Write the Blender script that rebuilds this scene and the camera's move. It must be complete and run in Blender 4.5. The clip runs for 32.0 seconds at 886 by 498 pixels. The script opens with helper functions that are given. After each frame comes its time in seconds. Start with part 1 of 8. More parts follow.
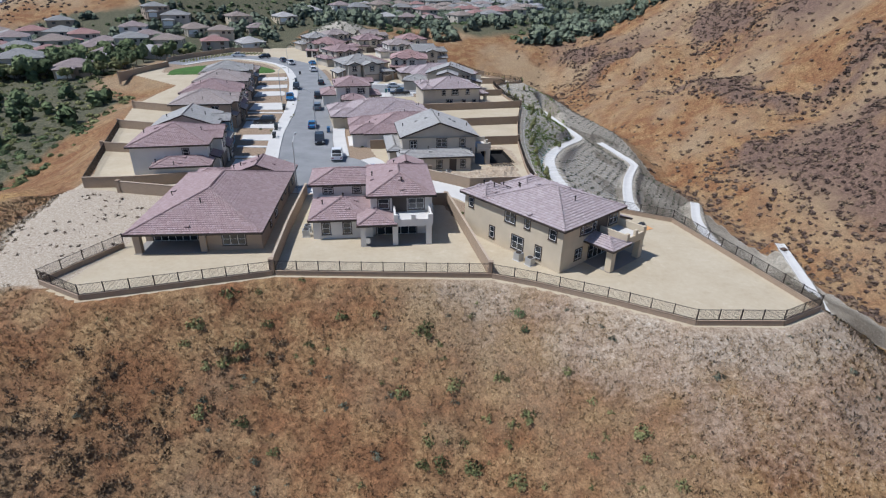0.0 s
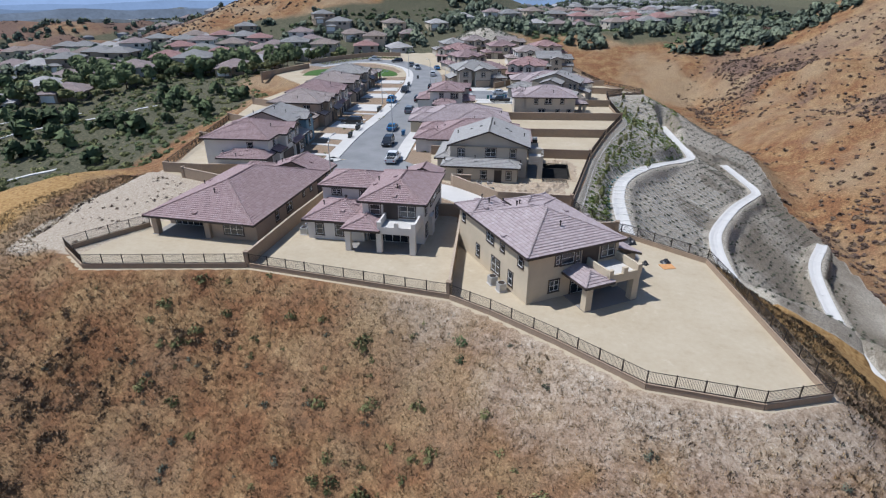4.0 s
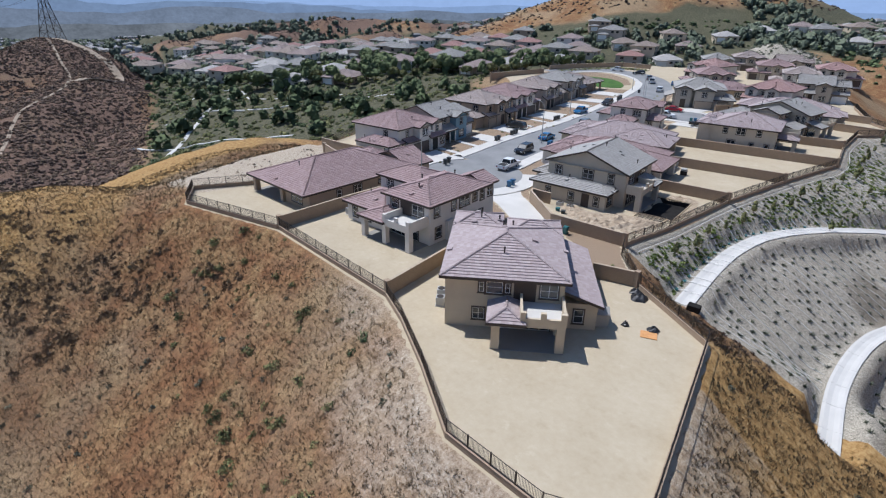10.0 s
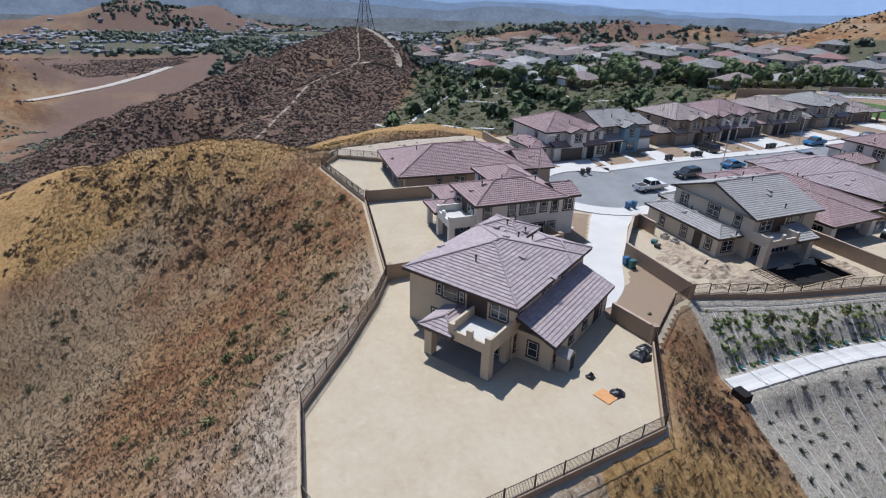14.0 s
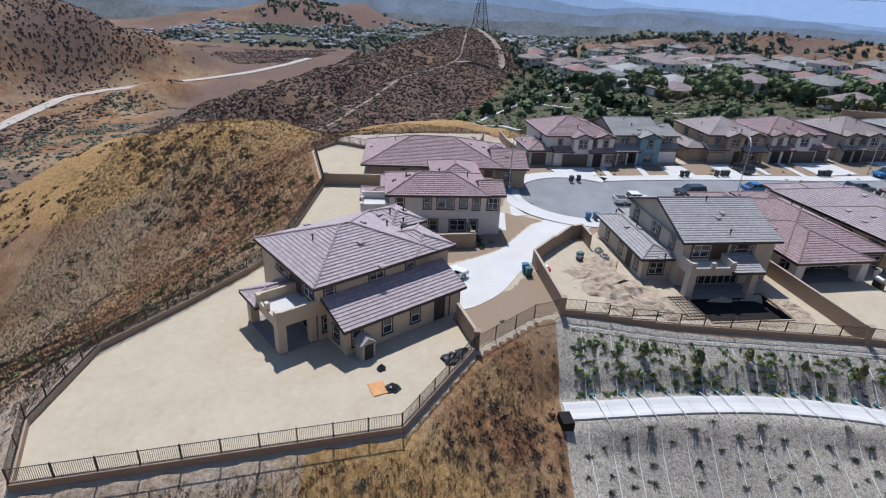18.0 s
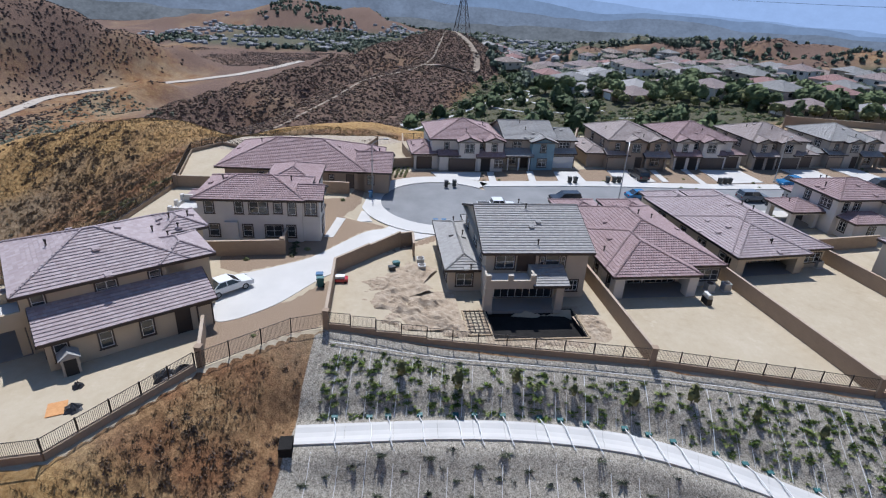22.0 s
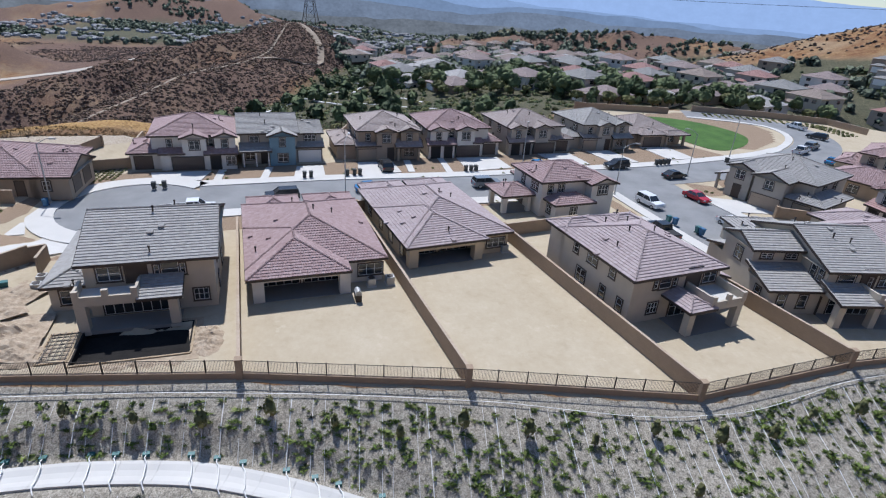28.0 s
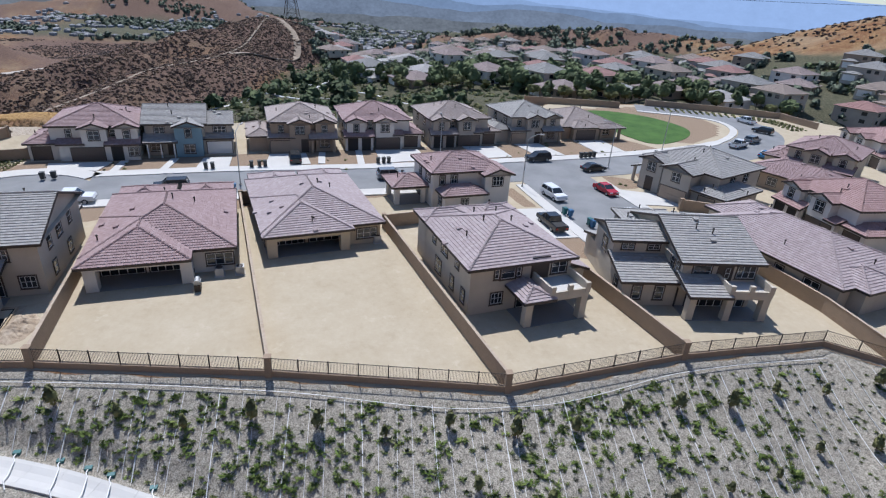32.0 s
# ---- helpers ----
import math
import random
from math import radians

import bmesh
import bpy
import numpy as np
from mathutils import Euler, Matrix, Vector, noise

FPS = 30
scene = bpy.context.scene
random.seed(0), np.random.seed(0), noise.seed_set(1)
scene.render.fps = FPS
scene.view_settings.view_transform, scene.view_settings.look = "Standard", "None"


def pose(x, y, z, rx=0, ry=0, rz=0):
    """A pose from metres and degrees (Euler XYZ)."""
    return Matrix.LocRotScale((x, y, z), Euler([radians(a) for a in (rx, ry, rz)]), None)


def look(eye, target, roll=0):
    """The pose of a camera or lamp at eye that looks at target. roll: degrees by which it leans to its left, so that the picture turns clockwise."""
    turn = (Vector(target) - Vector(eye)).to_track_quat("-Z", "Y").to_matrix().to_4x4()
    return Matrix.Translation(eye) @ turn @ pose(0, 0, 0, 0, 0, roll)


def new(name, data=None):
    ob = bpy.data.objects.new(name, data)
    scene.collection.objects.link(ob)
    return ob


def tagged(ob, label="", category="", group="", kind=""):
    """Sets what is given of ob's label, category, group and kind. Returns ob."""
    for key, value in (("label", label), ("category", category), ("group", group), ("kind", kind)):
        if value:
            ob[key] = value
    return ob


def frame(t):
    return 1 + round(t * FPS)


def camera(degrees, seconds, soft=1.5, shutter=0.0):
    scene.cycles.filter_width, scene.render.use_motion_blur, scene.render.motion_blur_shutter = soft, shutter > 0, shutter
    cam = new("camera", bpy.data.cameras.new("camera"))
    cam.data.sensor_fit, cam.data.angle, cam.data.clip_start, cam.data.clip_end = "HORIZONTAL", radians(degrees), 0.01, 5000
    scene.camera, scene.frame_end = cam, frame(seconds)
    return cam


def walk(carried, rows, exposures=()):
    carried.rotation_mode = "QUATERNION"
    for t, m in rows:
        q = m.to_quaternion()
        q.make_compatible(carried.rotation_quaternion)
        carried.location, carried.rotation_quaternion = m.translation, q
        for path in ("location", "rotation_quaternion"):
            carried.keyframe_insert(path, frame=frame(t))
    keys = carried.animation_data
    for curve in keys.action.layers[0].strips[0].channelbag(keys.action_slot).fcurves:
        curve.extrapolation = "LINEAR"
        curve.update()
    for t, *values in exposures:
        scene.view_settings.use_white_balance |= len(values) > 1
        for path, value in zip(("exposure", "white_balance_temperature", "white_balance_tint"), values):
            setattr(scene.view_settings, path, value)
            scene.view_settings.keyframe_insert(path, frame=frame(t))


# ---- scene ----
cam = camera(77.7, 32.0, 1.2)
PATH = [
    (0, (-1.307, -2.322, 29.384), (-1.306, -0.524, 28.507), 1.0),
    (0.5, (1.141, -1.759, 29.414), (1.077, 0.035, 28.534), 0.8),
    (1, (3.599, -1.219, 29.44), (3.447, 0.571, 28.559), 0.7),
    (1.5, (6.062, -0.627, 29.434), (5.837, 1.157, 28.557), 0.8),
    (2, (8.503, 0.103, 29.396), (8.2, 1.876, 28.522), 0.7),
    (2.5, (10.94, 1.072, 29.319), (10.552, 2.831, 28.449), 0.8),
    (3, (13.384, 2.06, 29.25), (12.931, 3.806, 28.385), 0.6),
    (3.5, (15.812, 3.058, 29.157), (15.31, 4.791, 28.292), 0.3),
    (5.5, (25.379, 7.47, 28.258), (24.666, 9.139, 27.416), 0.2),
    (6, (27.672, 8.503, 28.152), (26.874, 10.134, 27.314), 0.6),
    (6.5, (30.09, 9.656, 28.109), (29.192, 11.235, 27.272), 0.1),
    (7, (32.417, 10.938, 28.137), (31.424, 12.46, 27.303), 0.3),
    (7.5, (34.683, 12.323, 28.217), (33.621, 13.798, 27.382), 0.3),
    (8, (36.905, 13.767, 28.325), (35.788, 15.201, 27.49), 0.4),
    (8.5, (39.045, 15.387, 28.458), (37.874, 16.775, 27.621), 0.5),
    (9, (41.098, 17.342, 28.644), (39.876, 18.682, 27.801), 0.9),
    (9.5, (43.152, 19.531, 28.864), (41.861, 20.803, 28.019), 0.8),
    (10, (45.21, 21.818, 28.996), (43.861, 23.028, 28.15), 0.7),
    (10.5, (47.198, 24.211, 29.031), (45.813, 25.381, 28.187), 0.6),
    (11, (48.976, 26.841, 29.008), (47.53, 27.935, 28.164), 0.7),
    (11.5, (50.57, 29.687, 28.965), (49.047, 30.668, 28.118), 0.5),
    (12, (52.03, 32.637, 28.897), (50.435, 33.498, 28.052), 0.6),
    (12.5, (53.337, 35.638, 28.802), (51.696, 36.412, 27.959), 0.7),
    (13, (54.377, 38.608, 28.631), (52.691, 39.272, 27.785), 1.1),
    (13.5, (55.248, 41.736, 28.564), (53.518, 42.276, 27.718), 1.2),
    (14, (56.085, 44.872, 28.488), (54.324, 45.281, 27.633), 1.7),
    (14.5, (56.917, 47.965, 28.383), (55.139, 48.284, 27.524), 2.0),
    (16.5, (59.477, 60.89, 28.165), (57.673, 60.937, 27.303), 2.3),
    (17, (59.543, 63.983, 28.095), (57.739, 63.997, 27.232), 2.5),
    (17.5, (59.341, 67.057, 28.048), (57.537, 67.047, 27.184), 2.7),
    (18, (59.019, 70.099, 28.01), (57.215, 70.077, 27.149), 3.0),
    (18.5, (58.601, 73.197, 27.962), (56.796, 73.16, 27.102), 3.0),
    (19, (58.085, 76.258, 27.928), (56.277, 76.208, 27.073), 2.7),
    (19.5, (57.491, 79.087, 27.802), (55.685, 79.034, 26.944), 3.2),
    (20, (56.884, 81.905, 27.714), (55.077, 81.846, 26.859), 3.3),
    (20.5, (56.215, 84.669, 27.698), (54.407, 84.607, 26.845), 3.4),
    (21, (55.629, 87.385, 27.746), (53.821, 87.319, 26.894), 3.4),
    (21.5, (55.094, 90.02, 27.87), (53.285, 89.952, 27.019), 3.4),
    (22, (54.551, 92.62, 28.03), (52.742, 92.566, 27.18), 3.3),
    (22.5, (54.007, 95.182, 28.139), (52.197, 95.146, 27.289), 3.4),
    (23, (53.439, 97.693, 28.223), (51.627, 97.679, 27.376), 3.3),
    (23.5, (53.006, 100.143, 28.256), (51.194, 100.161, 27.41), 3.5),
    (24, (52.586, 102.505, 28.269), (50.773, 102.575, 27.427), 3.7),
    (24.5, (52.208, 104.74, 28.252), (50.396, 104.866, 27.414), 3.8),
    (25, (51.846, 106.938, 28.228), (50.038, 107.116, 27.393), 3.9),
    (25.5, (51.67, 109.134, 28.27), (49.866, 109.368, 27.439), 3.9),
    (27.5, (51.079, 117.75, 28.164), (49.291, 118.045, 27.319), 4.1),
    (28, (51.101, 119.813, 28.139), (49.314, 120.111, 27.291), 4.0),
    (28.5, (51.176, 121.869, 28.123), (49.39, 122.168, 27.273), 3.9),
    (29, (51.274, 123.845, 28.065), (49.49, 124.144, 27.213), 4.0),
    (29.5, (51.409, 125.836, 28.039), (49.625, 126.134, 27.187), 3.9),
    (30, (51.624, 127.822, 28.019), (49.84, 128.118, 27.165), 4.0),
    (30.5, (51.869, 129.809, 27.983), (50.085, 130.103, 27.128), 4.1),
    (31, (52.182, 131.863, 27.943), (50.397, 132.153, 27.088), 4.0),
    (31.5, (52.444, 133.912, 27.912), (50.658, 134.198, 27.058), 3.9),
    (32, (52.573, 135.934, 27.858), (50.788, 136.221, 27.003), 4.0),
]
walk(cam, [(t, look(eye, target, roll)) for t, eye, target, roll in PATH],
     [(0.0, 0.0, 5780, 11), (8.0, 0.04, 5780, 11), (18.0, 0.08, 5700, 12), (32.0, 0.08, 5700, 12)])


# ---- light ----
SUN_DIR = Vector((-0.50, -0.10, 0.87)).normalized()
world = bpy.data.worlds.new("sky")
scene.world = world
world.use_nodes = True
wn = world.node_tree.nodes
sky = wn.new("ShaderNodeTexSky")
sky.sky_type, sky.sun_disc = "NISHITA", False
sky.sun_elevation = math.asin(SUN_DIR.z)
sky.sun_rotation = math.atan2(SUN_DIR.x, SUN_DIR.y)
sky.ozone_density = 3.0
sky.air_density, sky.dust_density, sky.altitude = 1.0, 0.4, 300
wn["Background"].inputs["Strength"].default_value = 0.108
world.node_tree.links.new(sky.outputs["Color"], wn["Background"].inputs["Color"])
sun = new("sun", bpy.data.lights.new("sun", "SUN"))
sun.data.energy, sun.data.angle, sun.data.color = 4.6, radians(0.6), (1.0, 0.955, 0.89)
sun.matrix_world = look(SUN_DIR * 300, (0, 0, 0))


# ---- materials ----
class Nodes:
    """A small writer of node materials."""

    def __init__(self, name, rough=0.9, metal=0.0, spec=0.3):
        self.mat = bpy.data.materials.new(name)
        self.mat.use_nodes = True
        self.t = self.mat.node_tree
        self.b = self.t.nodes["Principled BSDF"]
        self.b.inputs["Roughness"].default_value = rough
        self.b.inputs["Metallic"].default_value = metal
        self.b.inputs["Specular IOR Level"].default_value = spec

    def n(self, kind, **kw):
        node = self.t.nodes.new("ShaderNode" + kind)
        for k, v in kw.items():
            if k in node.inputs:
                node.inputs[k].default_value = v
        return node

    def link(self, a, b):
        self.t.links.new(a, b)

    def coord(self, which="Object"):
        return self.n("TexCoord").outputs[which]

    def noise(self, vec, scale, detail=4.0, rough=0.55):
        n = self.n("TexNoise", Scale=scale, Detail=detail, Roughness=rough)
        self.link(vec, n.inputs["Vector"])
        return n.outputs["Fac"]

    def ramp(self, fac, stops):
        r = self.n("ValToRGB")
        e = r.color_ramp.elements
        while len(e) < len(stops):
            e.new(0.5)
        for el, (p, c) in zip(e, stops):
            el.position, el.color = p, (*c, 1) if len(c) == 3 else c
        self.link(fac, r.inputs["Fac"])
        return r.outputs["Color"]

    def mix(self, fac, a, b, mode="MIX"):
        m = self.n("Mix")
        m.data_type, m.blend_type = "RGBA", mode
        for sock, v in ((m.inputs[0], fac), (m.inputs[6], a), (m.inputs[7], b)):
            if isinstance(v, (int, float)):
                sock.default_value = v
            elif isinstance(v, tuple):
                sock.default_value = (*v, 1)
            else:
                self.link(v, sock)
        return m.outputs[2]

    def math(self, op, a, b=0.0):
        m = self.n("Math")
        m.operation = op
        for sock, v in ((m.inputs[0], a), (m.inputs[1], b)):
            if isinstance(v, (int, float)):
                sock.default_value = v
            else:
                self.link(v, sock)
        return m.outputs[0]

    def bump(self, height, strength=0.4, dist=0.05):
        b = self.n("Bump", Strength=strength, Distance=dist)
        self.link(height, b.inputs["Height"])
        self.link(b.outputs["Normal"], self.b.inputs["Normal"])

    def base(self, c):
        if isinstance(c, tuple):
            self.b.inputs["Base Color"].default_value = (*c, 1)
        else:
            self.link(c, self.b.inputs["Base Color"])
        return self.mat


def mottled(name, dark, light, scale=3.0, fine=40.0, rough=0.9, bump=0.3, metal=0.0, spec=0.3):
    m = Nodes(name, rough, metal, spec)
    v = m.coord()
    a = m.noise(v, scale)
    f = m.noise(v, fine, 3.0)
    c = m.ramp(m.math("ADD", m.math("MULTIPLY", a, 0.65), m.math("MULTIPLY", f, 0.35)), [(0.35, dark), (0.65, light)])
    if bump:
        m.bump(f, bump, 0.03)
    return m.base(c)


def plain(name, c, rough=0.5, metal=0.0, spec=0.5):
    return Nodes(name, rough, metal, spec).base(c)


def stucco(name, c):
    m = Nodes(name, 0.92, 0, 0.2)
    v = m.coord()
    a = m.noise(v, 0.5, 4)
    f = m.noise(v, 45.0, 2)
    d = tuple(x * 0.88 for x in c)
    col = m.ramp(a, [(0.3, d), (0.65, c)])
    r = m.n("ObjectInfo").outputs["Random"]
    col = m.mix(m.math("MULTIPLY", r, 0.06), col, (0.3, 0.27, 0.22))
    m.bump(f, 0.25, 0.02)
    return m.base(col)


def roof_tiles(name, cols, width=0.33, course=0.37, barrel=0.0, mottle=1.1):
    """Concrete roof tiles laid in courses; the UV map is in metres along the eave and up the slope."""
    m = Nodes(name, 0.85, 0, 0.25)
    uv = m.coord("UV")
    sep = m.n("SeparateXYZ")
    m.link(uv, sep.inputs[0])
    row = m.math("FLOOR", m.math("DIVIDE", sep.outputs[1], course))
    shift = m.math("MULTIPLY", m.math("MODULO", row, 2.0), 0.5)
    ux = m.math("ADD", m.math("DIVIDE", sep.outputs[0], width), shift)
    colm = m.math("FLOOR", ux)
    comb = m.n("CombineXYZ")
    m.link(row, comb.inputs[1])
    m.link(colm, comb.inputs[0])
    rnd = m.n("ObjectInfo").outputs["Random"]
    m.link(m.math("MULTIPLY", rnd, 91.0), comb.inputs[2])
    wn_ = m.n("TexWhiteNoise")
    m.link(comb.outputs[0], wn_.inputs["Vector"])
    tile = m.ramp(wn_.outputs["Value"], [(0.0, cols[0]), (0.35, cols[1]), (0.7, cols[2]), (1.0, cols[3])])
    big = m.noise(uv, 0.35, 3)
    c = m.mix(mottle * 0.5, tile, m.ramp(big, [(0.3, cols[1]), (0.7, cols[2])]))
    c = m.mix(0.15, c, m.ramp(m.noise(uv, 12.0), [(0.3, tuple(0.6 * k for k in cols[1])), (0.7, cols[2])]))
    fr = m.math("SUBTRACT", ux, colm)
    if barrel:
        h = m.math("SINE", m.math("MULTIPLY", fr, 3.14159))
        m.bump(h, 1.0, barrel)
    else:
        h = m.math("LESS_THAN", m.math("ABSOLUTE", m.math("SUBTRACT", fr, 0.5)), 0.47)
        m.bump(h, 0.6, 0.015)
    return m.base(c)


def concrete(name, c, joint=3.0):
    m = Nodes(name, 0.85, 0, 0.3)
    v = m.coord()
    a = m.noise(v, 0.35, 5)
    f = m.noise(v, 30.0, 3)
    col = m.mix(0.3, m.ramp(a, [(0.3, tuple(x * 0.86 for x in c)), (0.7, c)]), m.ramp(f, [(0.3, tuple(x * 0.8 for x in c)), (0.7, c)]))
    m.bump(f, 0.15, 0.01)
    return m.base(col)


def block_wall(name, c):
    m = Nodes(name, 0.93, 0, 0.2)
    v = m.coord("UV")
    br = m.n("TexBrick", Scale=1.0)
    br.offset = 0.5
    br.inputs["Brick Width"].default_value, br.inputs["Row Height"].default_value = 0.4, 0.2
    br.inputs["Mortar Size"].default_value = 0.008
    br.inputs["Color1"].default_value = (*c, 1)
    br.inputs["Color2"].default_value = (*[x * 0.9 for x in c], 1)
    br.inputs["Mortar"].default_value = (*[x * 0.72 for x in c], 1)
    m.link(v, br.inputs["Vector"])
    n = m.noise(m.coord(), 0.8, 5)
    col = m.mix(0.35, br.outputs["Color"], m.ramp(n, [(0.3, tuple(x * 0.75 for x in c)), (0.7, c)]))
    m.bump(br.outputs["Fac"], -0.4, 0.01)
    return m.base(col)


def ground_material():
    """Dry hillsides with zones of graded dirt, bark mulch, green scrub, dark brush and pale gravel."""
    m = Nodes("dry_ground", 0.97, 0, 0.1)
    v = m.coord()
    big = m.noise(v, 0.035, 4)
    mid = m.noise(v, 0.22, 5, 0.6)
    fine = m.noise(v, 1.7, 5, 0.7)
    tiny = m.noise(v, 9.0, 4, 0.7)
    att = m.n("Attribute")
    att.attribute_name = "zone_a"
    za = m.n("SeparateColor")
    m.link(att.outputs["Color"], za.inputs[0])
    att2 = m.n("Attribute")
    att2.attribute_name = "zone_b"
    zb = m.n("SeparateColor")
    m.link(att2.outputs["Color"], zb.inputs[0])
    att3 = m.n("Attribute")
    att3.attribute_name = "zone_c"
    zc = m.n("SeparateColor")
    m.link(att3.outputs["Color"], zc.inputs[0])
    gold = m.ramp(fine, [(0.3, (0.13, 0.076, 0.037)), (0.48, (0.275, 0.168, 0.08)), (0.68, (0.42, 0.285, 0.145))])
    rust = m.ramp(fine, [(0.34, (0.105, 0.053, 0.028)), (0.64, (0.285, 0.143, 0.068))])
    straw = m.ramp(tiny, [(0.34, (0.19, 0.137, 0.082)), (0.64, (0.40, 0.305, 0.19))])
    c = m.mix(m.ramp(mid, [(0.35, (0, 0, 0)), (0.58, (1, 1, 1))]), gold, rust)
    c = m.mix(m.ramp(big, [(0.42, (0, 0, 0)), (0.62, (0.75, 0.75, 0.75))]), c, straw)
    speck = m.noise(v, 4.2, 4, 0.75)
    c = m.mix(m.ramp(speck, [(0.36, (0.5, 0.5, 0.5)), (0.46, (0, 0, 0))]), c, (0.11, 0.07, 0.04))
    patch = m.math("ADD", m.math("MULTIPLY", mid, 0.5), m.math("MULTIPLY", fine, 0.5))
    fibre = m.noise(v, 6.5, 6, 0.8)
    c = m.mix(1.0, c, m.ramp(fibre, [(0.34, (0.5, 0.47, 0.44)), (0.5, (1.0, 1.0, 1.0)), (0.66, (1.42, 1.42, 1.38))]), "MULTIPLY")

    def zone(mask, colour, soft=0.16):
        f = m.math("ADD", mask, m.math("MULTIPLY", m.math("SUBTRACT", patch, 0.5), soft * 4))
        return m.ramp(f, [(0.5 - soft, (0, 0, 0)), (0.5 + soft, (1, 1, 1))]), colour

    brush = m.ramp(fine, [(0.33, (0.085, 0.055, 0.043)), (0.5, (0.148, 0.096, 0.072)), (0.7, (0.25, 0.168, 0.118))])
    green = m.ramp(fine, [(0.3, (0.04, 0.044, 0.026)), (0.47, (0.082, 0.082, 0.05)), (0.6, (0.14, 0.125, 0.08)), (0.75, (0.23, 0.195, 0.125))])
    gravel = m.ramp(m.math("ADD", m.math("MULTIPLY", speck, 0.55), m.math("ADD", m.math("MULTIPLY", tiny, 0.25), m.math("MULTIPLY", fine, 0.2))), [(0.38, (0.23, 0.175, 0.12)), (0.49, (0.40, 0.33, 0.245)), (0.6, (0.57, 0.495, 0.40))])
    mulch = m.ramp(tiny, [(0.34, (0.165, 0.147, 0.115)), (0.5, (0.375, 0.338, 0.272)), (0.66, (0.57, 0.515, 0.42))])
    aged = m.ramp(m.math("ADD", m.math("MULTIPLY", speck, 0.6), m.math("MULTIPLY", tiny, 0.4)), [(0.36, (0.075, 0.062, 0.046)), (0.5, (0.185, 0.158, 0.12)), (0.64, (0.33, 0.285, 0.22))])
    rake = m.noise(v, 3.1, 5, 0.75)
    mulch = m.mix(1.0, mulch, m.ramp(rake, [(0.36, (0.62, 0.61, 0.6)), (0.5, (1.0, 1.0, 1.0)), (0.64, (1.2, 1.2, 1.2))]), "MULTIPLY")
    dirt = m.ramp(m.math("ADD", m.math("MULTIPLY", mid, 0.55), m.math("MULTIPLY", fine, 0.45)),
                  [(0.28, (0.38, 0.312, 0.21)), (0.42, (0.43, 0.358, 0.25)), (0.55, (0.458, 0.386, 0.275)), (0.7, (0.495, 0.424, 0.315))])
    churn = m.noise(v, 0.55, 6, 0.68)
    dirt = m.mix(m.ramp(churn, [(0.3, (0.4, 0.4, 0.4)), (0.43, (0, 0, 0))]), dirt, (0.35, 0.285, 0.19))
    dirt = m.mix(m.ramp(churn, [(0.6, (0, 0, 0)), (0.72, (0.5, 0.5, 0.5))]), dirt, (0.56, 0.49, 0.375))
    bark = m.ramp(tiny, [(0.3, (0.16, 0.112, 0.074)), (0.52, (0.28, 0.205, 0.14)), (0.72, (0.42, 0.325, 0.235))])
    bright = m.ramp(fine, [(0.3, (0.15, 0.085, 0.032)), (0.48, (0.34, 0.205, 0.08)), (0.68, (0.47, 0.315, 0.14))])
    for mask, colour, soft in ((zc.outputs[0], bright, 0.2), (za.outputs[2], brush, 0.25), (zb.outputs[0], green, 0.2), (zb.outputs[1], gravel, 0.2),
                               (za.outputs[1], mulch, 0.06), (zc.outputs[1], aged, 0.2), (za.outputs[0], dirt, 0.02), (zb.outputs[2], bark, 0.03)):
        f, k = zone(mask, colour, soft)
        c = m.mix(f, c, k)
    hgt = m.math("ADD", m.math("MULTIPLY", fine, 0.7), m.math("MULTIPLY", tiny, 0.3))
    rough_ground = m.math("SUBTRACT", 1.0, m.math("MULTIPLY", za.outputs[0], 0.8))
    m.bump(m.math("MULTIPLY", m.math("ADD", m.math("MULTIPLY", hgt, 0.6), m.math("MULTIPLY", fibre, 0.4)), rough_ground), 0.6, 0.34)
    return m.base(c)


M = {}
M["ground"] = ground_material()
M["asphalt"] = mottled("asphalt", (0.19, 0.19, 0.19), (0.26, 0.26, 0.255), 0.25, 25, 0.9, 0.2)
M["concrete"] = concrete("pale_concrete", (0.59, 0.565, 0.52))
# Patio slabs: concrete darkened so that the shade under cover is in its colour.
M["patio_floor"] = concrete("shade_darkened_concrete", (0.27, 0.255, 0.235))
M["ditch"] = concrete("ditch_concrete", (0.60, 0.58, 0.54))
M["wall"] = block_wall("tan_block", (0.36, 0.27, 0.19))
M["cap"] = mottled("tan_cap", (0.36, 0.28, 0.20), (0.46, 0.37, 0.28), 2, 30)
M["iron"] = plain("dark_bronze_iron", (0.045, 0.035, 0.028), 0.5, 0.3)
M["tile_mauve"] = roof_tiles("mauve_tiles", [(0.28, 0.22, 0.212), (0.35, 0.285, 0.277), (0.41, 0.34, 0.332), (0.50, 0.43, 0.42)])
M["tile_rose"] = roof_tiles("rose_tiles", [(0.25, 0.165, 0.158), (0.32, 0.225, 0.215), (0.38, 0.275, 0.265), (0.46, 0.36, 0.345)], 0.3, 0.37, 0.05)
M["tile_red"] = roof_tiles("red_tiles", [(0.30, 0.185, 0.17), (0.37, 0.24, 0.22), (0.42, 0.28, 0.26), (0.50, 0.365, 0.34)], 0.3, 0.37, 0.05)
M["tile_grey"] = roof_tiles("grey_tiles", [(0.255, 0.243, 0.225), (0.32, 0.305, 0.285), (0.37, 0.354, 0.33), (0.44, 0.42, 0.39)])
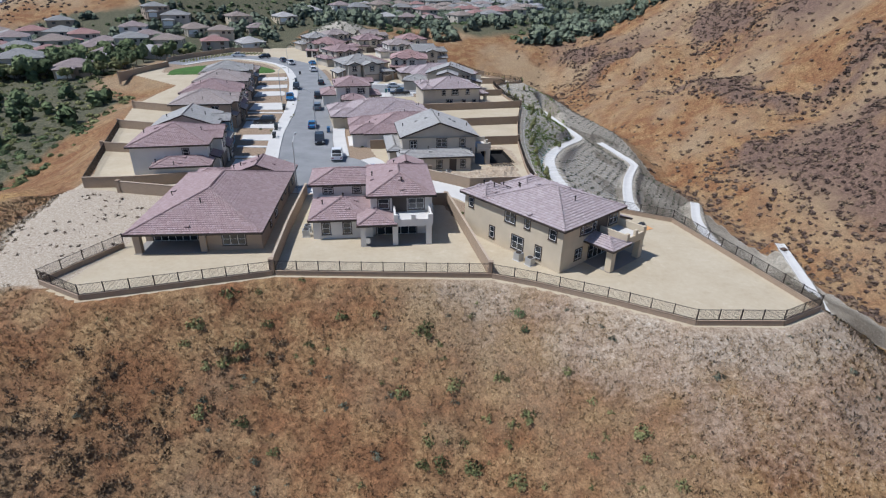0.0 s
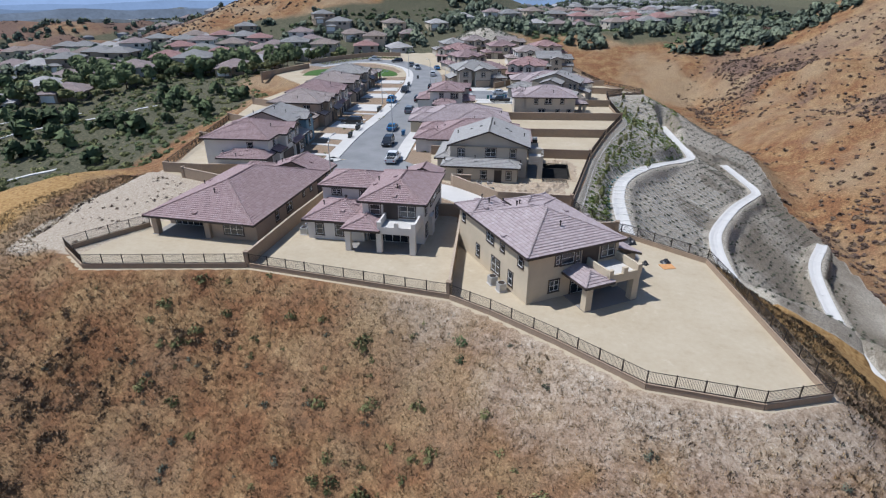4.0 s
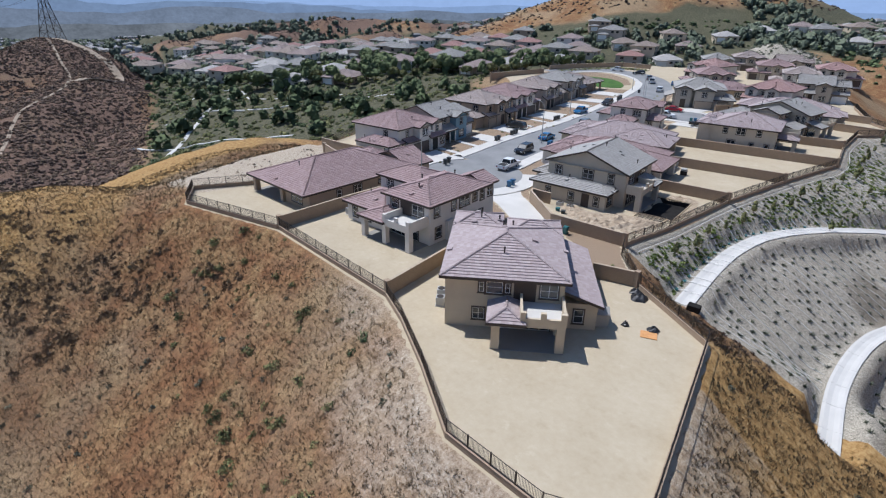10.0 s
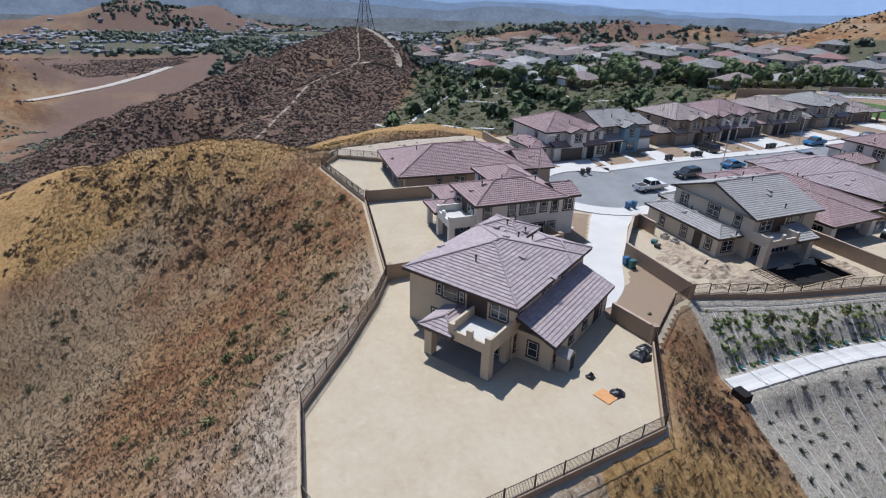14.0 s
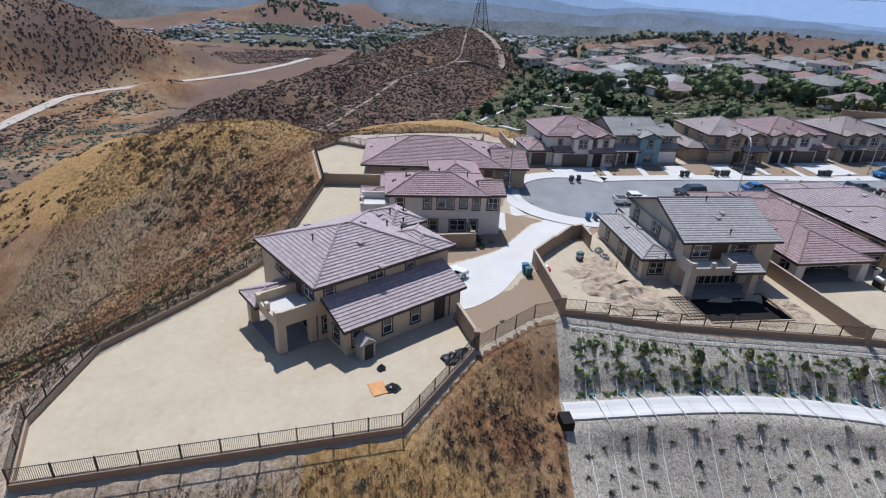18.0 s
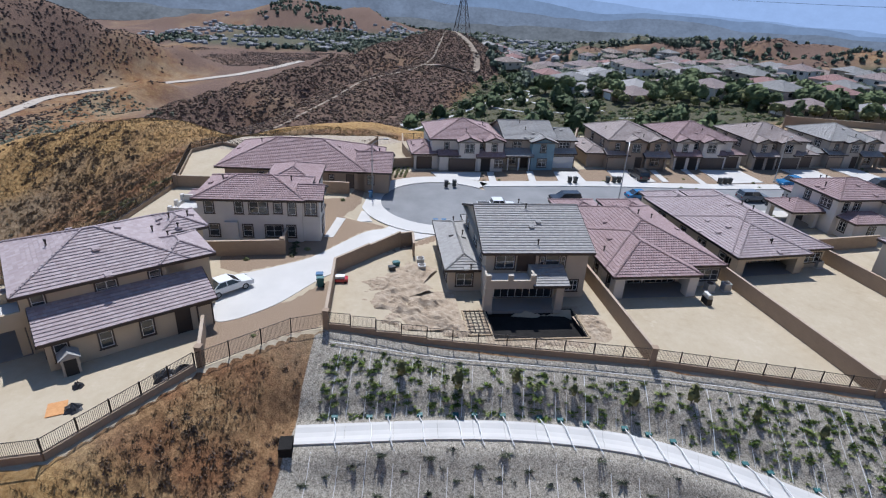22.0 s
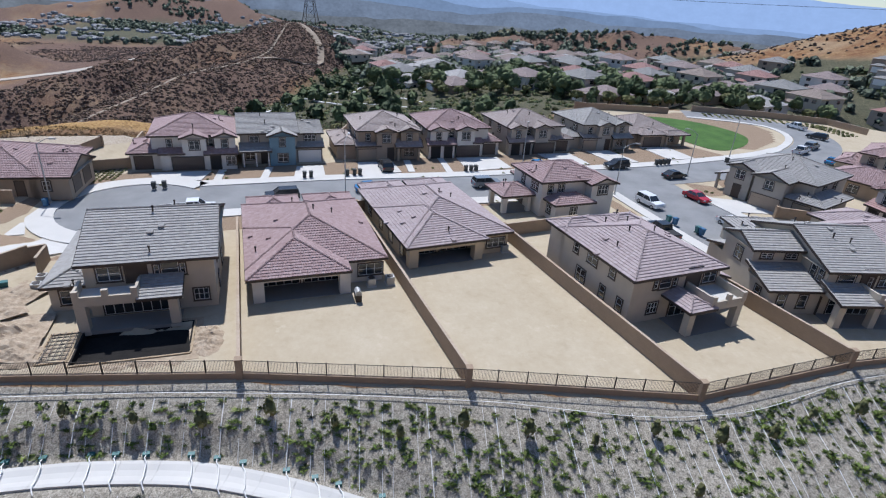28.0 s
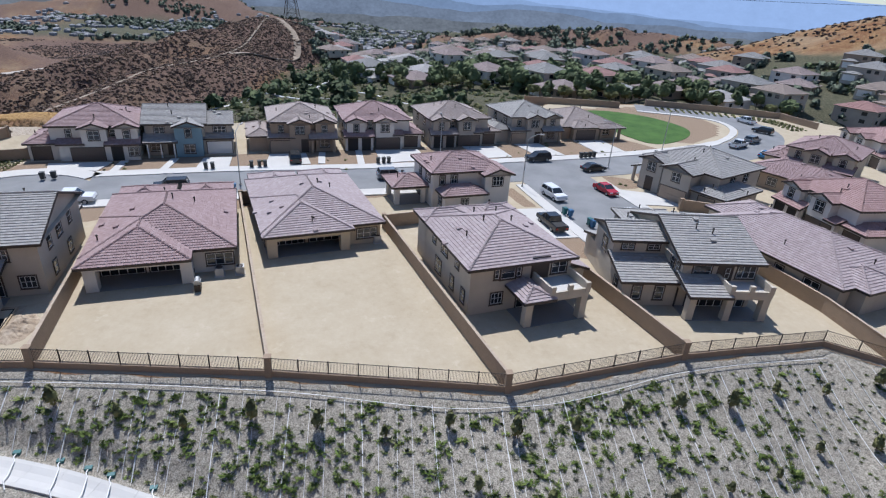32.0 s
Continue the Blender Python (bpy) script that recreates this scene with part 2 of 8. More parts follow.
M["tile_brown"] = roof_tiles("brown_tiles", [(0.26, 0.21, 0.185), (0.33, 0.275, 0.25), (0.39, 0.33, 0.30), (0.46, 0.40, 0.365)])
M["st_cream"] = stucco("cream_stucco", (0.56, 0.47, 0.34))
M["st_white"] = stucco("white_stucco", (0.68, 0.64, 0.58))
M["st_beige"] = stucco("beige_stucco", (0.52, 0.46, 0.37))
M["st_tan"] = stucco("tan_stucco", (0.38, 0.30, 0.225))
M["st_greige"] = stucco("greige_stucco", (0.42, 0.38, 0.325))
M["st_blue"] = stucco("blue_siding", (0.20, 0.31, 0.37))
M["trim"] = plain("dark_brown_trim", (0.055, 0.04, 0.032), 0.6)
M["white"] = plain("white_paint", (0.72, 0.71, 0.68), 0.55)
M["garage"] = plain("brown_garage_paint", (0.10, 0.075, 0.06), 0.55)
M["glass"] = plain("window_glass", (0.025, 0.03, 0.035), 0.08, 0.0, 0.8)
# Near-black panels that paint the shade inside archways and the shed's opening.
M["dark_room"] = plain("shade_in_openings", (0.03, 0.028, 0.026), 0.9)


# ---- mesh writing ----
class MB:
    """Collects faces, with UVs where wanted, and makes one mesh."""

    def __init__(self):
        self.v, self.f, self.uv = [], [], []

    def face(self, pts, uvs=None):
        i = len(self.v)
        self.v.extend(tuple(p) for p in pts)
        self.f.append(tuple(range(i, i + len(pts))))
        self.uv.extend(uvs if uvs else [(p[0], p[1]) for p in pts])

    def box(self, x0, y0, z0, x1, y1, z1, m=None):
        c = [Vector((x, y, z)) for z in (z0, z1) for y in (y0, y1) for x in (x0, x1)]
        if m:
            c = [m @ p for p in c]
        dx, dy, dz = abs(x1 - x0), abs(y1 - y0), abs(z1 - z0)
        for q, a, b in (((0, 2, 3, 1), dy, dx), ((4, 5, 7, 6), dx, dy), ((0, 1, 5, 4), dx, dz), ((1, 3, 7, 5), dy, dz), ((3, 2, 6, 7), dx, dz), ((2, 0, 4, 6), dy, dz)):
            self.face([c[k] for k in q], [(0, 0), (a, 0), (a, b), (0, b)])

    def cyl(self, p0, p1, r0, r1=None, n=8, caps=True):
        r1 = r0 if r1 is None else r1
        p0, p1 = Vector(p0), Vector(p1)
        d = (p1 - p0).normalized()
        a = d.orthogonal().normalized()
        b = d.cross(a)
        ring = [(math.cos(2 * math.pi * k / n), math.sin(2 * math.pi * k / n)) for k in range(n)]
        lo = [p0 + (a * c + b * s) * r0 for c, s in ring]
        hi = [p1 + (a * c + b * s) * r1 for c, s in ring]
        for k in range(n):
            self.face([lo[k], lo[(k + 1) % n], hi[(k + 1) % n], hi[k]])
        if caps:
            self.face(hi)
            self.face(lo[::-1])

    def prism(self, poly, z0, z1):
        n = len(poly)
        self.face([(x, y, z1) for x, y in poly])
        self.face([(x, y, z0) for x, y in poly][::-1])
        for k in range(n):
            (ax, ay), (bx, by) = poly[k], poly[(k + 1) % n]
            L_ = math.hypot(bx - ax, by - ay)
            self.face([(ax, ay, z0), (bx, by, z0), (bx, by, z1), (ax, ay, z1)], [(0, 0), (L_, 0), (L_, z1 - z0), (0, z1 - z0)])

    def mesh(self, name, mat, smooth=False):
        me = bpy.data.meshes.new(name)
        me.from_pydata(self.v, [], self.f)
        lay = me.uv_layers.new(name="UVMap")
        lay.data.foreach_set("uv", np.array(self.uv, dtype=np.float32).ravel())
        for mt in mat if isinstance(mat, (list, tuple)) else [mat]:
            me.materials.append(mt)
        if smooth:
            me.polygons.foreach_set("use_smooth", [True] * len(me.polygons))
        me.update()
        return me


def part(name, mb, mat, parent, label="", m=None):
    me = mb if isinstance(mb, bpy.types.Mesh) else mb.mesh(name, mat)
    ob = new(name, me)
    ob.parent = parent
    if m is not None:
        ob.matrix_basis = m
    if label:
        tagged(ob, label)
    return ob


def thing(name, label, category, group="", m=None, kind=""):
    ob = new(name)
    ob.empty_display_size = 0.2
    if m is not None:
        ob.matrix_basis = m
    return tagged(ob, label, category, group, kind)


def solo(name, mb, mat, label, category="", group="", kind="", smooth=False):
    ob = new(name, mb.mesh(name, mat, smooth))
    return tagged(ob, label, category, group, kind)


# ---- terrain ----
PLATEAU = [(-43.6, 47.8), (-37.6, 44.8), (-20, 50.6), (4, 50.8), (8.8, 49.2), (15.6, 46.1), (23.1, 42.2), (31.6, 42.4), (36.8, 45.2), (30.2, 67.6),
           (20.5, 72.7), (14.6, 78.5), (13.3, 81.2), (13.5, 95), (14.0, 110.3), (16.0, 128.5), (18.9, 147.3), (15.4, 164.4), (14.0, 179.6), (17.5, 184), (24, 187.5), (12, 200),
           (3, 222), (-7, 250), (-15, 285), (-28, 305), (-45, 308), (-75, 280), (-108, 262), (-112, 225), (-106, 190), (-84, 172), (-82, 143), (-73, 118), (-66, 100), (-59, 84), (-57, 74), (-54.5, 62), (-50, 50)]
rng = np.random.RandomState(7)
HASH = rng.rand(257, 257)


def vnoise(x, y):
    xi, yi = np.floor(x).astype(int), np.floor(y).astype(int)
    fx, fy = x - xi, y - yi
    fx, fy = fx * fx * (3 - 2 * fx), fy * fy * (3 - 2 * fy)
    a, b = HASH[xi % 256, yi % 256], HASH[(xi + 1) % 256, yi % 256]
    c, d = HASH[xi % 256, (yi + 1) % 256], HASH[(xi + 1) % 256, (yi + 1) % 256]
    return (a * (1 - fx) + b * fx) * (1 - fy) + (c * (1 - fx) + d * fx) * fy - 0.5


def fbm(x, y, size, octaves=4):
    out, amp = 0, 1.0
    for k in range(octaves):
        out = out + amp * vnoise(x / size + 17.3 * k, y / size + 5.7 * k)
        size, amp = size / 2.1, amp * 0.5
    return out


def poly_dist(poly, x, y):
    """Signed distance to a polygon: negative inside."""
    best = np.full(x.shape, 1e12)
    inside = np.zeros(x.shape, bool)
    n = len(poly)
    for k in range(n):
        (ax, ay), (bx, by) = poly[k], poly[(k + 1) % n]
        ex, ey = bx - ax, by - ay
        t = np.clip(((x - ax) * ex + (y - ay) * ey) / (ex * ex + ey * ey), 0, 1)
        best = np.minimum(best, (x - ax - t * ex) ** 2 + (y - ay - t * ey) ** 2)
        with np.errstate(divide="ignore", invalid="ignore"):
            cross = ((ay > y) != (by > y)) & (x < (bx - ax) * (y - ay) / (by - ay + 1e-12) + ax)
        inside ^= cross
    d = np.sqrt(best)
    return np.where(inside, -d, d)


def step(a, b, v):
    t = np.clip((v - a) / (b - a), 0, 1)
    return t * t * (3 - 2 * t)


def smax(a, b, k):
    h = np.clip(0.5 + 0.5 * (a - b) / k, 0, 1)
    return b * (1 - h) + a * h + k * h * (1 - h)


def hump(x, y, cx, cy, sx, sy, ang=0.0):
    c, s = math.cos(radians(ang)), math.sin(radians(ang))
    u, v = (x - cx) * c + (y - cy) * s, -(x - cx) * s + (y - cy) * c
    return np.exp(-0.5 * ((u / sx) ** 2 + (v / sy) ** 2))


DITCHES = [
    [(22.2, 80.8, -4.3), (20.6, 92, -4.1), (20.0, 100, -4.1), (20.5, 108, -4.2), (22.2, 115, -4.6), (25, 123, -5.4), (29, 133, -7.0), (33.5, 144, -9.2), (36.9, 153, -10.7), (37.5, 159, -11.2), (35.5, 168, -11.0), (31.2, 184, -9.5)],
    [(40.5, 76, -11.4), (37.8, 90, -11.6), (37.5, 103, -11.9), (39.5, 113, -12.6), (45, 130, -14.5), (51, 145, -16.8), (53.5, 152, -17.6), (52, 160, -17.4), (48, 170, -16.2)],
    [(59.5, 76, -21.0), (56.5, 87, -20.2), (58, 114, -20.6), (64, 132, -21.6)],
    [(70, 84, -25.5), (73.3, 96, -25.2), (78.5, 116, -25.4)]]


def ditch_dist(x, y):
    """Distance to the nearest ditch, and the ditch's level there."""
    best, lev = np.full(np.shape(x), 1e9), np.zeros(np.shape(x))
    for line in DITCHES:
        for (ax, ay, az), (bx, by, bz) in zip(line, line[1:]):
            ex, ey = bx - ax, by - ay
            t = np.clip(((x - ax) * ex + (y - ay) * ey) / (ex * ex + ey * ey), 0, 1)
            d = np.hypot(x - ax - t * ex, y - ay - t * ey)
            lev = np.where(d < best, az + t * (bz - az), lev)
            best = np.minimum(best, d)
    return best, lev


def crest(x, y, line, grade, soft=8.0):
    """A rounded ridge that falls away at an even grade on both sides of its crest line."""
    out = np.full(np.shape(x), -300.0)
    for (ax, ay, az), (bx, by, bz) in zip(line, line[1:]):
        ex, ey = bx - ax, by - ay
        t = np.clip(((x - ax) * ex + (y - ay) * ey) / (ex * ex + ey * ey), 0, 1)
        d = np.hypot(x - ax - t * ex, y - ay - t * ey)
        out = np.maximum(out, az + t * (bz - az) - grade * (np.sqrt(d * d + soft * soft) - soft))
    return out


SPUR = [(-43, 46, -2.2), (-48, 40, -1.6), (-56, 31, -0.3), (-61, 22, -0.3), (-63, 10, -2.6), (-65, -2, -6.2), (-67, -14, -11.5), (-66, -28, -19), (-67, -42, -28), (-70, -60, -42)]
TRAIL_RIDGE = [(-102, -6, -34), (-117, 7, -27), (-143, 22, -21), (-180, 33, -17), (-212, 42, -13), (-257, 66, -9), (-310, 74, -7), (-400, 85, -3), (-470, 95, -16)]
BACK_RIDGE = [(-165, -70, -46), (-190, -42, -29), (-225, -10, -17), (-262, 24, -9), (-305, 50, 0), (-340, 68, 4), (-375, 78, 1)]
VALLEY_ROAD = [(-182, -183), (-268, -203), (-311, -213), (-355, -219), (-394, -205), (-446, -173), (-506, -144), (-570, -128), (-647, -116)]
POOL = [(6.9, 96.0), (6.0, 104.6), (10.7, 105.4), (11.6, 96.8)]


def gold_hill(x, y):
    """The bare golden hill behind the northern suburb."""
    return hump(x, y, -215, 455, 120, 42, 45)


def west_edge(x):
    """The line along which the green hillside meets the brown canyon."""
    return 50 + 0.3 * np.maximum(-96 - x, -40)


def plateau_z(x, y):
    return -0.9 * step(np.interp(x, [-14, -6], [75.5, 80]), np.interp(x, [-14, -6], [79.5, 94]), y)


def height(x, y):
    x, y = np.asarray(x, float), np.asarray(y, float)
    d = poly_dist(PLATEAU, x, y)
    rough = fbm(x, y, 16, 4) * 1.2 + fbm(x + 90, y, 3.0, 3) * 0.25
    # natural land: east hills, west canyon, suburb shelf, ridges
    toe = np.interp(y, [-300, -100, 0, 60, 115, 171, 200, 260, 290, 330, 360, 400, 700], [190, 140, 114, 98, 81, 69, 62, 58, 54, 44, 50, 95, 220])
    floor_e = np.interp(y, [-200, 0, 60, 115, 200, 330, 500], [-55, -38, -33, -29, -25, -22, -12])
    gully = np.abs(fbm(x * 0.7 + y * 0.5, y * 0.4 - x * 0.3, 70, 3))
    east = floor_e + np.where(x > toe, 0.74, -0.12) * (x - toe) - 30 * (0.35 - gully) * step(0, 60, x - toe)
    east = east + (fbm(x, y, 34, 4) * 7 + np.abs(fbm(x * 0.8 + 0.6 * y, y * 0.35 - x * 0.2, 26, 3)) * 9 - 3) * step(4, 30, x - toe)
    east = np.minimum(east, 75 + fbm(x, y, 150, 3) * 50)
    rel = y - west_edge(x)
    r = np.hypot(x, y - 100)
    drop = np.clip((r - 290) * 0.10, 0, 62)
    shelf = np.interp(rel, [-300, -150, -70, -15, 25, 60, 95, 150], [-52, -48, -42, -24, -14, -9, -6, -1.5]) + fbm(x, y, 120, 3) * 5 - drop
    ridge = smax(crest(x, y, TRAIL_RIDGE, 0.5, 9), crest(x, y, BACK_RIDGE, 0.46, 12), 4) + (np.abs(fbm(x + 0.4 * y, y, 34, 4)) * 14 - 4 + fbm(x, y, 12, 3) * 1.5) * step(6, 30, np.abs(y - np.interp(-x, [102, 143, 212, 257, 400], [-6, 22, 42, 66, 85])))
    spur = crest(x, y, SPUR, 0.60)
    knoll = crest(x, y, [(-54, 47, -2.5), (-60, 54, -1.6), (-65, 61, -0.6), (-70, 68, -0.4), (-77, 79, -3.5), (-85, 93, -9)], 0.42, 9)
    west = smax(smax(smax(shelf, ridge, 10), spur, 6), knoll, 3)
    sw = smax(crest(x, y, [(-180, -420, 34), (-330, -345, 21), (-430, -290, 2), (-525, -222, -36), (-600, -170, -66)], 0.42, 25), crest(x, y, [(-140, -320, -18), (-230, -295, -26), (-285, -272, -50)], 0.38, 16), 8)
    sw = sw + np.abs(fbm(x * 0.8 + y * 0.5, y * 0.8 - x * 0.5, 62, 4)) * 26 - 6
    sw = smax(sw, crest(x, y, [(-1190, -540, -52), (-1280, -440, -30), (-1340, -330, -14), (-1370, -270, -24), (-1390, -180, -22), (-1400, -80, -44), (-1390, 10, -60)], 0.30, 30) + fbm(x, y, 90, 4) * 22, 8)
    sw = smax(sw, -64 + fbm(x, y, 120, 3) * 8, 8)
    west = smax(west, sw, 8)
    north = np.interp(y, [250, 300, 335, 375, 430, 520], [-25, -22, -8, 3, 7, 4]) + 17 * hump(x, y, -62, 326, 17, 24) + fbm(x, y, 60, 3) * 6
    w_east = step(-40, 25, x - 0.0 + 0.12 * (y - 100))
    w_north = step(240, 320, y) * step(-150, -90, x)
    land = west * (1 - w_east) + (-45 + 0 * x) * w_east
    land = land * (1 - w_north) + north * w_north
    land = smax(land, np.where(x > toe - 60, east, -200), 5)
    hillocks = smax(crest(x, y, [(-500, 345, -26), (-540, 318, -12), (-580, 296, -9), (-650, 250, -24)], 0.34, 14), crest(x, y, [(-350, 372, -18), (-385, 356, -9), (-420, 338, -10), (-460, 312, -22)], 0.34, 12), 5)
    hillocks = smax(hillocks, crest(x, y, [(-600, 640, -16), (-680, 560, -10), (-760, 470, -9), (-820, 390, -16), (-880, 310, -30)], 0.3, 20), 6) + (np.abs(fbm(x + 300, y, 70, 4)) - 0.12) * 20
    land = smax(smax(land, hillocks, 6), crest(x, y, [(-335, 405, -4), (-300, 425, 9), (-255, 450, 28), (-210, 472, 44), (-155, 515, 38), (-105, 560, 14)], 0.36, 22) + fbm(x, y, 40, 4) * 6, 6)
    road = np.full(np.shape(x), 1e9)
    for (ax, ay), (bx, by) in zip(VALLEY_ROAD, VALLEY_ROAD[1:]):
        ex, ey = bx - ax, by - ay
        t = np.clip(((x - ax) * ex + (y - ay) * ey) / (ex * ex + ey * ey), 0, 1)
        road = np.minimum(road, np.hypot(x - ax - t * ex, y - ay - t * ey))
    bed = step(70, 14, road)
    land = land * (1 - bed) - 60 * bed
    land = land + step(500, 2500, r) * (fbm(x, y, 420, 4) * 60 - 25)
    grade = np.where((y < 60) & (x < 32), 0.56, 0.52) + 0.13 * step(28, 36, x) * step(38, 50, y) * step(84, 78, y)
    lip = np.maximum(d - 0.6, 0)
    fill = plateau_z(x, y) - grade * lip
    z = np.where(d > 0.6, smax(fill + rough * step(1, 8, d), land + rough, 3.5), plateau_z(x, y))
    z = np.where((d > 0.6) & (d < 4), np.minimum(z, plateau_z(x, y) - 0.1 * lip), z)
    dd, lev = ditch_dist(x, y)
    w = step(3.2, 1.5, dd)
    z = z * (1 - w) + (lev - 0.05) * w
    return z - 3.6 * step(0.2, -0.3, poly_dist(POOL, x, y))


def axis(lo, hi, fine, far, grow_lo, grow_hi):
    out = list(np.arange(lo, hi + 1e-6, fine))
    s, v = fine, lo
    left = []
    while v > -far:
        s *= grow_lo if v > -1000 else 1.09
        v -= s
        left.append(v)
    s, v = fine, hi
    right = []
    while v < far:
        s *= grow_hi if v < 800 else 1.09
        v += s
        right.append(v)
    return np.array(left[::-1] + out + right)


gx, gy = axis(-70, 62, 0.7, 4600, 1.03, 1.055), axis(-8, 196, 0.7, 4600, 1.035, 1.035)
X, Y = np.meshgrid(gx, gy)
Z = height(X, Y)
nx, ny = len(gx), len(gy)
idx = np.arange(nx * ny).reshape(ny, nx)
quads = np.stack([idx[:-1, :-1], idx[:-1, 1:], idx[1:, 1:], idx[1:, :-1]], -1).reshape(-1, 4)


def level(x, y):
    """The ground's level at points, read between the grid's corners."""
    x, y = np.asarray(x, float), np.asarray(y, float)
    i, j = np.clip(np.searchsorted(gx, x) - 1, 0, nx - 2), np.clip(np.searchsorted(gy, y) - 1, 0, ny - 2)
    u, v = (x - gx[i]) / (gx[i + 1] - gx[i]), (y - gy[j]) / (gy[j + 1] - gy[j])
    return (Z[j, i] * (1 - u) + Z[j, i + 1] * u) * (1 - v) + (Z[j + 1, i] * (1 - u) + Z[j + 1, i + 1] * u) * v


def gz(x, y):
    return float(level(x, y))


me = bpy.data.meshes.new("ground")
me.from_pydata(np.stack([X, Y, Z], -1).reshape(-1, 3).tolist(), [], quads.tolist())
me.polygons.foreach_set("use_smooth", [True] * len(me.polygons))
D = poly_dist(PLATEAU, X, Y)
TOE = np.interp(Y, [-300, -100, 0, 60, 115, 171, 200, 260, 290, 330, 360, 400, 700], [190, 140, 114, 98, 81, 69, 62, 58, 54, 44, 50, 95, 220])
za = np.zeros((ny, nx, 4), np.float32)
zb = np.zeros((ny, nx, 4), np.float32)
za[..., 0] = step(0.9, 0.0, D)
terrace = step(0.4, -0.4, poly_dist([(-41.5, 47.0), (-39.8, 57), (-37.0, 73.2), (-49.5, 75.2), (-58, 79.5), (-64, 84), (-59, 70), (-56, 58), (-52, 48)], X, Y))
za[..., 0] *= 1 - terrace
mulch_edge = (Y > 80.5) & (X > 5) & (Y < 215) & (X < TOE - 6)
za[..., 1] = np.where(mulch_edge, step(0.2, 0.9, D), 0)


def hill_patch(x, y):
    """Thick brush on three shoulders of the east hill."""
    return 0.75 * np.maximum.reduce([hump(x, y, 97, 208, 9, 34, 12), hump(x, y, 72, 312, 8, 16, 10), hump(x, y, 124, 262, 12, 26, 10)]) - 0.3


west_brush = step(-90, -104, X) * step(10, -10, Y - west_edge(X)) * (0.80 + 0.45 * fbm(X, Y, 46, 4)) * np.where(X < -150, step(-120, -60, Y - 0.25 * (X + 150)), 1)
west_brush = np.maximum(west_brush, (0.42 + 1.1 * fbm(X, Y, 90, 4)) * step(-140, -200, Y) * step(-130, -180, X))
west_brush = np.maximum(west_brush, (0.62 + 0.9 * fbm(X, Y, 80, 4)) * step(-430, -520, X) * step(60, 0, Y))
patches = 0.8 * step(0.1, 0.28, fbm(X, Y, 46, 4) + 0.35 * fbm(X, Y, 11, 3)) * step(5, 20, X - TOE)
patches = np.maximum(patches, (0.34 + 0.75 * fbm(X + 50, Y, 38, 4)) * step(4, 18, X - TOE) * step(70, 100, Y))
patches = np.maximum(patches, 0.75 * step(0.1, 0.3, hill_patch(X, Y) + 0.35 * fbm(X, Y, 11, 3)) * step(5, 20, X - TOE))
spur_brush = 0.05 * step(-20, -35, X) * step(-70, -50, X) * step(44, 30, Y)
low_hills = np.maximum.reduce([hump(X, Y, -580, 296, 80, 32, 32), hump(X, Y, -405, 346, 60, 24, 29), hump(X, Y, -740, 480, 190, 50, 53)])
west_brush = np.maximum(west_brush, (0.72 + 0.7 * fbm(X, Y, 50, 4)) * step(0.1, 0.3, low_hills))
za[..., 2] = np.maximum(np.maximum(west_brush, patches), spur_brush)
zb[..., 0] = step(-84, -98, X) * step(-8, 12, Y - west_edge(X)) * step(8, 20, D) + step(330, 420, Y) * step(-400, -200, X)
bare = np.maximum.reduce([gold_hill(X, Y), hump(X, Y, -580, 296, 80, 32, 32), hump(X, Y, -405, 346, 60, 24, 29), 0.8 * hump(X, Y, -740, 480, 190, 50, 53)])
zb[..., 0] = np.clip(zb[..., 0], 0, 1) * (1 - 0.95 * step(0.1, 0.28, bare + 0.25 * fbm(X, Y, 50, 3)))
zb[..., 0] = np.maximum(zb[..., 0], 0.75 * step(-700, -860, X) * step(-480, -300, Y) * step(-1330, -1230, X + 0.3 * Y))
zb[..., 1] = np.maximum(step(12, 0, D + 7 * fbm(X, Y, 8, 3)) * step(-16, 6, X) * step(50, 40, X) * (Y < 62) * 0.58, step(5, 2, D + 4 * fbm(X, Y, 9, 3)) * (X < -38) * step(95, 75, Y) * step(44, 52, Y - 0.5 * (X + 45)))
zb[..., 1] = np.maximum(zb[..., 1], 0.42 * step(34, 8, D + 8 * fbm(X, Y, 14, 3)) * step(10, 24, X) * step(64, 56, Y) * step(0.5, 2, D))
zb[..., 1] = np.maximum(zb[..., 1], terrace * step(3.5, 0.5, D))
front = [(-38.6, 84.4), (-42.5, 100.2), (-46.8, 117.6), (-50.6, 132.4), (-54.2, 149), (-58.4, 165), (-62.8, 180), (-66, 195), (-58, 200), (-48, 180), (-40, 150), (-36, 120), (-32, 100), (-29, 86), (-32, 78)]
BARK = [front, [(-30, 77), (-20, 76), (-19, 72), (-8, 75.5), (-2.5, 77.2), (3.4, 69.8), (1.2, 66.5), (-1.0, 72.8), (-8.6, 72.0), (-10, 76), (-20, 78)], [(8.4, 78.0), (12.6, 80.2), (15.4, 77.4), (19.5, 73.0), (15.5, 71.0), (13.2, 71.4)],
        [(-14, 98), (-21, 96), (-26, 112), (-29, 126), (-34, 148), (-27, 148), (-23, 124), (-20, 119), (-16, 104)], [(-3.5, 84.5), (-9, 88.0), (-14, 92), (-11, 96), (-10.5, 90.5)], [(-30, 158.0), (-22, 159.8), (-22.4, 161.6), (-30.5, 160.0)], [(-13, 161), (-7, 158), (-4, 165), (-11, 165.5)], [(-38, 178.4), (-31, 179), (-32, 183.6), (-36.5, 183)],
        [(-44, 186), (-24, 184), (-24, 189), (-38, 188), (-46, 210), (-52, 205)]]
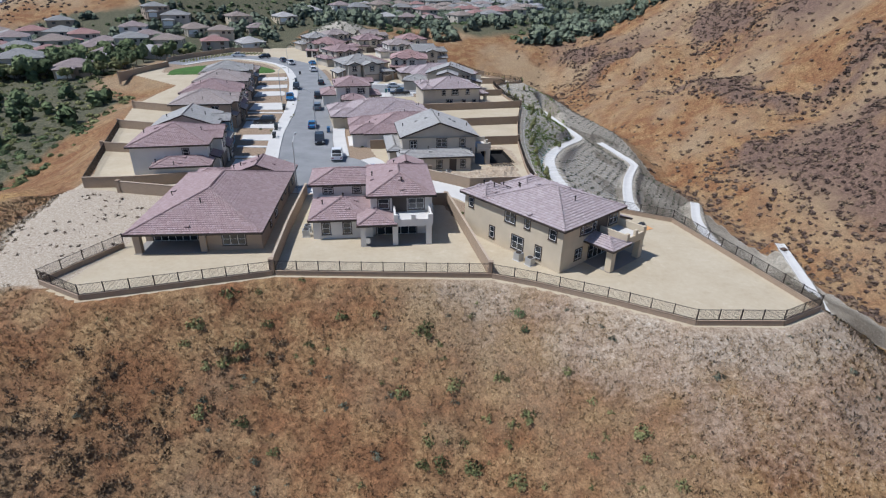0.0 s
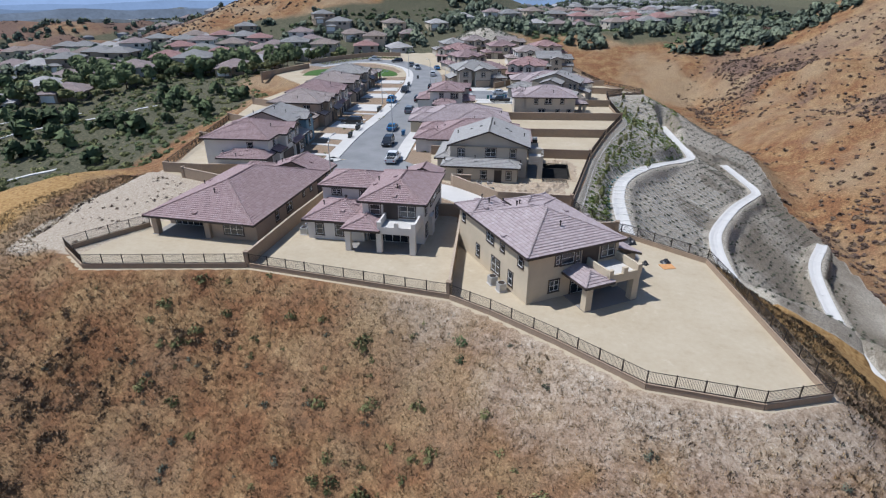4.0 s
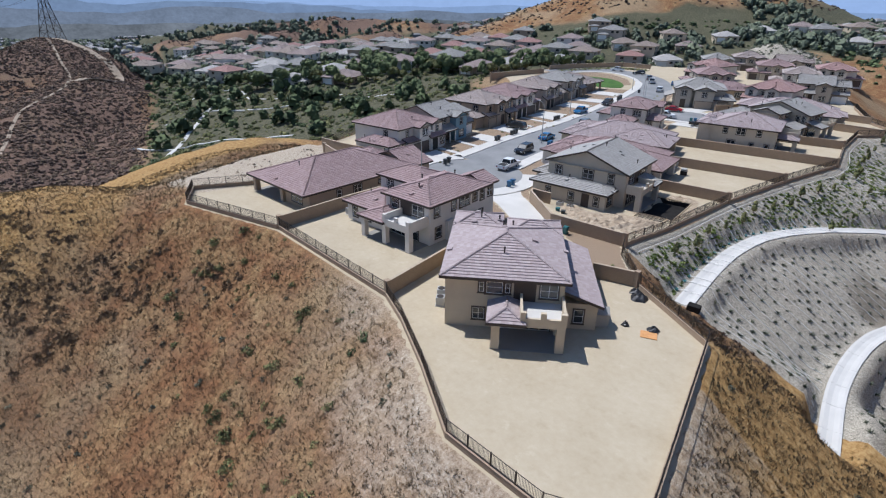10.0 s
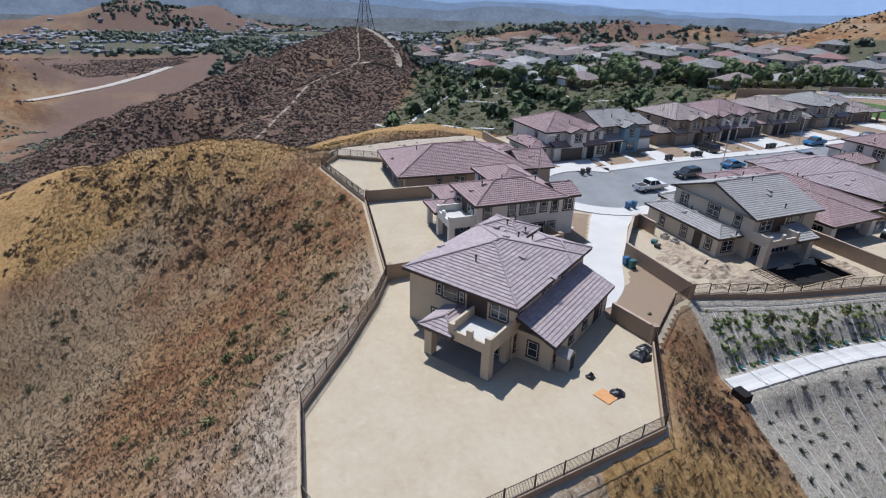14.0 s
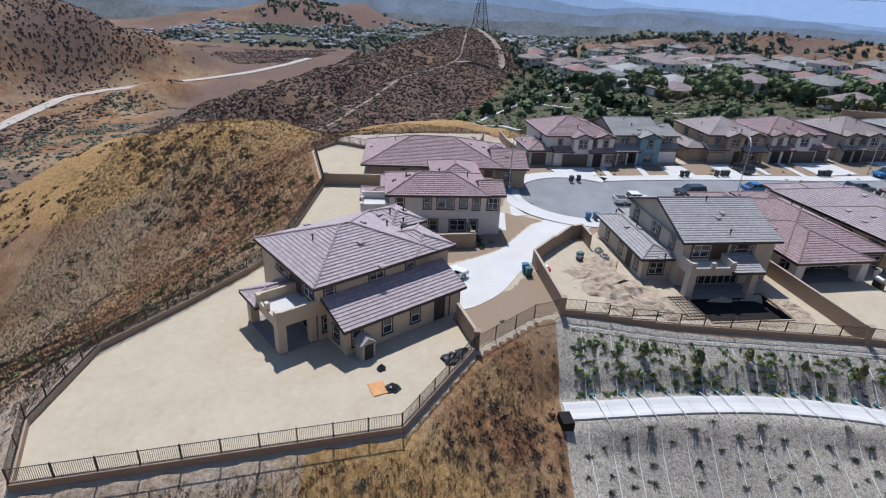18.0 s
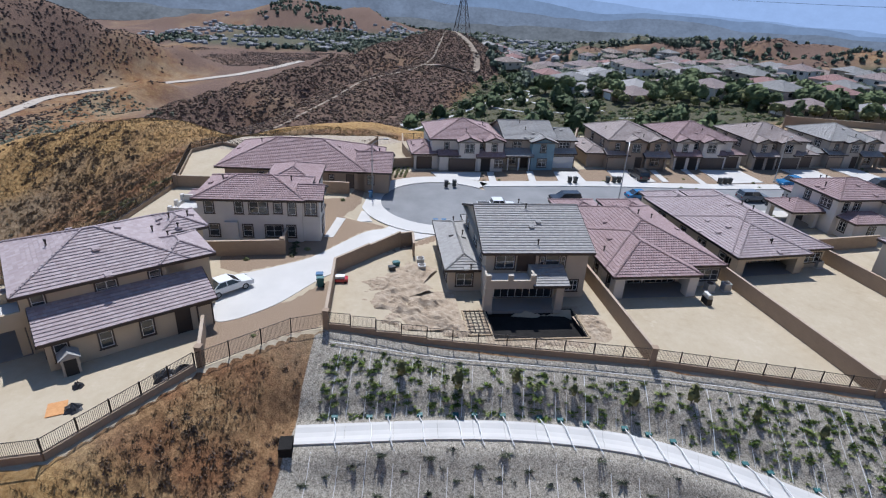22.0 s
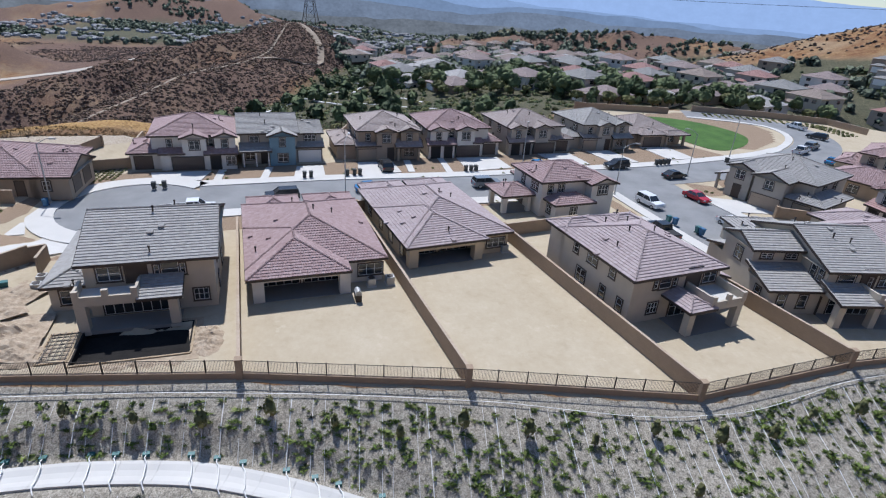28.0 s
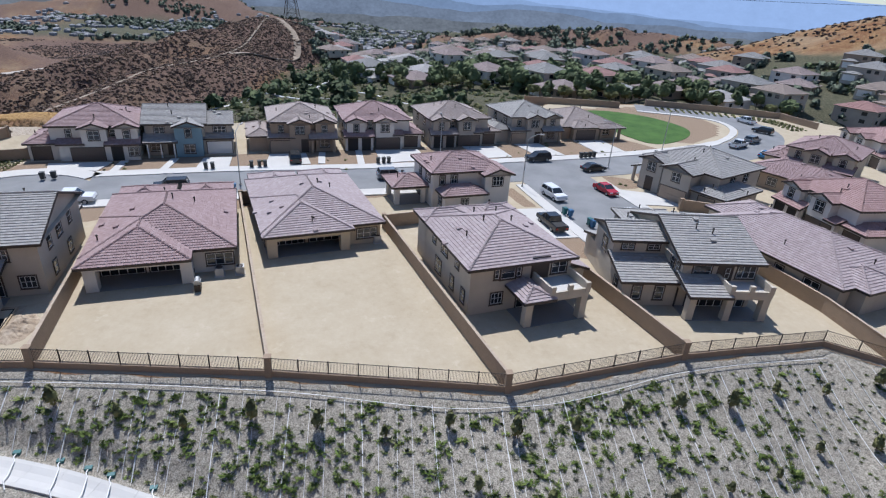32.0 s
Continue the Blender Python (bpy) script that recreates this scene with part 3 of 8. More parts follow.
BARK.append([(4.2, 69.6), (1.8, 73.2), (-0.6, 76.0), (-4.8, 78.3), (-9.2, 80.6), (-12.6, 82.6), (-13.6, 80.4), (-12.4, 75.0), (-8, 73.2), (-1.5, 73.2), (0.8, 66.5), (3.4, 67.5)])
BARK.append([(13.8, 72.2), (12.8, 74.2), (10.0, 76.6), (5.2, 79.0), (4.8, 79.8), (12.8, 81.0), (15.2, 77.4), (19.5, 73), (15.5, 71.2)])
BARK.append([(-68, 197), (-100, 196), (-109, 222), (-105, 231), (-84, 230), (-73, 223), (-64, 211)])
for poly in BARK:
    zb[..., 2] = np.maximum(zb[..., 2], step(0.6, -0.3, poly_dist(poly, X, Y)))
zb[..., 0] = np.maximum(zb[..., 0], step(345, 375, Y - 0.35 * np.minimum(X, 0) - 30 * step(20, -20, X)) * step(-150, -60, X) * step(170, 110, X))
za[..., 1] = np.maximum(za[..., 1], step(0.25, 0.4, hump(X, Y, -62, 326, 17, 24)) * (Y > 296))
za[..., 3] = zb[..., 3] = 1
zc = np.zeros((ny, nx, 4), np.float32)
zc[..., 0] = step(-30, -44, X) * step(-125, -100, X) * step(95, 78, Y) * step(-70, -40, Y) * (0.72 + 0.8 * fbm(X, Y, 18, 3)) * step(6, 12, D)
zc[..., 0] = np.maximum(zc[..., 0], step(24, 35, X) * step(84, 78, Y + 5 * fbm(X, Y, 9, 3)) * step(42, 62, Y + 14 * fbm(X, Y, 14, 3)) * (0.74 + 0.6 * fbm(X, Y, 22, 3)))
lower_bench = mulch_edge * step(38, 46, X - 0.28 * np.maximum(0, Y - 110)) * step(0.5, 2, D)
zc[..., 1] = np.where(ditch_dist(X, Y)[0] < 1.3, 0, lower_bench * (0.72 + 0.7 * fbm(X, Y, 14, 3)))
zc[..., 1] = np.maximum(zc[..., 1], 0.62 * mulch_edge * step(0.12, 0.3, fbm(X, Y, 13, 3)) * step(28, 34, X))
zc[..., 3] = 1
for key, arr in (("zone_a", za), ("zone_b", zb), ("zone_c", zc)):
    at = me.attributes.new(key, "FLOAT_COLOR", "POINT")
    at.data.foreach_set("color", arr.reshape(-1))
me.materials.append(M["ground"])
tagged(new("ground", me), "dry grassy hills around graded pale dirt house lots", "ground", kind="structure")


# ---- streets ----
def ribbon(pts, width, lift, name, mat, label, category, thick=0.12, flat=None):
    """A strip of given width along a line, laid on the ground or at a level."""
    mb = MB()
    pts = [Vector(p) for p in pts]
    rows_ = []
    for k, p in enumerate(pts):
        a, b = pts[max(k - 1, 0)], pts[min(k + 1, len(pts) - 1)]
        t = (b - a).normalized()
        nrm = Vector((-t.y, t.x))
        w = width[k] if isinstance(width, (list, tuple)) else width
        l, r = p + nrm * w / 2, p - nrm * w / 2
        zl, zr = (flat, flat) if flat is not None else (gz(l.x, l.y), gz(r.x, r.y))
        zm = max(zl, zr) if flat is None else flat
        rows_.append((l, r, zm + lift))
    run = 0
    for k in range(len(rows_) - 1):
        (l0, r0, z0), (l1, r1, z1) = rows_[k], rows_[k + 1]
        s = (l1 - l0).length
        P = [(r0.x, r0.y, z0), (r1.x, r1.y, z1), (l1.x, l1.y, z1), (l0.x, l0.y, z0)]
        mb.face(P)
        for i, j in ((0, 1), (2, 3)):
            a, b = P[i], P[j]
            mb.face([(a[0], a[1], a[2] - thick), (b[0], b[1], b[2] - thick), b, a])
        run += s
    return solo(name, mb, mat, label, category, kind="structure")


def smooth_line(pts, n=8):
    out = []
    P = [Vector(p) for p in pts]
    P = [P[0] * 2 - P[1]] + P + [P[-1] * 2 - P[-2]]
    for k in range(1, len(P) - 2):
        for j in range(n):
            t = j / n
            a, b, c, d = P[k - 1], P[k], P[k + 1], P[k + 2]
            out.append(0.5 * ((2 * b) + (c - a) * t + (2 * a - 5 * b + 4 * c - d) * t * t + (3 * b - a - 3 * c + d) * t ** 3))
    out.append(P[-2])
    return out


STREET = smooth_line([(-27.0, 97), (-31, 116), (-34.5, 140), (-40, 165), (-46.5, 190), (-55.5, 214), (-66, 229), (-79, 238.5), (-92, 239.5), (-101, 231), (-106.5, 217)])
SIDE = smooth_line([(-42, 168.6), (-30, 170.0), (-18, 171.8), (-9, 173.4)])


def slab(name, poly, z, mat, label, category, thick=0.15):
    mb = MB()
    mb.prism(poly, z - thick, z)
    return solo(name, mb, mat, label, category, kind="structure")


def disc(cx, cy, r, n=40):
    return [(cx + r * math.cos(2 * math.pi * k / n), cy + r * math.sin(2 * math.pi * k / n)) for k in range(n)]


ZS = -0.87
ribbon(STREET, 10.5, 0.02, "road", M["asphalt"], "grey asphalt residential street", "road", flat=ZS)
slab("road_circle", disc(-23.3, 89.9, 9.4), ZS + 0.025, M["asphalt"], "round grey asphalt end of the street", "road")
ribbon(SIDE, 13.5, 0.012, "side_road", M["asphalt"], "short grey asphalt side street", "road", flat=ZS)


def offset(line, off):
    out = []
    for k, p in enumerate(line):
        a, b = line[max(k - 1, 0)], line[min(k + 1, len(line) - 1)]
        t = (b - a).normalized()
        out.append(p + Vector((-t.y, t.x)) * off)
    return out


ribbon(offset(STREET, 6.4), [2.6 if k < 44 else 1.7 for k in range(len(STREET))], 0.14, "sidewalk_west", M["concrete"], "white concrete sidewalk with kerb", "sidewalk", 0.2, ZS)
ribbon(offset(STREET[:22], -6.6), 2.6, 0.14, "sidewalk_east", M["concrete"], "white concrete sidewalk with kerb", "sidewalk", 0.2, ZS)
for side in (7.7, -7.7):
    ribbon(offset(SIDE[6:], side), 1.9, 0.14, "side_sidewalk", M["concrete"], "white concrete sidewalk beside the side street", "sidewalk", 0.2, ZS)
arc = [Vector((-23.3 + 10.8 * math.cos(a), 89.9 + 10.8 * math.sin(a))) for a in np.linspace(radians(45), radians(-215), 30)]
ribbon(arc, 3.0, 0.14, "sidewalk_circle", M["concrete"], "white concrete sidewalk curving round the street's end", "sidewalk", 0.2, ZS)
DRIVE_L = [(8.4, 66.6), (6.4, 68.2), (5.0, 69.7), (2.3, 73.2), (-0.4, 76.2), (-4.6, 78.6), (-9.0, 81.0), (-12.4, 83.0), (-14.6, 83.6)]
DRIVE_R = [(13.4, 71.0), (13.6, 71.9), (12.4, 73.6), (9.6, 75.9), (4.6, 78.4), (-0.6, 81.8), (-6.0, 85.2), (-10.2, 88.6), (-12.2, 91.4)]
mb = MB()
left, right = smooth_line(DRIVE_L, 6), smooth_line(DRIVE_R, 6)
up = [max(gz(a_.x, a_.y), gz(b_.x, b_.y), gz((a_.x + b_.x) / 2, (a_.y + b_.y) / 2)) + 0.05 for a_, b_ in zip(left, right)]
for k in range(len(left) - 1):
    P = [(left[k].x, left[k].y, up[k]), (right[k].x, right[k].y, up[k]), (right[k + 1].x, right[k + 1].y, up[k + 1]), (left[k + 1].x, left[k + 1].y, up[k + 1])]
    mb.face(P)
    for i, j in ((1, 2), (3, 0)):
        mb.face([(*P[i][:2], P[i][2] - 0.3), (*P[j][:2], P[j][2] - 0.3), P[j], P[i]])
solo("driveway_long", mb, M["concrete"], "long white concrete driveway sloping down to the street's end", "driveway", kind="structure")


# ---- houses ----
MESHES = {}


def window_meshes(w, h, n):
    key = (round(w, 2), round(h, 2), n)
    if key in MESHES:
        return MESHES[key]
    a, fr, gl = MB(), MB(), MB()
    t = 0.13
    for x0, z0, x1, z1 in ((-w / 2 - t, -t, w / 2 + t, 0), (-w / 2 - t, h, w / 2 + t, h + t), (-w / 2 - t, 0, -w / 2, h), (w / 2, 0, w / 2 + t, h)):
        a.box(x0, -0.07, z0, x1, 0.02, z1)
    a.box(-w / 2 - t - 0.06, -0.1, -t - 0.05, w / 2 + t + 0.06, 0.02, -t)
    f = 0.05
    for x0, z0, x1, z1 in ((-w / 2, 0, w / 2, f), (-w / 2, h - f, w / 2, h), (-w / 2, 0, -w / 2 + f, h), (w / 2 - f, 0, w / 2, h)):
        fr.box(x0, -0.05, z0, x1, 0.01, z1)
    for k in range(1, n):
        x = -w / 2 + w * k / n
        fr.box(x - 0.03, -0.045, f, x + 0.03, 0.01, h - f)
    fr.box(-w / 2 + f, -0.042, h * 0.52 - 0.02, w / 2 - f, 0.01, h * 0.52 + 0.02)
    gl.box(-w / 2 + f, -0.02, f, w / 2 - f, 0.005, h - f)
    MESHES[key] = (a.mesh("window", M["trim"]), fr.mesh("window_frame", M["white"]), gl.mesh("pane", M["glass"]))
    return MESHES[key]


def slope(mb, e0, e1, t0, t1, course=0.37, step_h=0.06):
    """One roof slope from the eave e0-e1 up to t0-t1, in stepped courses."""
    e0, e1, t0, t1 = map(Vector, (e0, e1, t0, t1))
    ud = (e1 - e0).normalized()
    mid_t = t0 - e0
    up = mid_t - ud * mid_t.dot(ud)
    L_ = up.length
    nrm = ud.cross(up).normalized()
    if nrm.z < 0:
        nrm = -nrm
    n = max(int(L_ / course), 1)

    def uvof(p):
        q = p - e0
        return (q.dot(ud), q.dot(up) / L_)

    prev = None
    for k in range(n):
        a, b = k / n, (k + 1) / n
        l0, l1 = e0.lerp(t0, a) + nrm * step_h, e1.lerp(t1, a) + nrm * step_h
        h0, h1 = e0.lerp(t0, b), e1.lerp(t1, b)
        uv = [uvof(l0), uvof(l1), uvof(h1), uvof(h0)]
        uv = [(u, (v if i > 1 else v) + (1e-3 if i < 2 else -1e-3)) for i, (u, v) in enumerate(uv)]
        if (h0 - h1).length < 1e-4:
            mb.face([l0, l1, h1], uv[:3])
        else:
            mb.face([l0, l1, h1, h0], uv)
        base0, base1 = (prev if prev else (e0 - Vector((0, 0, 0.02)), e1 - Vector((0, 0, 0.02))))
        mb.face([base0, base1, l1, l0], [uv[0], uv[1], uv[1], uv[0]])
        prev = (h0, h1)


def roof_on(house, u0, v0, u1, v1, z, kind, pitch, mat, over=0.5, fascia=None):
    """A roof over a rectangle: hip, gable_u or gable_v (the ridge's axis), or shed_* (high on that side)."""
    a0, b0, a1, b1 = u0 - over, v0 - over, u1 + over, v1 + over
    W, H = a1 - a0, b1 - b0
    mb, cap, fa = MB(), MB(), MB()
    ridges = []
    if kind == "hip":
        r = min(W, H) / 2
        top = z + r * pitch
        if W >= H:
            p, q = Vector((a0 + r, b0 + r, top)), Vector((a1 - r, b0 + r, top))
        else:
            p, q = Vector((a0 + r, b0 + r, top)), Vector((a0 + r, b1 - r, top))
        A, B, C, Dd = Vector((a0, b0, z)), Vector((a1, b0, z)), Vector((a1, b1, z)), Vector((a0, b1, z))
        if W >= H:
            slope(mb, A, B, p, q), slope(mb, B, C, q, q), slope(mb, C, Dd, q, p), slope(mb, Dd, A, p, p)
            ridges = [(p, q), (A, p), (Dd, p), (B, q), (C, q)]
        else:
            slope(mb, A, B, p, p), slope(mb, B, C, p, q), slope(mb, C, Dd, q, q), slope(mb, Dd, A, q, p)
            ridges = [(p, q), (A, p), (B, p), (C, q), (Dd, q)]
        edges = [(A, B), (B, C), (C, Dd), (Dd, A)]
    elif kind == "gable_u":
        top = z + H / 2 * pitch
        y = (b0 + b1) / 2
        p, q = Vector((a0, y, top)), Vector((a1, y, top))
        slope(mb, (a0, b0, z), (a1, b0, z), p, q), slope(mb, (a1, b1, z), (a0, b1, z), q, p)
        ridges = [(p, q)]
        edges = [(Vector((a0, b0, z)), Vector((a1, b0, z))), (Vector((a0, b1, z)), Vector((a1, b1, z))), (Vector((a0, b0, z)), p), (p, Vector((a0, b1, z))), (Vector((a1, b0, z)), q), (q, Vector((a1, b1, z)))]
    elif kind == "gable_v":
        top = z + W / 2 * pitch
        x = (a0 + a1) / 2
        p, q = Vector((x, b0, top)), Vector((x, b1, top))
        slope(mb, (a0, b1, z), (a0, b0, z), q, p), slope(mb, (a1, b0, z), (a1, b1, z), p, q)
        ridges = [(p, q)]
        edges = [(Vector((a0, b0, z)), Vector((a0, b1, z))), (Vector((a1, b0, z)), Vector((a1, b1, z))), (Vector((a0, b0, z)), p), (p, Vector((a1, b0, z))), (Vector((a0, b1, z)), q), (q, Vector((a1, b1, z)))]
    else:
        side = kind[-1]
        if side in "we":
            zt = z + W * pitch
            lo, hi = (a0, a1) if side == "e" else (a1, a0)
            ends = [(b1, b0), (b0, b1)][side == "w"]
            slope(mb, (lo, ends[0], z), (lo, ends[1], z), (hi, ends[0], zt), (hi, ends[1], zt))
            edges = [(Vector((lo, b0, z)), Vector((lo, b1, z))), (Vector((lo, b0, z)), Vector((hi, b0, zt))), (Vector((lo, b1, z)), Vector((hi, b1, zt)))]
        else:
            zt = z + H * pitch
            lo, hi = (b0, b1) if side == "n" else (b1, b0)
            slope(mb, (a0, lo, z), (a1, lo, z), (a0, hi, zt), (a1, hi, zt))
            edges = [(Vector((a0, lo, z)), Vector((a1, lo, z))), (Vector((a0, lo, z)), Vector((a0, hi, zt))), (Vector((a1, lo, z)), Vector((a1, hi, zt)))]
    roof = part("roof", mb, mat, house)
    for p, q in ridges:
        cap = MB()
        n = max(int((q - p).length / 0.4), 1)
        for k in range(n):
            s, e = p.lerp(q, k / n), p.lerp(q, (k + 1) / n)
            lift = Vector((0, 0, 0.05))
            cap.cyl(s + lift, e + lift * 0.4, 0.13, 0.1, 6, False)
        tagged(part("ridge_cap", cap, mat, roof), kind="stuff")
    for p, q in edges:
        d = (q - p)
        if d.length < 0.05:
            continue
        h = Vector((0, 0, -0.24))
        t = d.normalized().cross(Vector((0, 0, 1))).normalized() * 0.05
        for s in (-1, 1):
            fa.face([p + t * s, q + t * s, q + t * s + h, p + t * s + h])
        fa.face([p - t + h, q - t + h, q + t + h, p + t + h])
    part("fascia", fa, fascia or M["trim"], roof)
    # soffit
    if kind == "hip" or kind.startswith("gable"):
        so = MB()
        so.box(a0 + 0.06, b0 + 0.06, z - 0.2, a1 - 0.06, b1 - 0.06, z - 0.16)
        part("soffit", so, M["st_beige"], roof)
    return roof


def block_walls(house, u0, v0, u1, v1, z0, z1, mat, gable=None, pitch=0.4, over=0.5):
    mb = MB()
    mb.box(u0, v0, z0, u1, v1, z1)
    if gable == "gable_u":
        W = v1 - v0
        top = z1 + (W / 2 + over) * pitch - 0.12
        for u in (u0, u1):
            mb.face([(u, v0, z1), (u, v1, z1), (u, (v0 + v1) / 2, top)])
    if gable == "gable_v":
        W = u1 - u0
        top = z1 + (W / 2 + over) * pitch - 0.12
        for v in (v0, v1):
            mb.face([(u0, v, z1), (u1, v, z1), ((u0 + u1) / 2, v, top)])
    return part("wall", mb, mat, house)


def side_pose(b, side, off, z):
    u0, v0, u1, v1 = b[:4]
    if side == "s":
        return pose(u0 + off, v0, z, 0, 0, 0)
    if side == "n":
        return pose(u1 - off, v1, z, 0, 0, 180)
    if side == "w":
        return pose(u0, v1 - off, z, 0, 0, -90)
    return pose(u1, v0 + off, z, 0, 0, 90)


def add_window(house, b, side, off, z, w=1.0, h=1.5, n=1):
    a, fr, gl = window_meshes(w, h, n)
    m = side_pose(b, side, off, z)
    win = part("window", a, None, house, m=m)
    part("window_frame", fr, None, win)
    part("pane", gl, None, win)


def add_door(house, b, side, off, w, h, mat, panels=4, name="door", z=0.0):
    key = ("door", round(w, 2), round(h, 2), mat.name, panels)
    if key not in MESHES:
        mb, pn = MB(), MB()
        mb.box(-w / 2 - 0.12, -0.06, 0, -w / 2, 0.02, h + 0.12)
        mb.box(w / 2, -0.06, 0, w / 2 + 0.12, 0.02, h + 0.12)
        mb.box(-w / 2, -0.06, h, w / 2, 0.02, h + 0.12)
        for k in range(panels):
            pn.box(-w / 2 + 0.01, -0.035, h * k / panels + 0.015, w / 2 - 0.01, 0.005, h * (k + 1) / panels - 0.015)
        pn.box(-w / 2, -0.015, 0, w / 2, 0.006, h)
        MESHES[key] = (mb.mesh(name, M["trim"]), pn.mesh("door_panel", mat))
    fr, pn = MESHES[key]
    dr = part(name, fr, None, house, m=side_pose(b, side, off, z))
    part("door_panel", pn, None, dr)


def post(house, u, v, z0, z1, s, mat):
    mb = MB()
    mb.box(u - s / 2, v - s / 2, z0, u + s / 2, v + s / 2, z1)
    mb.box(u - s / 2 - 0.05, v - s / 2 - 0.05, z0, u + s / 2 + 0.05, v + s / 2 + 0.05, z0 + 0.3)
    part("porch_post", mb, mat, house)


def build_house(name, label, at, ang, z, wall, roof, blocks, wins=(), doors=(), posts=(), beams=(), pitch=0.36, group="new houses on the street", vents=6, base=-0.6):
    """blocks: (u0, v0, u1, v1, foot, eave, roof kind or '', wall material or None)."""
    house = thing(name, label, "house", group, pose(at[0], at[1], z, 0, 0, ang))
    for b in blocks:
        u0, v0, u1, v1, zf, ze, kind = b[:7]
        wm = M[b[7]] if len(b) > 7 and b[7] else M[wall]
        ov = b[8] if len(b) > 8 else 0.5
        pt = b[9] if len(b) > 9 else pitch
        if zf is not None:
            block_walls(house, u0, v0, u1, v1, zf if zf > 0 else base, ze, wm, kind, pt, ov)
        if kind:
            roof_on(house, u0, v0, u1, v1, ze, kind, pt, M[roof], ov)
    for w in wins:
        add_window(house, blocks[w[0]], *w[1:])
    for d in doors:
        add_door(house, blocks[d[0]], d[1], d[2], d[3], d[4], M[d[5]], d[6] if len(d) > 6 else 4, d[7] if len(d) > 7 else "door", d[8] if len(d) > 8 else 0.0)
    for p in posts:
        post(house, p[0], p[1], p[2], p[3], p[4], M[p[5]] if len(p) > 5 else M[wall])
    for q in beams:
        mb = MB()
        mb.box(*q[:6])
        part(q[7] if len(q) > 7 else "beam", mb, M[q[6]] if len(q) > 6 and q[6] else M[wall], house)
    return house


def patio(u0, u1, depth, top, deck=None):
    """Beams and slab of a covered patio in front of the wall at v = 0."""
    out = [(u0, -depth, -0.3, u1, 0.0, 0.05, "patio_floor", "patio_slab"), (u0, -depth, top - 0.45, u1, -depth + 0.4, top), (u0, -depth + 0.4, top - 0.45, u0 + 0.4, 0, top), (u1 - 0.4, -depth + 0.4, top - 0.45, u1, 0, top),
           (u0 + 0.4, -depth + 0.4, top - 0.12, u1 - 0.4, 0, top)]
    if deck:
        a, b = deck
        out += [(a, -depth + 0.25, top, b - 0.25, -0.02, top + 0.08, "concrete", "balcony_deck"), (a, -depth, top, b, -depth + 0.22, top + 0.45, None, "parapet"), (a, -depth + 0.22, top, a + 0.22, 0, top + 0.95, None, "parapet"),
                (b - 0.22, -depth + 0.22, top, b, 0, top + 0.95, None, "parapet"), (a, -depth - 0.04, top, a + 0.5, -depth + 0.3, top + 1.05, None, "parapet"),
                (b - 0.5, -depth - 0.04, top, b + 0.04, -depth + 0.3, top + 1.05, None, "parapet"), ((a + b) / 2 - 0.25, -depth - 0.04, top, (a + b) / 2 + 0.25, -depth + 0.3, top + 1.05, None, "parapet")]
    return out


# the end lot: two storeys, balcony over the patio, low side wing
build_house("house_end_lot", "large two-storey cream stucco house with mauve tile roof", (11.8, 52.1), 41.5, 0.0, "st_cream", "tile_mauve",
            [(0, 0, 11, 12, 0, 5.45, "hip"), (0, 12, 4.6, 15.6, 0, 5.45, "hip"), (6.0, 10.5, 11.0, 14.2, 0, 5.45, "hip"), (11, 0.8, 14.3, 13.0, 0, 2.75, "shed_w", None, 0.45, 0.38), (4.4, -3.6, 7.2, 1.6, None, 2.95, "hip", None, 0.35, 0.36)],
            [(0, "s", 4.6, 3.75, 1.5, 1.2, 1), (0, "s", 3.4, 3.85, 0.45, 1.0, 1), (0, "s", 5.8, 3.85, 0.45, 1.0, 1), (0, "s", 3.2, 0.9, 1.1, 1.2, 2), (0, "s", 9.6, 3.6, 1.6, 1.4, 2),
             (0, "w", 4.2, 3.7, 1.5, 1.35, 2), (0, "w", 6.9, 3.8, 0.7, 1.2, 1), (0, "w", 8.8, 0.7, 0.8, 1.5, 1), (0, "w", 5.6, 0.7, 1.7, 1.6, 2), (0, "w", 10.6, 3.7, 0.9, 1.2, 1), (1, "w", 1.2, 3.7, 0.7, 1.2, 1),
             (0, "w", 1.4, 0.8, 0.7, 1.4, 1), (0, "e", 1.2, 3.7, 0.9, 1.4, 1), (0, "e", 5.9, 3.6, 1.5, 1.3, 2), (0, "e", 9.6, 3.7, 0.9, 1.2, 1), (0, "e", 0.9, 0.8, 0.9, 1.4, 1),
             (0, "s", 7.6, 0.06, 4.6, 2.2, 5), (3, "s", 1.6, 0.7, 0.9, 1.4, 1), (3, "e", 4.0, 0.8, 0.9, 1.4, 1), (3, "e", 7.0, 0.8, 0.9, 1.4, 1), (3, "e", 1.0, 0.8, 0.9, 1.4, 1)],
            [(0, "s", 7.4, 1.8, 2.3, "trim", 1, "balcony_door", 3.1), (3, "e", 9.8, 1.0, 2.3, "trim", 2), (3, "e", 11.6, 1.1, 2.1, "st_cream", 2)],
            [(4.9, -3.2, -0.3, 2.6, 0.75), (10.6, -3.2, -0.3, 2.6, 0.75), (10.6, -0.4, -0.3, 2.6, 0.6)], patio(4.5, 11.0, 3.6, 3.0, (7.0, 11.0)))

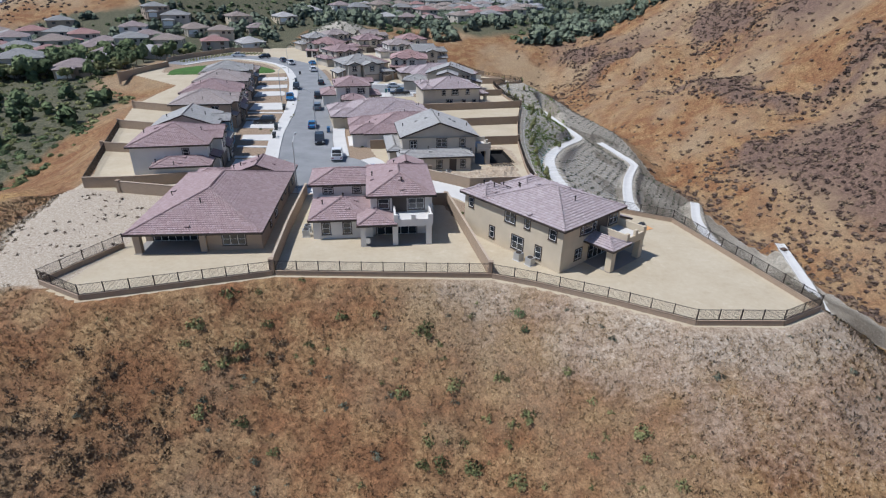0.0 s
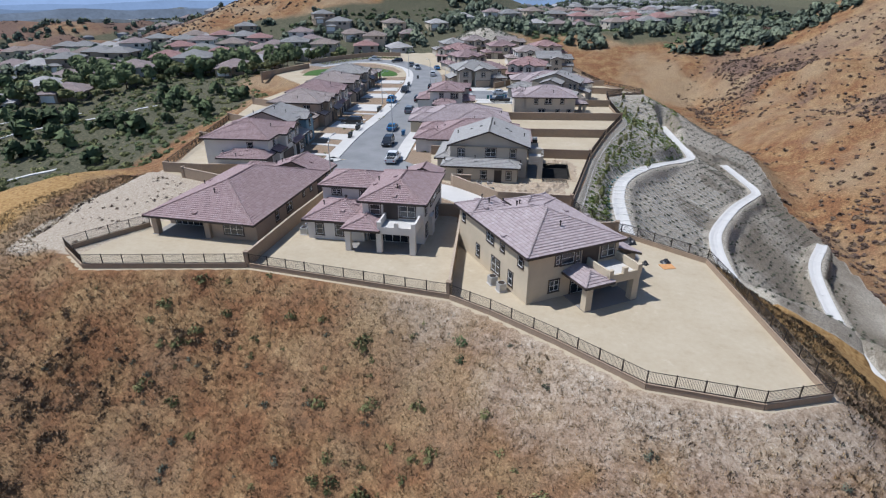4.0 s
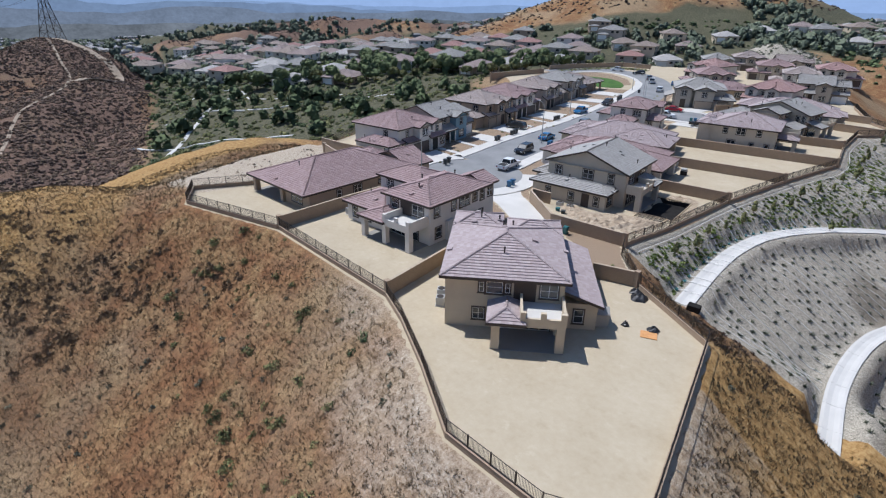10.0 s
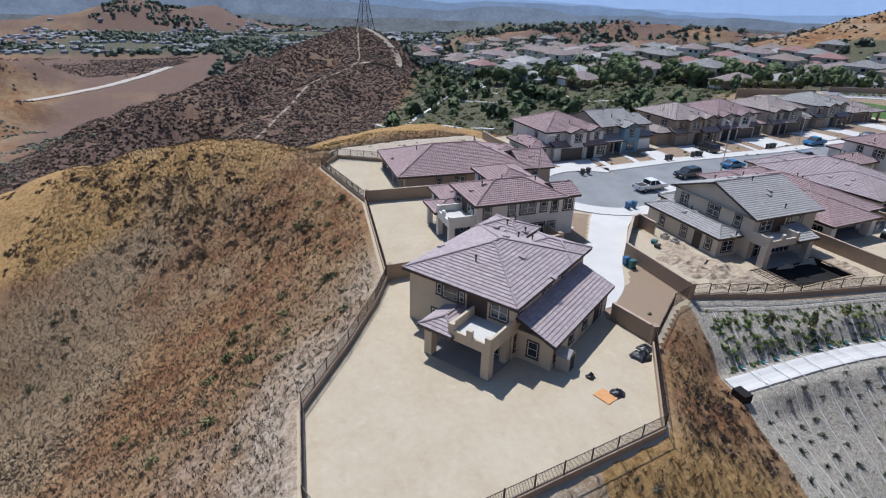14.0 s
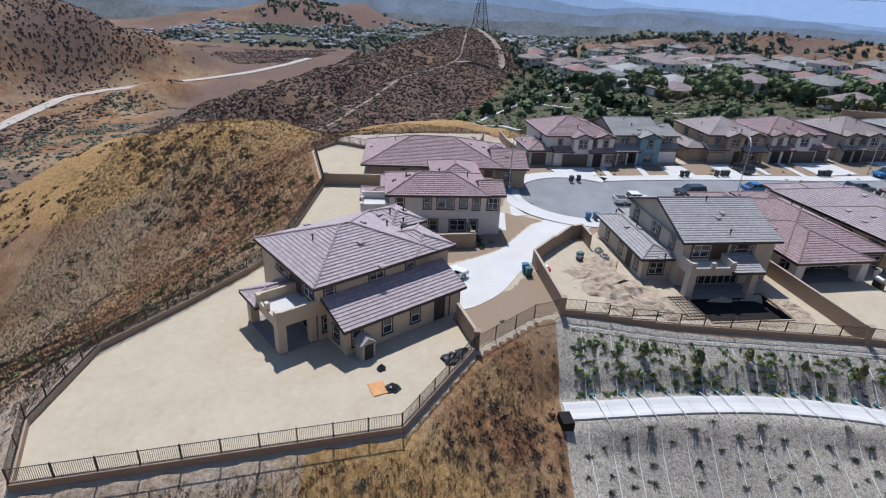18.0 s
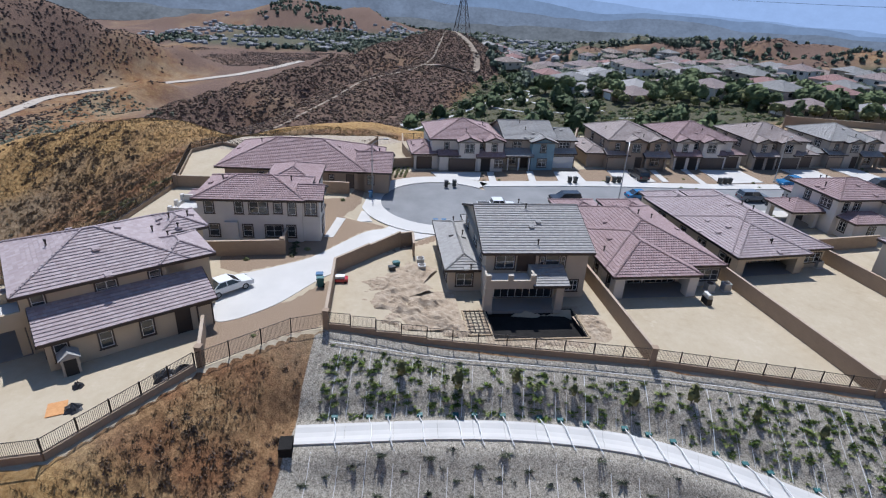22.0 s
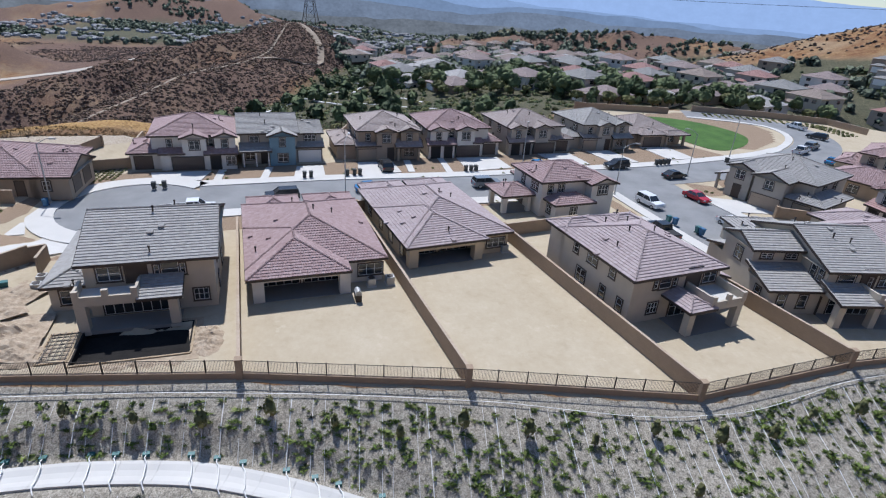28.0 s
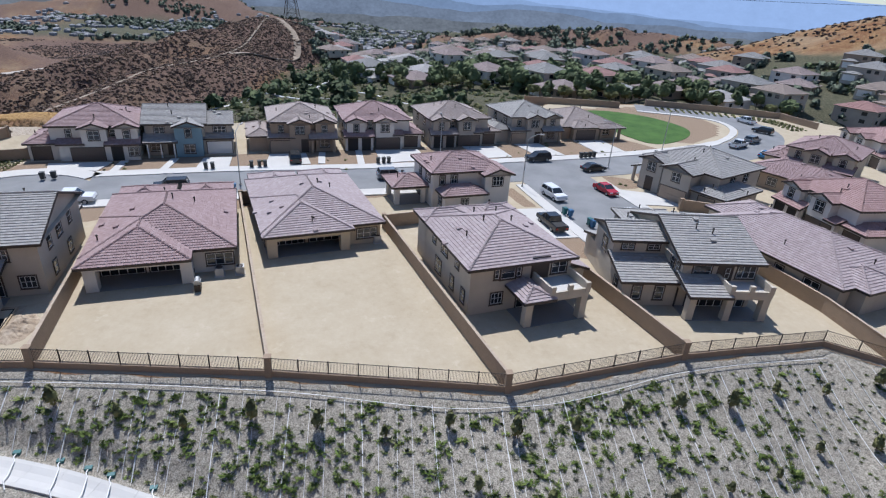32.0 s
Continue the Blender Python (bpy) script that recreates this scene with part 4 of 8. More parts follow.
# white house next to it
build_house("house_white", "two-storey white stucco house with rose tile roof and balcony", (-10.4, 61.6), 7.5, 0.0, "st_white", "tile_rose",
            [(0, 0, 7.7, 11.7, 0, 5.4, "hip"), (-7.6, 6.2, 0.5, 12.2, 0, 4.9, "hip"), (-7.2, -0.6, 0.2, 6.4, 0, 2.7, "hip"), (3.0, 11.5, 7.4, 13.7, 0, 5.4, "gable_v"), (-1.4, -3.4, 2.8, 1.8, None, 2.95, "hip", None, 0.3, 0.34)],
            [(0, "s", 3.2, 0.06, 5.0, 2.2, 5), (0, "s", 1.6, 3.6, 1.3, 1.3, 1), (0, "s", 5.7, 3.5, 1.9, 1.4, 2), (2, "s", 1.6, 0.7, 0.9, 1.4, 1), (2, "s", 4.2, 0.7, 0.9, 1.4, 1), (0, "e", 1.3, 3.6, 0.9, 1.4, 1), (0, "e", 4.6, 3.6, 0.8, 1.4, 1), (0, "e", 6.8, 3.6, 2.0, 1.4, 2),
             (0, "e", 9.0, 3.7, 0.8, 1.2, 1), (0, "e", 10.6, 3.5, 0.8, 1.5, 1), (0, "e", 1.6, 0.7, 1.1, 1.4, 1), (0, "e", 5.4, 0.7, 1.0, 1.4, 1), (0, "e", 8.4, 0.7, 1.9, 1.4, 2), (0, "e", 10.4, 0.7, 0.9, 1.4, 1), (1, "s", 2.0, 3.6, 1.2, 0.7, 2),
             (1, "s", 5.8, 3.6, 1.0, 0.7, 1), (3, "e", 1.2, 3.4, 1.2, 1.5, 2), (0, "w", 3.0, 3.6, 0.9, 1.2, 1), (3, "n", 2.2, 3.4, 1.4, 1.6, 2), (3, "n", 2.2, 0.7, 1.4, 1.6, 2)],
            [(0, "s", 3.6, 1.6, 2.3, "trim", 1, "balcony_door", 3.1), (1, "n", 3.6, 4.8, 2.2, "garage", 4, "garage_door")],
            [(-1.0, -3.0, -0.3, 2.6, 0.65), (2.9, -3.0, -0.3, 2.6, 0.65), (7.0, -3.0, -0.3, 2.6, 0.7)], patio(-1.2, 7.4, 3.4, 3.0, (2.8, 7.4)) + [(7.7, 2.9, 0, 8.2, 4.4, 2.6, None, "chimney_breast")])

# single-storey house at the street's end
build_house("house_single_storey", "single-storey tan stucco house with broad rose tile roof", (-37.4, 55.0), 5.0, 0.0, "st_tan", "tile_rose",
            [(0, 3.6, 14.6, 21.5, 0, 2.75, ""), (8.2, 0.8, 14.6, 3.6, 0, 2.75, ""), (0, 0.0, 14.6, 21.5, None, 2.75, "hip"), (5.5, 20.5, 14.6, 25.2, 0, 2.75, "gable_v"), (1.0, 20.0, 5.5, 23.5, 0, 2.75, "hip")],
            [(1, "s", 3.2, 0.7, 2.6, 1.4, 3), (0, "e", 2.5, 0.8, 0.8, 1.3, 1), (0, "e", 6.0, 0.8, 1.5, 1.3, 2), (0, "e", 10.5, 1.4, 0.6, 0.6, 1), (0, "e", 13.0, 1.4, 0.6, 0.6, 1), (0, "s", 4.0, 0.06, 6.0, 2.2, 7), (3, "e", 2.0, 0.8, 0.9, 1.3, 1)],
            [(0, "e", 15.8, 1.0, 2.1, "garage", 2), (3, "n", 2.6, 2.6, 2.2, "garage", 4, "garage_door"), (3, "n", 6.4, 2.6, 2.2, "garage", 4, "garage_door")],
            [(0.5, 0.5, -0.3, 2.6, 0.75), (7.9, 0.7, -0.3, 2.6, 0.75)], [(0, 0.1, 2.3, 8.2, 0.5, 2.7), (0, 0.5, 2.3, 0.4, 3.6, 2.7), (0, 0, -0.3, 8.2, 3.6, 0.04, "patio_floor", "patio_slab")])

# grey-roofed house with the pool dig
build_house("house_gable", "two-storey beige stucco house with grey gable roof", (4.7, 94.9), 99.6, -0.9, "st_beige", "tile_grey",
            [(0.7, 0.3, 11.5, 13.5, 0, 5.4, "gable_u", None, 0.5, 0.36), (-2.8, 1.8, 0.7, 14.2, 0, 2.75, "hip"), (5.4, -2.4, 8.6, 0.3, None, 2.95, "shed_n", None, 0.25, 0.32), (1.0, 13.5, 10.5, 15.8, 0, 3.0, "hip")],
            [(0, "s", 4.2, 0.06, 6.2, 2.2, 8), (0, "s", 2.0, 3.5, 1.9, 1.4, 2), (0, "s", 7.0, 3.6, 1.5, 1.4, 1), (0, "s", 5.9, 3.7, 0.45, 1.1, 1), (0, "s", 8.1, 3.7, 0.45, 1.1, 1), (0, "s", 9.4, 0.8, 1.3, 1.2, 3), (1, "s", 1.7, 0.7, 1.7, 1.4, 2),
             (0, "w", 10.8, 3.5, 0.9, 1.4, 1), (0, "w", 7.0, 3.5, 1.7, 1.4, 2), (0, "w", 1.9, 3.3, 1.1, 1.4, 2), (0, "w", 1.2, 0.7, 1.1, 1.4, 2), (1, "w", 2.8, 0.7, 0.8, 1.3, 1), (1, "w", 6.8, 0.7, 0.9, 1.3, 1), (1, "w", 11.0, 0.7, 0.8, 1.3, 1),
             (0, "e", 3.0, 3.6, 0.9, 1.3, 1), (0, "e", 6.0, 3.6, 1.4, 1.3, 2), (0, "e", 9.5, 3.6, 0.9, 1.3, 1), (0, "e", 3.0, 0.8, 0.9, 1.3, 1), (0, "e", 8.0, 0.8, 1.2, 1.3, 2)],
            [(0, "s", 4.2, 1.7, 2.3, "trim", 1, "balcony_door", 3.1), (1, "w", 9.2, 1.0, 2.1, "trim", 2)],
            [(0.7, -2.0, -0.3, 2.6, 0.85), (8.0, -2.0, -0.3, 2.6, 0.8)], patio(0.3, 8.4, 2.4, 3.0, (0.3, 5.3)))

# red-tiled single storey
build_house("house_red_tile", "single-storey cream house with rose barrel tile roof", (2.5, 109.4), 101.5, -0.9, "st_white", "tile_rose",
            [(0, 3.2, 13.5, 19.7, 0, 2.85, ""), (0.6, 16, 6.2, 22.4, 0, 2.85, "hip"), (0, 0, 9.2, 12, None, 2.85, "hip"), (0, 2.2, 13.5, 19.7, None, 2.85, "hip"), (7.8, 16, 13.2, 22.4, 0, 2.85, "hip"), (9.6, 2.2, 13.5, 3.4, 0, 2.85, "")],
            [(5, "s", 2.6, 0.8, 2.6, 1.3, 3), (0, "s", 2.8, 0.06, 4.0, 2.2, 5), (0, "s", 7.1, 0.06, 3.6, 2.2, 5), (0, "w", 6.0, 0.8, 1.2, 1.2, 2), (0, "w", 12.0, 0.8, 0.8, 1.2, 1), (0, "w", 15.0, 0.8, 0.8, 1.2, 1), (0, "e", 5.0, 0.8, 1.2, 1.2, 2), (0, "e", 12.0, 0.8, 1.2, 1.2, 2)],
            [(0, "n", 6.0, 4.8, 2.2, "garage", 4, "garage_door")],
            [(0.6, 0.5, -0.3, 2.7, 1.1), (9.1, 0.5, -0.3, 2.7, 1.1)], [(0, 0.0, 2.2, 9.6, 0.4, 2.75), (0, 0.4, 2.2, 0.4, 3.2, 2.75), (9.2, 0.4, 2.2, 9.6, 3.2, 2.75), (0, 0, -0.3, 9.6, 3.2, 0.04, "patio_floor", "patio_slab")])

# mauve single storey
build_house("house_mauve_single", "single-storey cream house with mauve tile roof", (-4.8, 125.3), 105.5, -0.9, "st_cream", "tile_mauve",
            [(0, 3.2, 13.5, 19.5, 0, 2.8, ""), (0, 0, 9.4, 12, None, 2.8, "hip"), (0, 1.2, 13.5, 19.5, None, 2.8, "hip"), (0.6, 15, 6.2, 22.0, 0, 2.8, "hip"), (9.4, 1.2, 13.5, 3.4, 0, 2.8, ""), (7.6, 15, 13.0, 22.0, 0, 2.8, "hip")],
            [(4, "s", 2.4, 0.8, 2.4, 1.2, 3), (0, "s", 2.8, 0.06, 3.6, 2.2, 5), (0, "s", 7.0, 0.06, 3.6, 2.2, 4), (0, "w", 4.0, 0.8, 1.4, 1.2, 2), (0, "w", 9.0, 0.8, 1.0, 1.2, 1), (0, "w", 13.0, 0.8, 1.4, 1.2, 2), (0, "w", 17.0, 0.8, 1.0, 1.2, 1)],
            [(0, "n", 6.0, 4.8, 2.2, "garage", 4, "garage_door")],
            [(0.6, 0.5, -0.3, 2.5, 1.1), (8.9, 0.5, -0.3, 2.5, 1.1)], [(0, 0.0, 2.0, 9.4, 0.4, 2.6), (0, 0.4, 2.0, 0.4, 3.2, 2.6), (9.0, 0.4, 2.0, 9.4, 3.2, 2.6), (0, 0, -0.3, 9.4, 3.2, 0.04, "patio_floor", "patio_slab")])

# two-storey with the balcony, like the end lot's
build_house("house_balcony", "two-storey tan stucco house with mauve hip roof and balcony", (7.6, 146.0), 104.0, -0.9, "st_beige", "tile_mauve",
            [(0, 0, 11.2, 12.6, 0, 5.2, "hip"), (0, 12.0, 5.0, 15.0, 0, 5.2, "hip"), (6.0, 11.0, 11.2, 14.8, 0, 5.2, "hip"), (11.2, 1.5, 14.2, 11.5, 0, 2.75, "shed_w", None, 0.4, 0.36), (4.2, -3.6, 7.0, 1.6, None, 2.95, "hip", None, 0.35, 0.36)],
            [(0, "s", 7.6, 0.06, 4.6, 2.2, 5), (0, "s", 4.0, 3.6, 1.5, 1.2, 1), (0, "s", 2.8, 3.7, 0.45, 1.0, 1), (0, "s", 5.2, 3.7, 0.45, 1.0, 1), (0, "s", 3.0, 0.9, 1.2, 1.2, 3), (0, "s", 9.8, 3.5, 1.7, 1.4, 2), (0, "w", 3.0, 3.6, 0.8, 1.2, 1), (0, "w", 6.0, 3.6, 1.6, 1.4, 2), (0, "w", 9.4, 3.7, 0.8, 1.2, 1),
             (0, "w", 4.5, 0.7, 1.6, 1.6, 2), (0, "w", 8.4, 0.8, 0.8, 1.4, 1), (0, "w", 11.2, 0.8, 0.8, 1.4, 1), (0, "e", 4.0, 3.6, 1.4, 1.3, 2)],
            [(0, "s", 7.6, 1.8, 2.3, "trim", 1, "balcony_door", 3.1)],
            [(4.7, -3.2, -0.3, 2.6, 0.75), (10.8, -3.2, -0.3, 2.6, 0.75)], patio(4.3, 11.2, 3.6, 3.0, (6.8, 11.2)))

# grey-roofed neighbour with side wing and clerestory
build_house("house_grey_wing", "two-storey beige house with grey tile roofs and balcony", (6.33, 168.33), 86.3, -0.9, "st_beige", "tile_grey",
            [(0, 0, 8.2, 13.2, 0, 5.3, "gable_u", None, 0.5, 0.34), (-5.9, 0, 0, 4.2, 0, 2.9, "shed_n", None, 0.4, 0.26), (-5.9, 4.2, 0, 9.6, 0, 5.65, "gable_u", None, 0.4, 0.34), (0.0, -2.9, 3.8, 0, None, 2.95, "shed_n", None, 0.4, 0.28), (0.6, 13.2, 7.4, 20.5, 0, 2.9, "hip"), (-5.9, 9.6, 0.0, 12.5, 0, 2.9, "shed_s", None, 0.3, 0.3)],
            [(0, "s", 4.4, 0.06, 6.4, 2.2, 8), (0, "s", 2.1, 3.5, 1.9, 1.35, 1), (0, "s", 6.9, 3.5, 2.0, 1.4, 3), (1, "s", 1.6, 0.8, 0.9, 1.5, 1), (1, "s", 4.0, 0.8, 0.9, 1.5, 1), (2, "s", 1.6, 4.55, 1.3, 0.6, 2), (2, "s", 4.5, 4.55, 1.3, 0.6, 2), (0, "w", 11.0, 3.5, 0.7, 1.4, 1), (0, "w", 12.2, 3.5, 0.7, 1.4, 1),
             (1, "w", 2.4, 0.8, 0.9, 1.5, 1), (2, "w", 3.0, 3.4, 1.2, 1.4, 2), (0, "e", 4.0, 3.5, 1.2, 1.3, 2), (0, "e", 9.0, 3.5, 1.2, 1.3, 2), (0, "s", 4.9, 3.4, 0.5, 1.2, 1)],
            [(0, "s", 4.6, 1.5, 2.3, "trim", 1, "balcony_door", 3.1), (0, "w", 12.9, 0.9, 2.1, "trim", 2)],
            [(0.3, -2.5, -0.3, 2.6, 0.75), (4.2, -2.5, -0.3, 2.6, 0.7), (8.0, -2.5, -0.3, 2.6, 0.75)], patio(0.0, 8.4, 2.9, 3.0, (3.8, 8.4)))

build_house("house_brown_tile", "single-storey taupe house with brown tile roof", (8.0, 185.9), 106.0, -0.9, "st_greige", "tile_mauve",
            [(0, 0, 14, 20, 0, 2.9, "hip"), (2, -1.5, 8, 4, 0, 2.9, "hip"), (6, 12, 14, 23, 0, 2.9, "hip")],
            [(0, "w", 4.0, 0.8, 1.8, 1.4, 2), (0, "w", 8.5, 0.8, 1.0, 1.4, 1), (0, "w", 13.0, 0.8, 1.0, 1.4, 1), (0, "w", 17.0, 0.8, 1.8, 1.4, 2), (0, "s", 10.5, 0.8, 2.4, 1.4, 3)])

# rose-roofed house on the side street's corner
build_house("house_corner_rose", "two-storey cream house with rose tile roofs and arched porch", (-19.4, 146.2), 103.5, -0.9, "st_white", "tile_rose",
            [(0, 2.0, 10.5, 10.5, 0, 5.3, "hip"), (0.9, -0.8, 6.9, 3.0, 0, 2.8, "hip"), (-5.0, 4.0, 0, 9.0, None, 2.8, "hip"), (7.5, 0.5, 11.5, 6, 0, 5.0, "gable_v"), (2.0, 9.5, 10.5, 14.0, 0, 2.9, "hip")],
            [(0, "s", 1.4, 3.5, 0.7, 1.2, 1), (0, "s", 3.2, 3.5, 0.9, 1.2, 2), (0, "w", 3.0, 3.5, 0.9, 1.2, 2), (0, "w", 6.4, 3.5, 1.8, 1.2, 3), (3, "s", 2.0, 3.3, 1.6, 1.4, 3), (3, "e", 2.5, 3.3, 1.2, 1.3, 2), (1, "w", 2.0, 0.9, 1.0, 1.3, 2), (1, "s", 3.0, 0.8, 1.0, 1.3, 2)],
            [(0, "w", 2.2, 2.4, 2.2, "trim", 1, "patio_door")], [(-4.6, 4.4, -0.3, 2.6, 0.7), (-4.6, 8.6, -0.3, 2.6, 0.7), (-0.6, 4.4, -0.3, 2.6, 0.6)], [(-5, 4, 2.2, 0, 4.4, 2.7), (-5, 4.4, 2.2, -4.6, 9, 2.7), (-5, 4, -0.3, 0, 9, 0.04, "patio_floor", "patio_slab")])

# grey corner house
build_house("house_corner_grey", "two-storey taupe house with grey tile roofs facing the side street", (-33.4, 183.0), 28.0, -0.9, "st_greige", "tile_grey",
            [(0, 1.0, 13.5, 13.5, 0, 5.3, "hip"), (0.5, -0.6, 4.5, 3, 0, 5.3, "gable_v"), (5.5, -2.0, 10.5, 3, 0, 5.2, "gable_v"), (10.5, -1.0, 16.0, 9.0, 0, 2.8, "hip"), (-2.4, 1.5, 0, 9.0, None, 2.7, "shed_e", None, 0.3, 0.35)],
            [(1, "s", 2.0, 3.4, 1.4, 1.4, 2), (2, "s", 2.5, 3.4, 1.3, 1.4, 2), (0, "e", 4.0, 3.5, 1.4, 1.3, 2), (0, "e", 8.0, 3.5, 1.4, 1.3, 2), (0, "w", 3.0, 3.5, 1.2, 1.3, 2), (0, "w", 8.0, 3.5, 1.2, 1.3, 2), (0, "w", 3.0, 0.7, 1.6, 1.4, 2), (3, "e", 4.0, 0.8, 1.6, 1.3, 2)],
            [(2, "s", 2.5, 4.6, 2.2, "st_tan", 4, "garage_door"), (3, "s", 2.7, 2.6, 2.2, "st_tan", 4, "garage_door"), (1, "s", 2.0, 1.2, 2.3, "trim", 2)], [(-2.2, 1.8, -0.3, 2.6, 0.4), (-2.2, 5.2, -0.3, 2.6, 0.4), (-2.2, 8.8, -0.3, 2.6, 0.4)])


# houses across the street, facing it
def row_house(name, label, at, ang, wall, roof, style, accent=None):
    W = 13.6
    if style == "arches":
        blocks = [(0.8, 1.6, W - 0.4, 13.5, 0, 5.4, "hip"), (5.4, 0, 9.0, 4, 0, 5.3, "gable_v", None, 0.4), (10.2, 0.4, W - 0.2, 4, 0, 5.3, "gable_v", None, 0.4), (-2.4, 1.2, 2.0, 9.5, 0, 2.8, "hip"), (2.0, 0.2, 5.4, 1.8, 0, 2.8, "shed_n", None, 0.3), (8.8, -0.3, W - 0.2, 0.6, 0, 2.7, "shed_n", None, 0.35, 0.6)]
        wins = [(1, "s", 1.8, 3.4, 1.5, 1.4, 2), (2, "s", 1.6, 3.4, 0.9, 1.4, 1), (0, "s", 2.6, 3.5, 0.7, 1.2, 1), (0, "s", 8.8, 3.5, 0.8, 1.2, 1), (0, "e", 3.5, 3.5, 0.9, 1.3, 1), (0, "e", 8.0, 3.5, 1.4, 1.3, 2), (0, "w", 8.5, 3.5, 0.9, 1.2, 1), (5, "s", 3.8, 0.8, 1.4, 1.3, 2)]
        # The archways are dark panels on the wall, painted as shaded openings.
        doors = [(3, "s", 1.8, 2.5, 2.15, "garage", 4, "garage_door"), (1, "s", 0.6, 4.6, 2.15, "garage", 4, "garage_door"), (5, "s", 1.4, 1.5, 2.3, "dark_room", 1, "archway")]
    elif style == "mirror":
        blocks = [(0.4, 1.6, W - 0.8, 13.5, 0, 5.4, "hip"), (0.6, 0.2, 4.0, 4, 0, 5.3, "gable_v", None, 0.4), (6.0, 0.2, 9.6, 4, 0, 5.3, "gable_v", None, 0.4), (W - 2.4, 1.2, W + 1.6, 9.0, 0, 2.8, "hip"), (9.6, 0.2, W - 2.4, 1.8, 0, 2.8, "shed_n", None, 0.3), (0.2, -0.4, 5.4, 0.5, 0, 2.7, "shed_n", None, 0.35, 0.6)]
        wins = [(1, "s", 1.7, 3.4, 0.9, 1.4, 1), (2, "s", 1.8, 3.4, 1.5, 1.4, 2), (0, "s", 4.8, 3.5, 0.8, 1.2, 1), (0, "w", 3.5, 3.5, 0.9, 1.3, 1), (0, "w", 8.0, 3.5, 1.4, 1.3, 2), (0, "w", 8.0, 0.8, 1.4, 1.3, 2)]
        doors = [(2, "s", 2.4, 4.6, 2.15, "garage", 4, "garage_door"), (3, "s", 2.0, 2.5, 2.15, "garage", 4, "garage_door"), (5, "s", 1.4, 1.7, 2.3, "dark_room", 1, "archway"), (5, "s", 3.9, 1.5, 2.3, "dark_room", 1, "archway")]
    elif style == "wood":
        blocks = [(2.2, 1.4, W, 13.5, 0, 5.4, "hip"), (5.4, 0.2, 9.0, 4, 0, 5.3, "gable_v", None, 0.4), (10.0, 0.6, W - 0.2, 4, 0, 5.3, "gable_v", None, 0.4), (-1.6, 1.8, 2.4, 11.5, 0, 2.8, "hip"), (9.0, -0.6, W, 1.4, None, 2.7, "shed_n", None, 0.3, 0.5), (1.8, 0.4, 6.0, 2.0, 0, 2.8, "shed_n", None, 0.3)]
        wins = [(1, "s", 1.8, 3.4, 1.5, 1.4, 2), (2, "s", 1.6, 3.4, 1.0, 1.4, 1), (0, "s", 1.8, 3.5, 0.8, 1.2, 1), (0, "w", 4.0, 3.5, 1.0, 1.3, 1), (0, "w", 9.0, 3.5, 1.4, 1.3, 2), (2, "s", 1.6, 0.8, 1.6, 1.4, 2)]
        doors = [(5, "s", 2.6, 4.8, 2.15, "st_tan", 4, "garage_door"), (1, "s", 2.6, 1.1, 2.3, "trim", 2)]
    else:
        blocks = [(0, 1.6, 9.2, 12.5, 0, 5.4, "gable_u"), (4.6, 0.0, 8.8, 4, 0, 5.2, "gable_v", accent, 0.4), (9.2, 2.6, W, 11.5, 0, 5.0, "gable_u", None, 0.4, 0.26), (0, -0.3, 4.6, 1.6, None, 2.75, "shed_n", None, 0.3, 0.45), (9.2, 1.6, W, 3.0, 0, 2.75, "shed_n", None, 0.3, 0.6)]
        wins = [(0, "s", 2.2, 3.4, 1.5, 1.4, 2), (1, "s", 2.1, 3.4, 0.9, 1.4, 1), (1, "s", 2.1, 0.7, 1.6, 1.4, 2), (2, "s", 2.4, 3.3, 2.0, 1.3, 3), (0, "s", 1.4, 0.8, 1.6, 1.3, 2), (0, "w", 4.0, 3.5, 1.0, 1.3, 1)]
        doors = [(4, "s", 2.2, 4.0, 2.15, "white", 4, "garage_door"), (0, "s", 3.8, 1.1, 2.3, "trim", 2)]
    posts = [(0.3, -0.1, -0.3, 2.7, 0.2, "white"), (2.3, -0.1, -0.3, 2.7, 0.2, "white"), (4.3, -0.1, -0.3, 2.7, 0.2, "white")] if style == "blue" else []
    if style == "wood":
        posts = [(9.3, -0.3, -0.3, 2.6, 0.45, "st_tan"), (13.2, -0.3, -0.3, 2.6, 0.45, "st_tan")]
    return build_house(name, label, at, ang, -0.9, wall, roof, blocks, wins, doors, posts)


row_house("house_row_arches", "two-storey cream house with rose tile roof and arched entry", (-39.0, 86.4), 102, "st_white", "tile_rose", "arches")
row_house("house_row_blue", "two-storey house with blue gabled front and grey roof", (-42.5, 100.2), 102, "st_greige", "tile_grey", "blue", "st_blue")
row_house("house_row_wood", "two-storey taupe house with brown tile roof", (-46.8, 117.6), 101, "st_tan", "tile_brown", "wood")
row_house("house_row_mirror", "two-storey cream house with rose tile roof and two arches", (-50.6, 132.4), 100, "st_white", "tile_rose", "mirror")
row_house("house_row_taupe", "two-storey taupe house with mauve tile roof", (-54.2, 149.0), 102, "st_greige", "tile_brown", "mirror")
row_house("house_row_grey", "two-storey greige house with grey tile roof", (-58.4, 165.0), 103, "st_greige", "tile_grey", "wood")
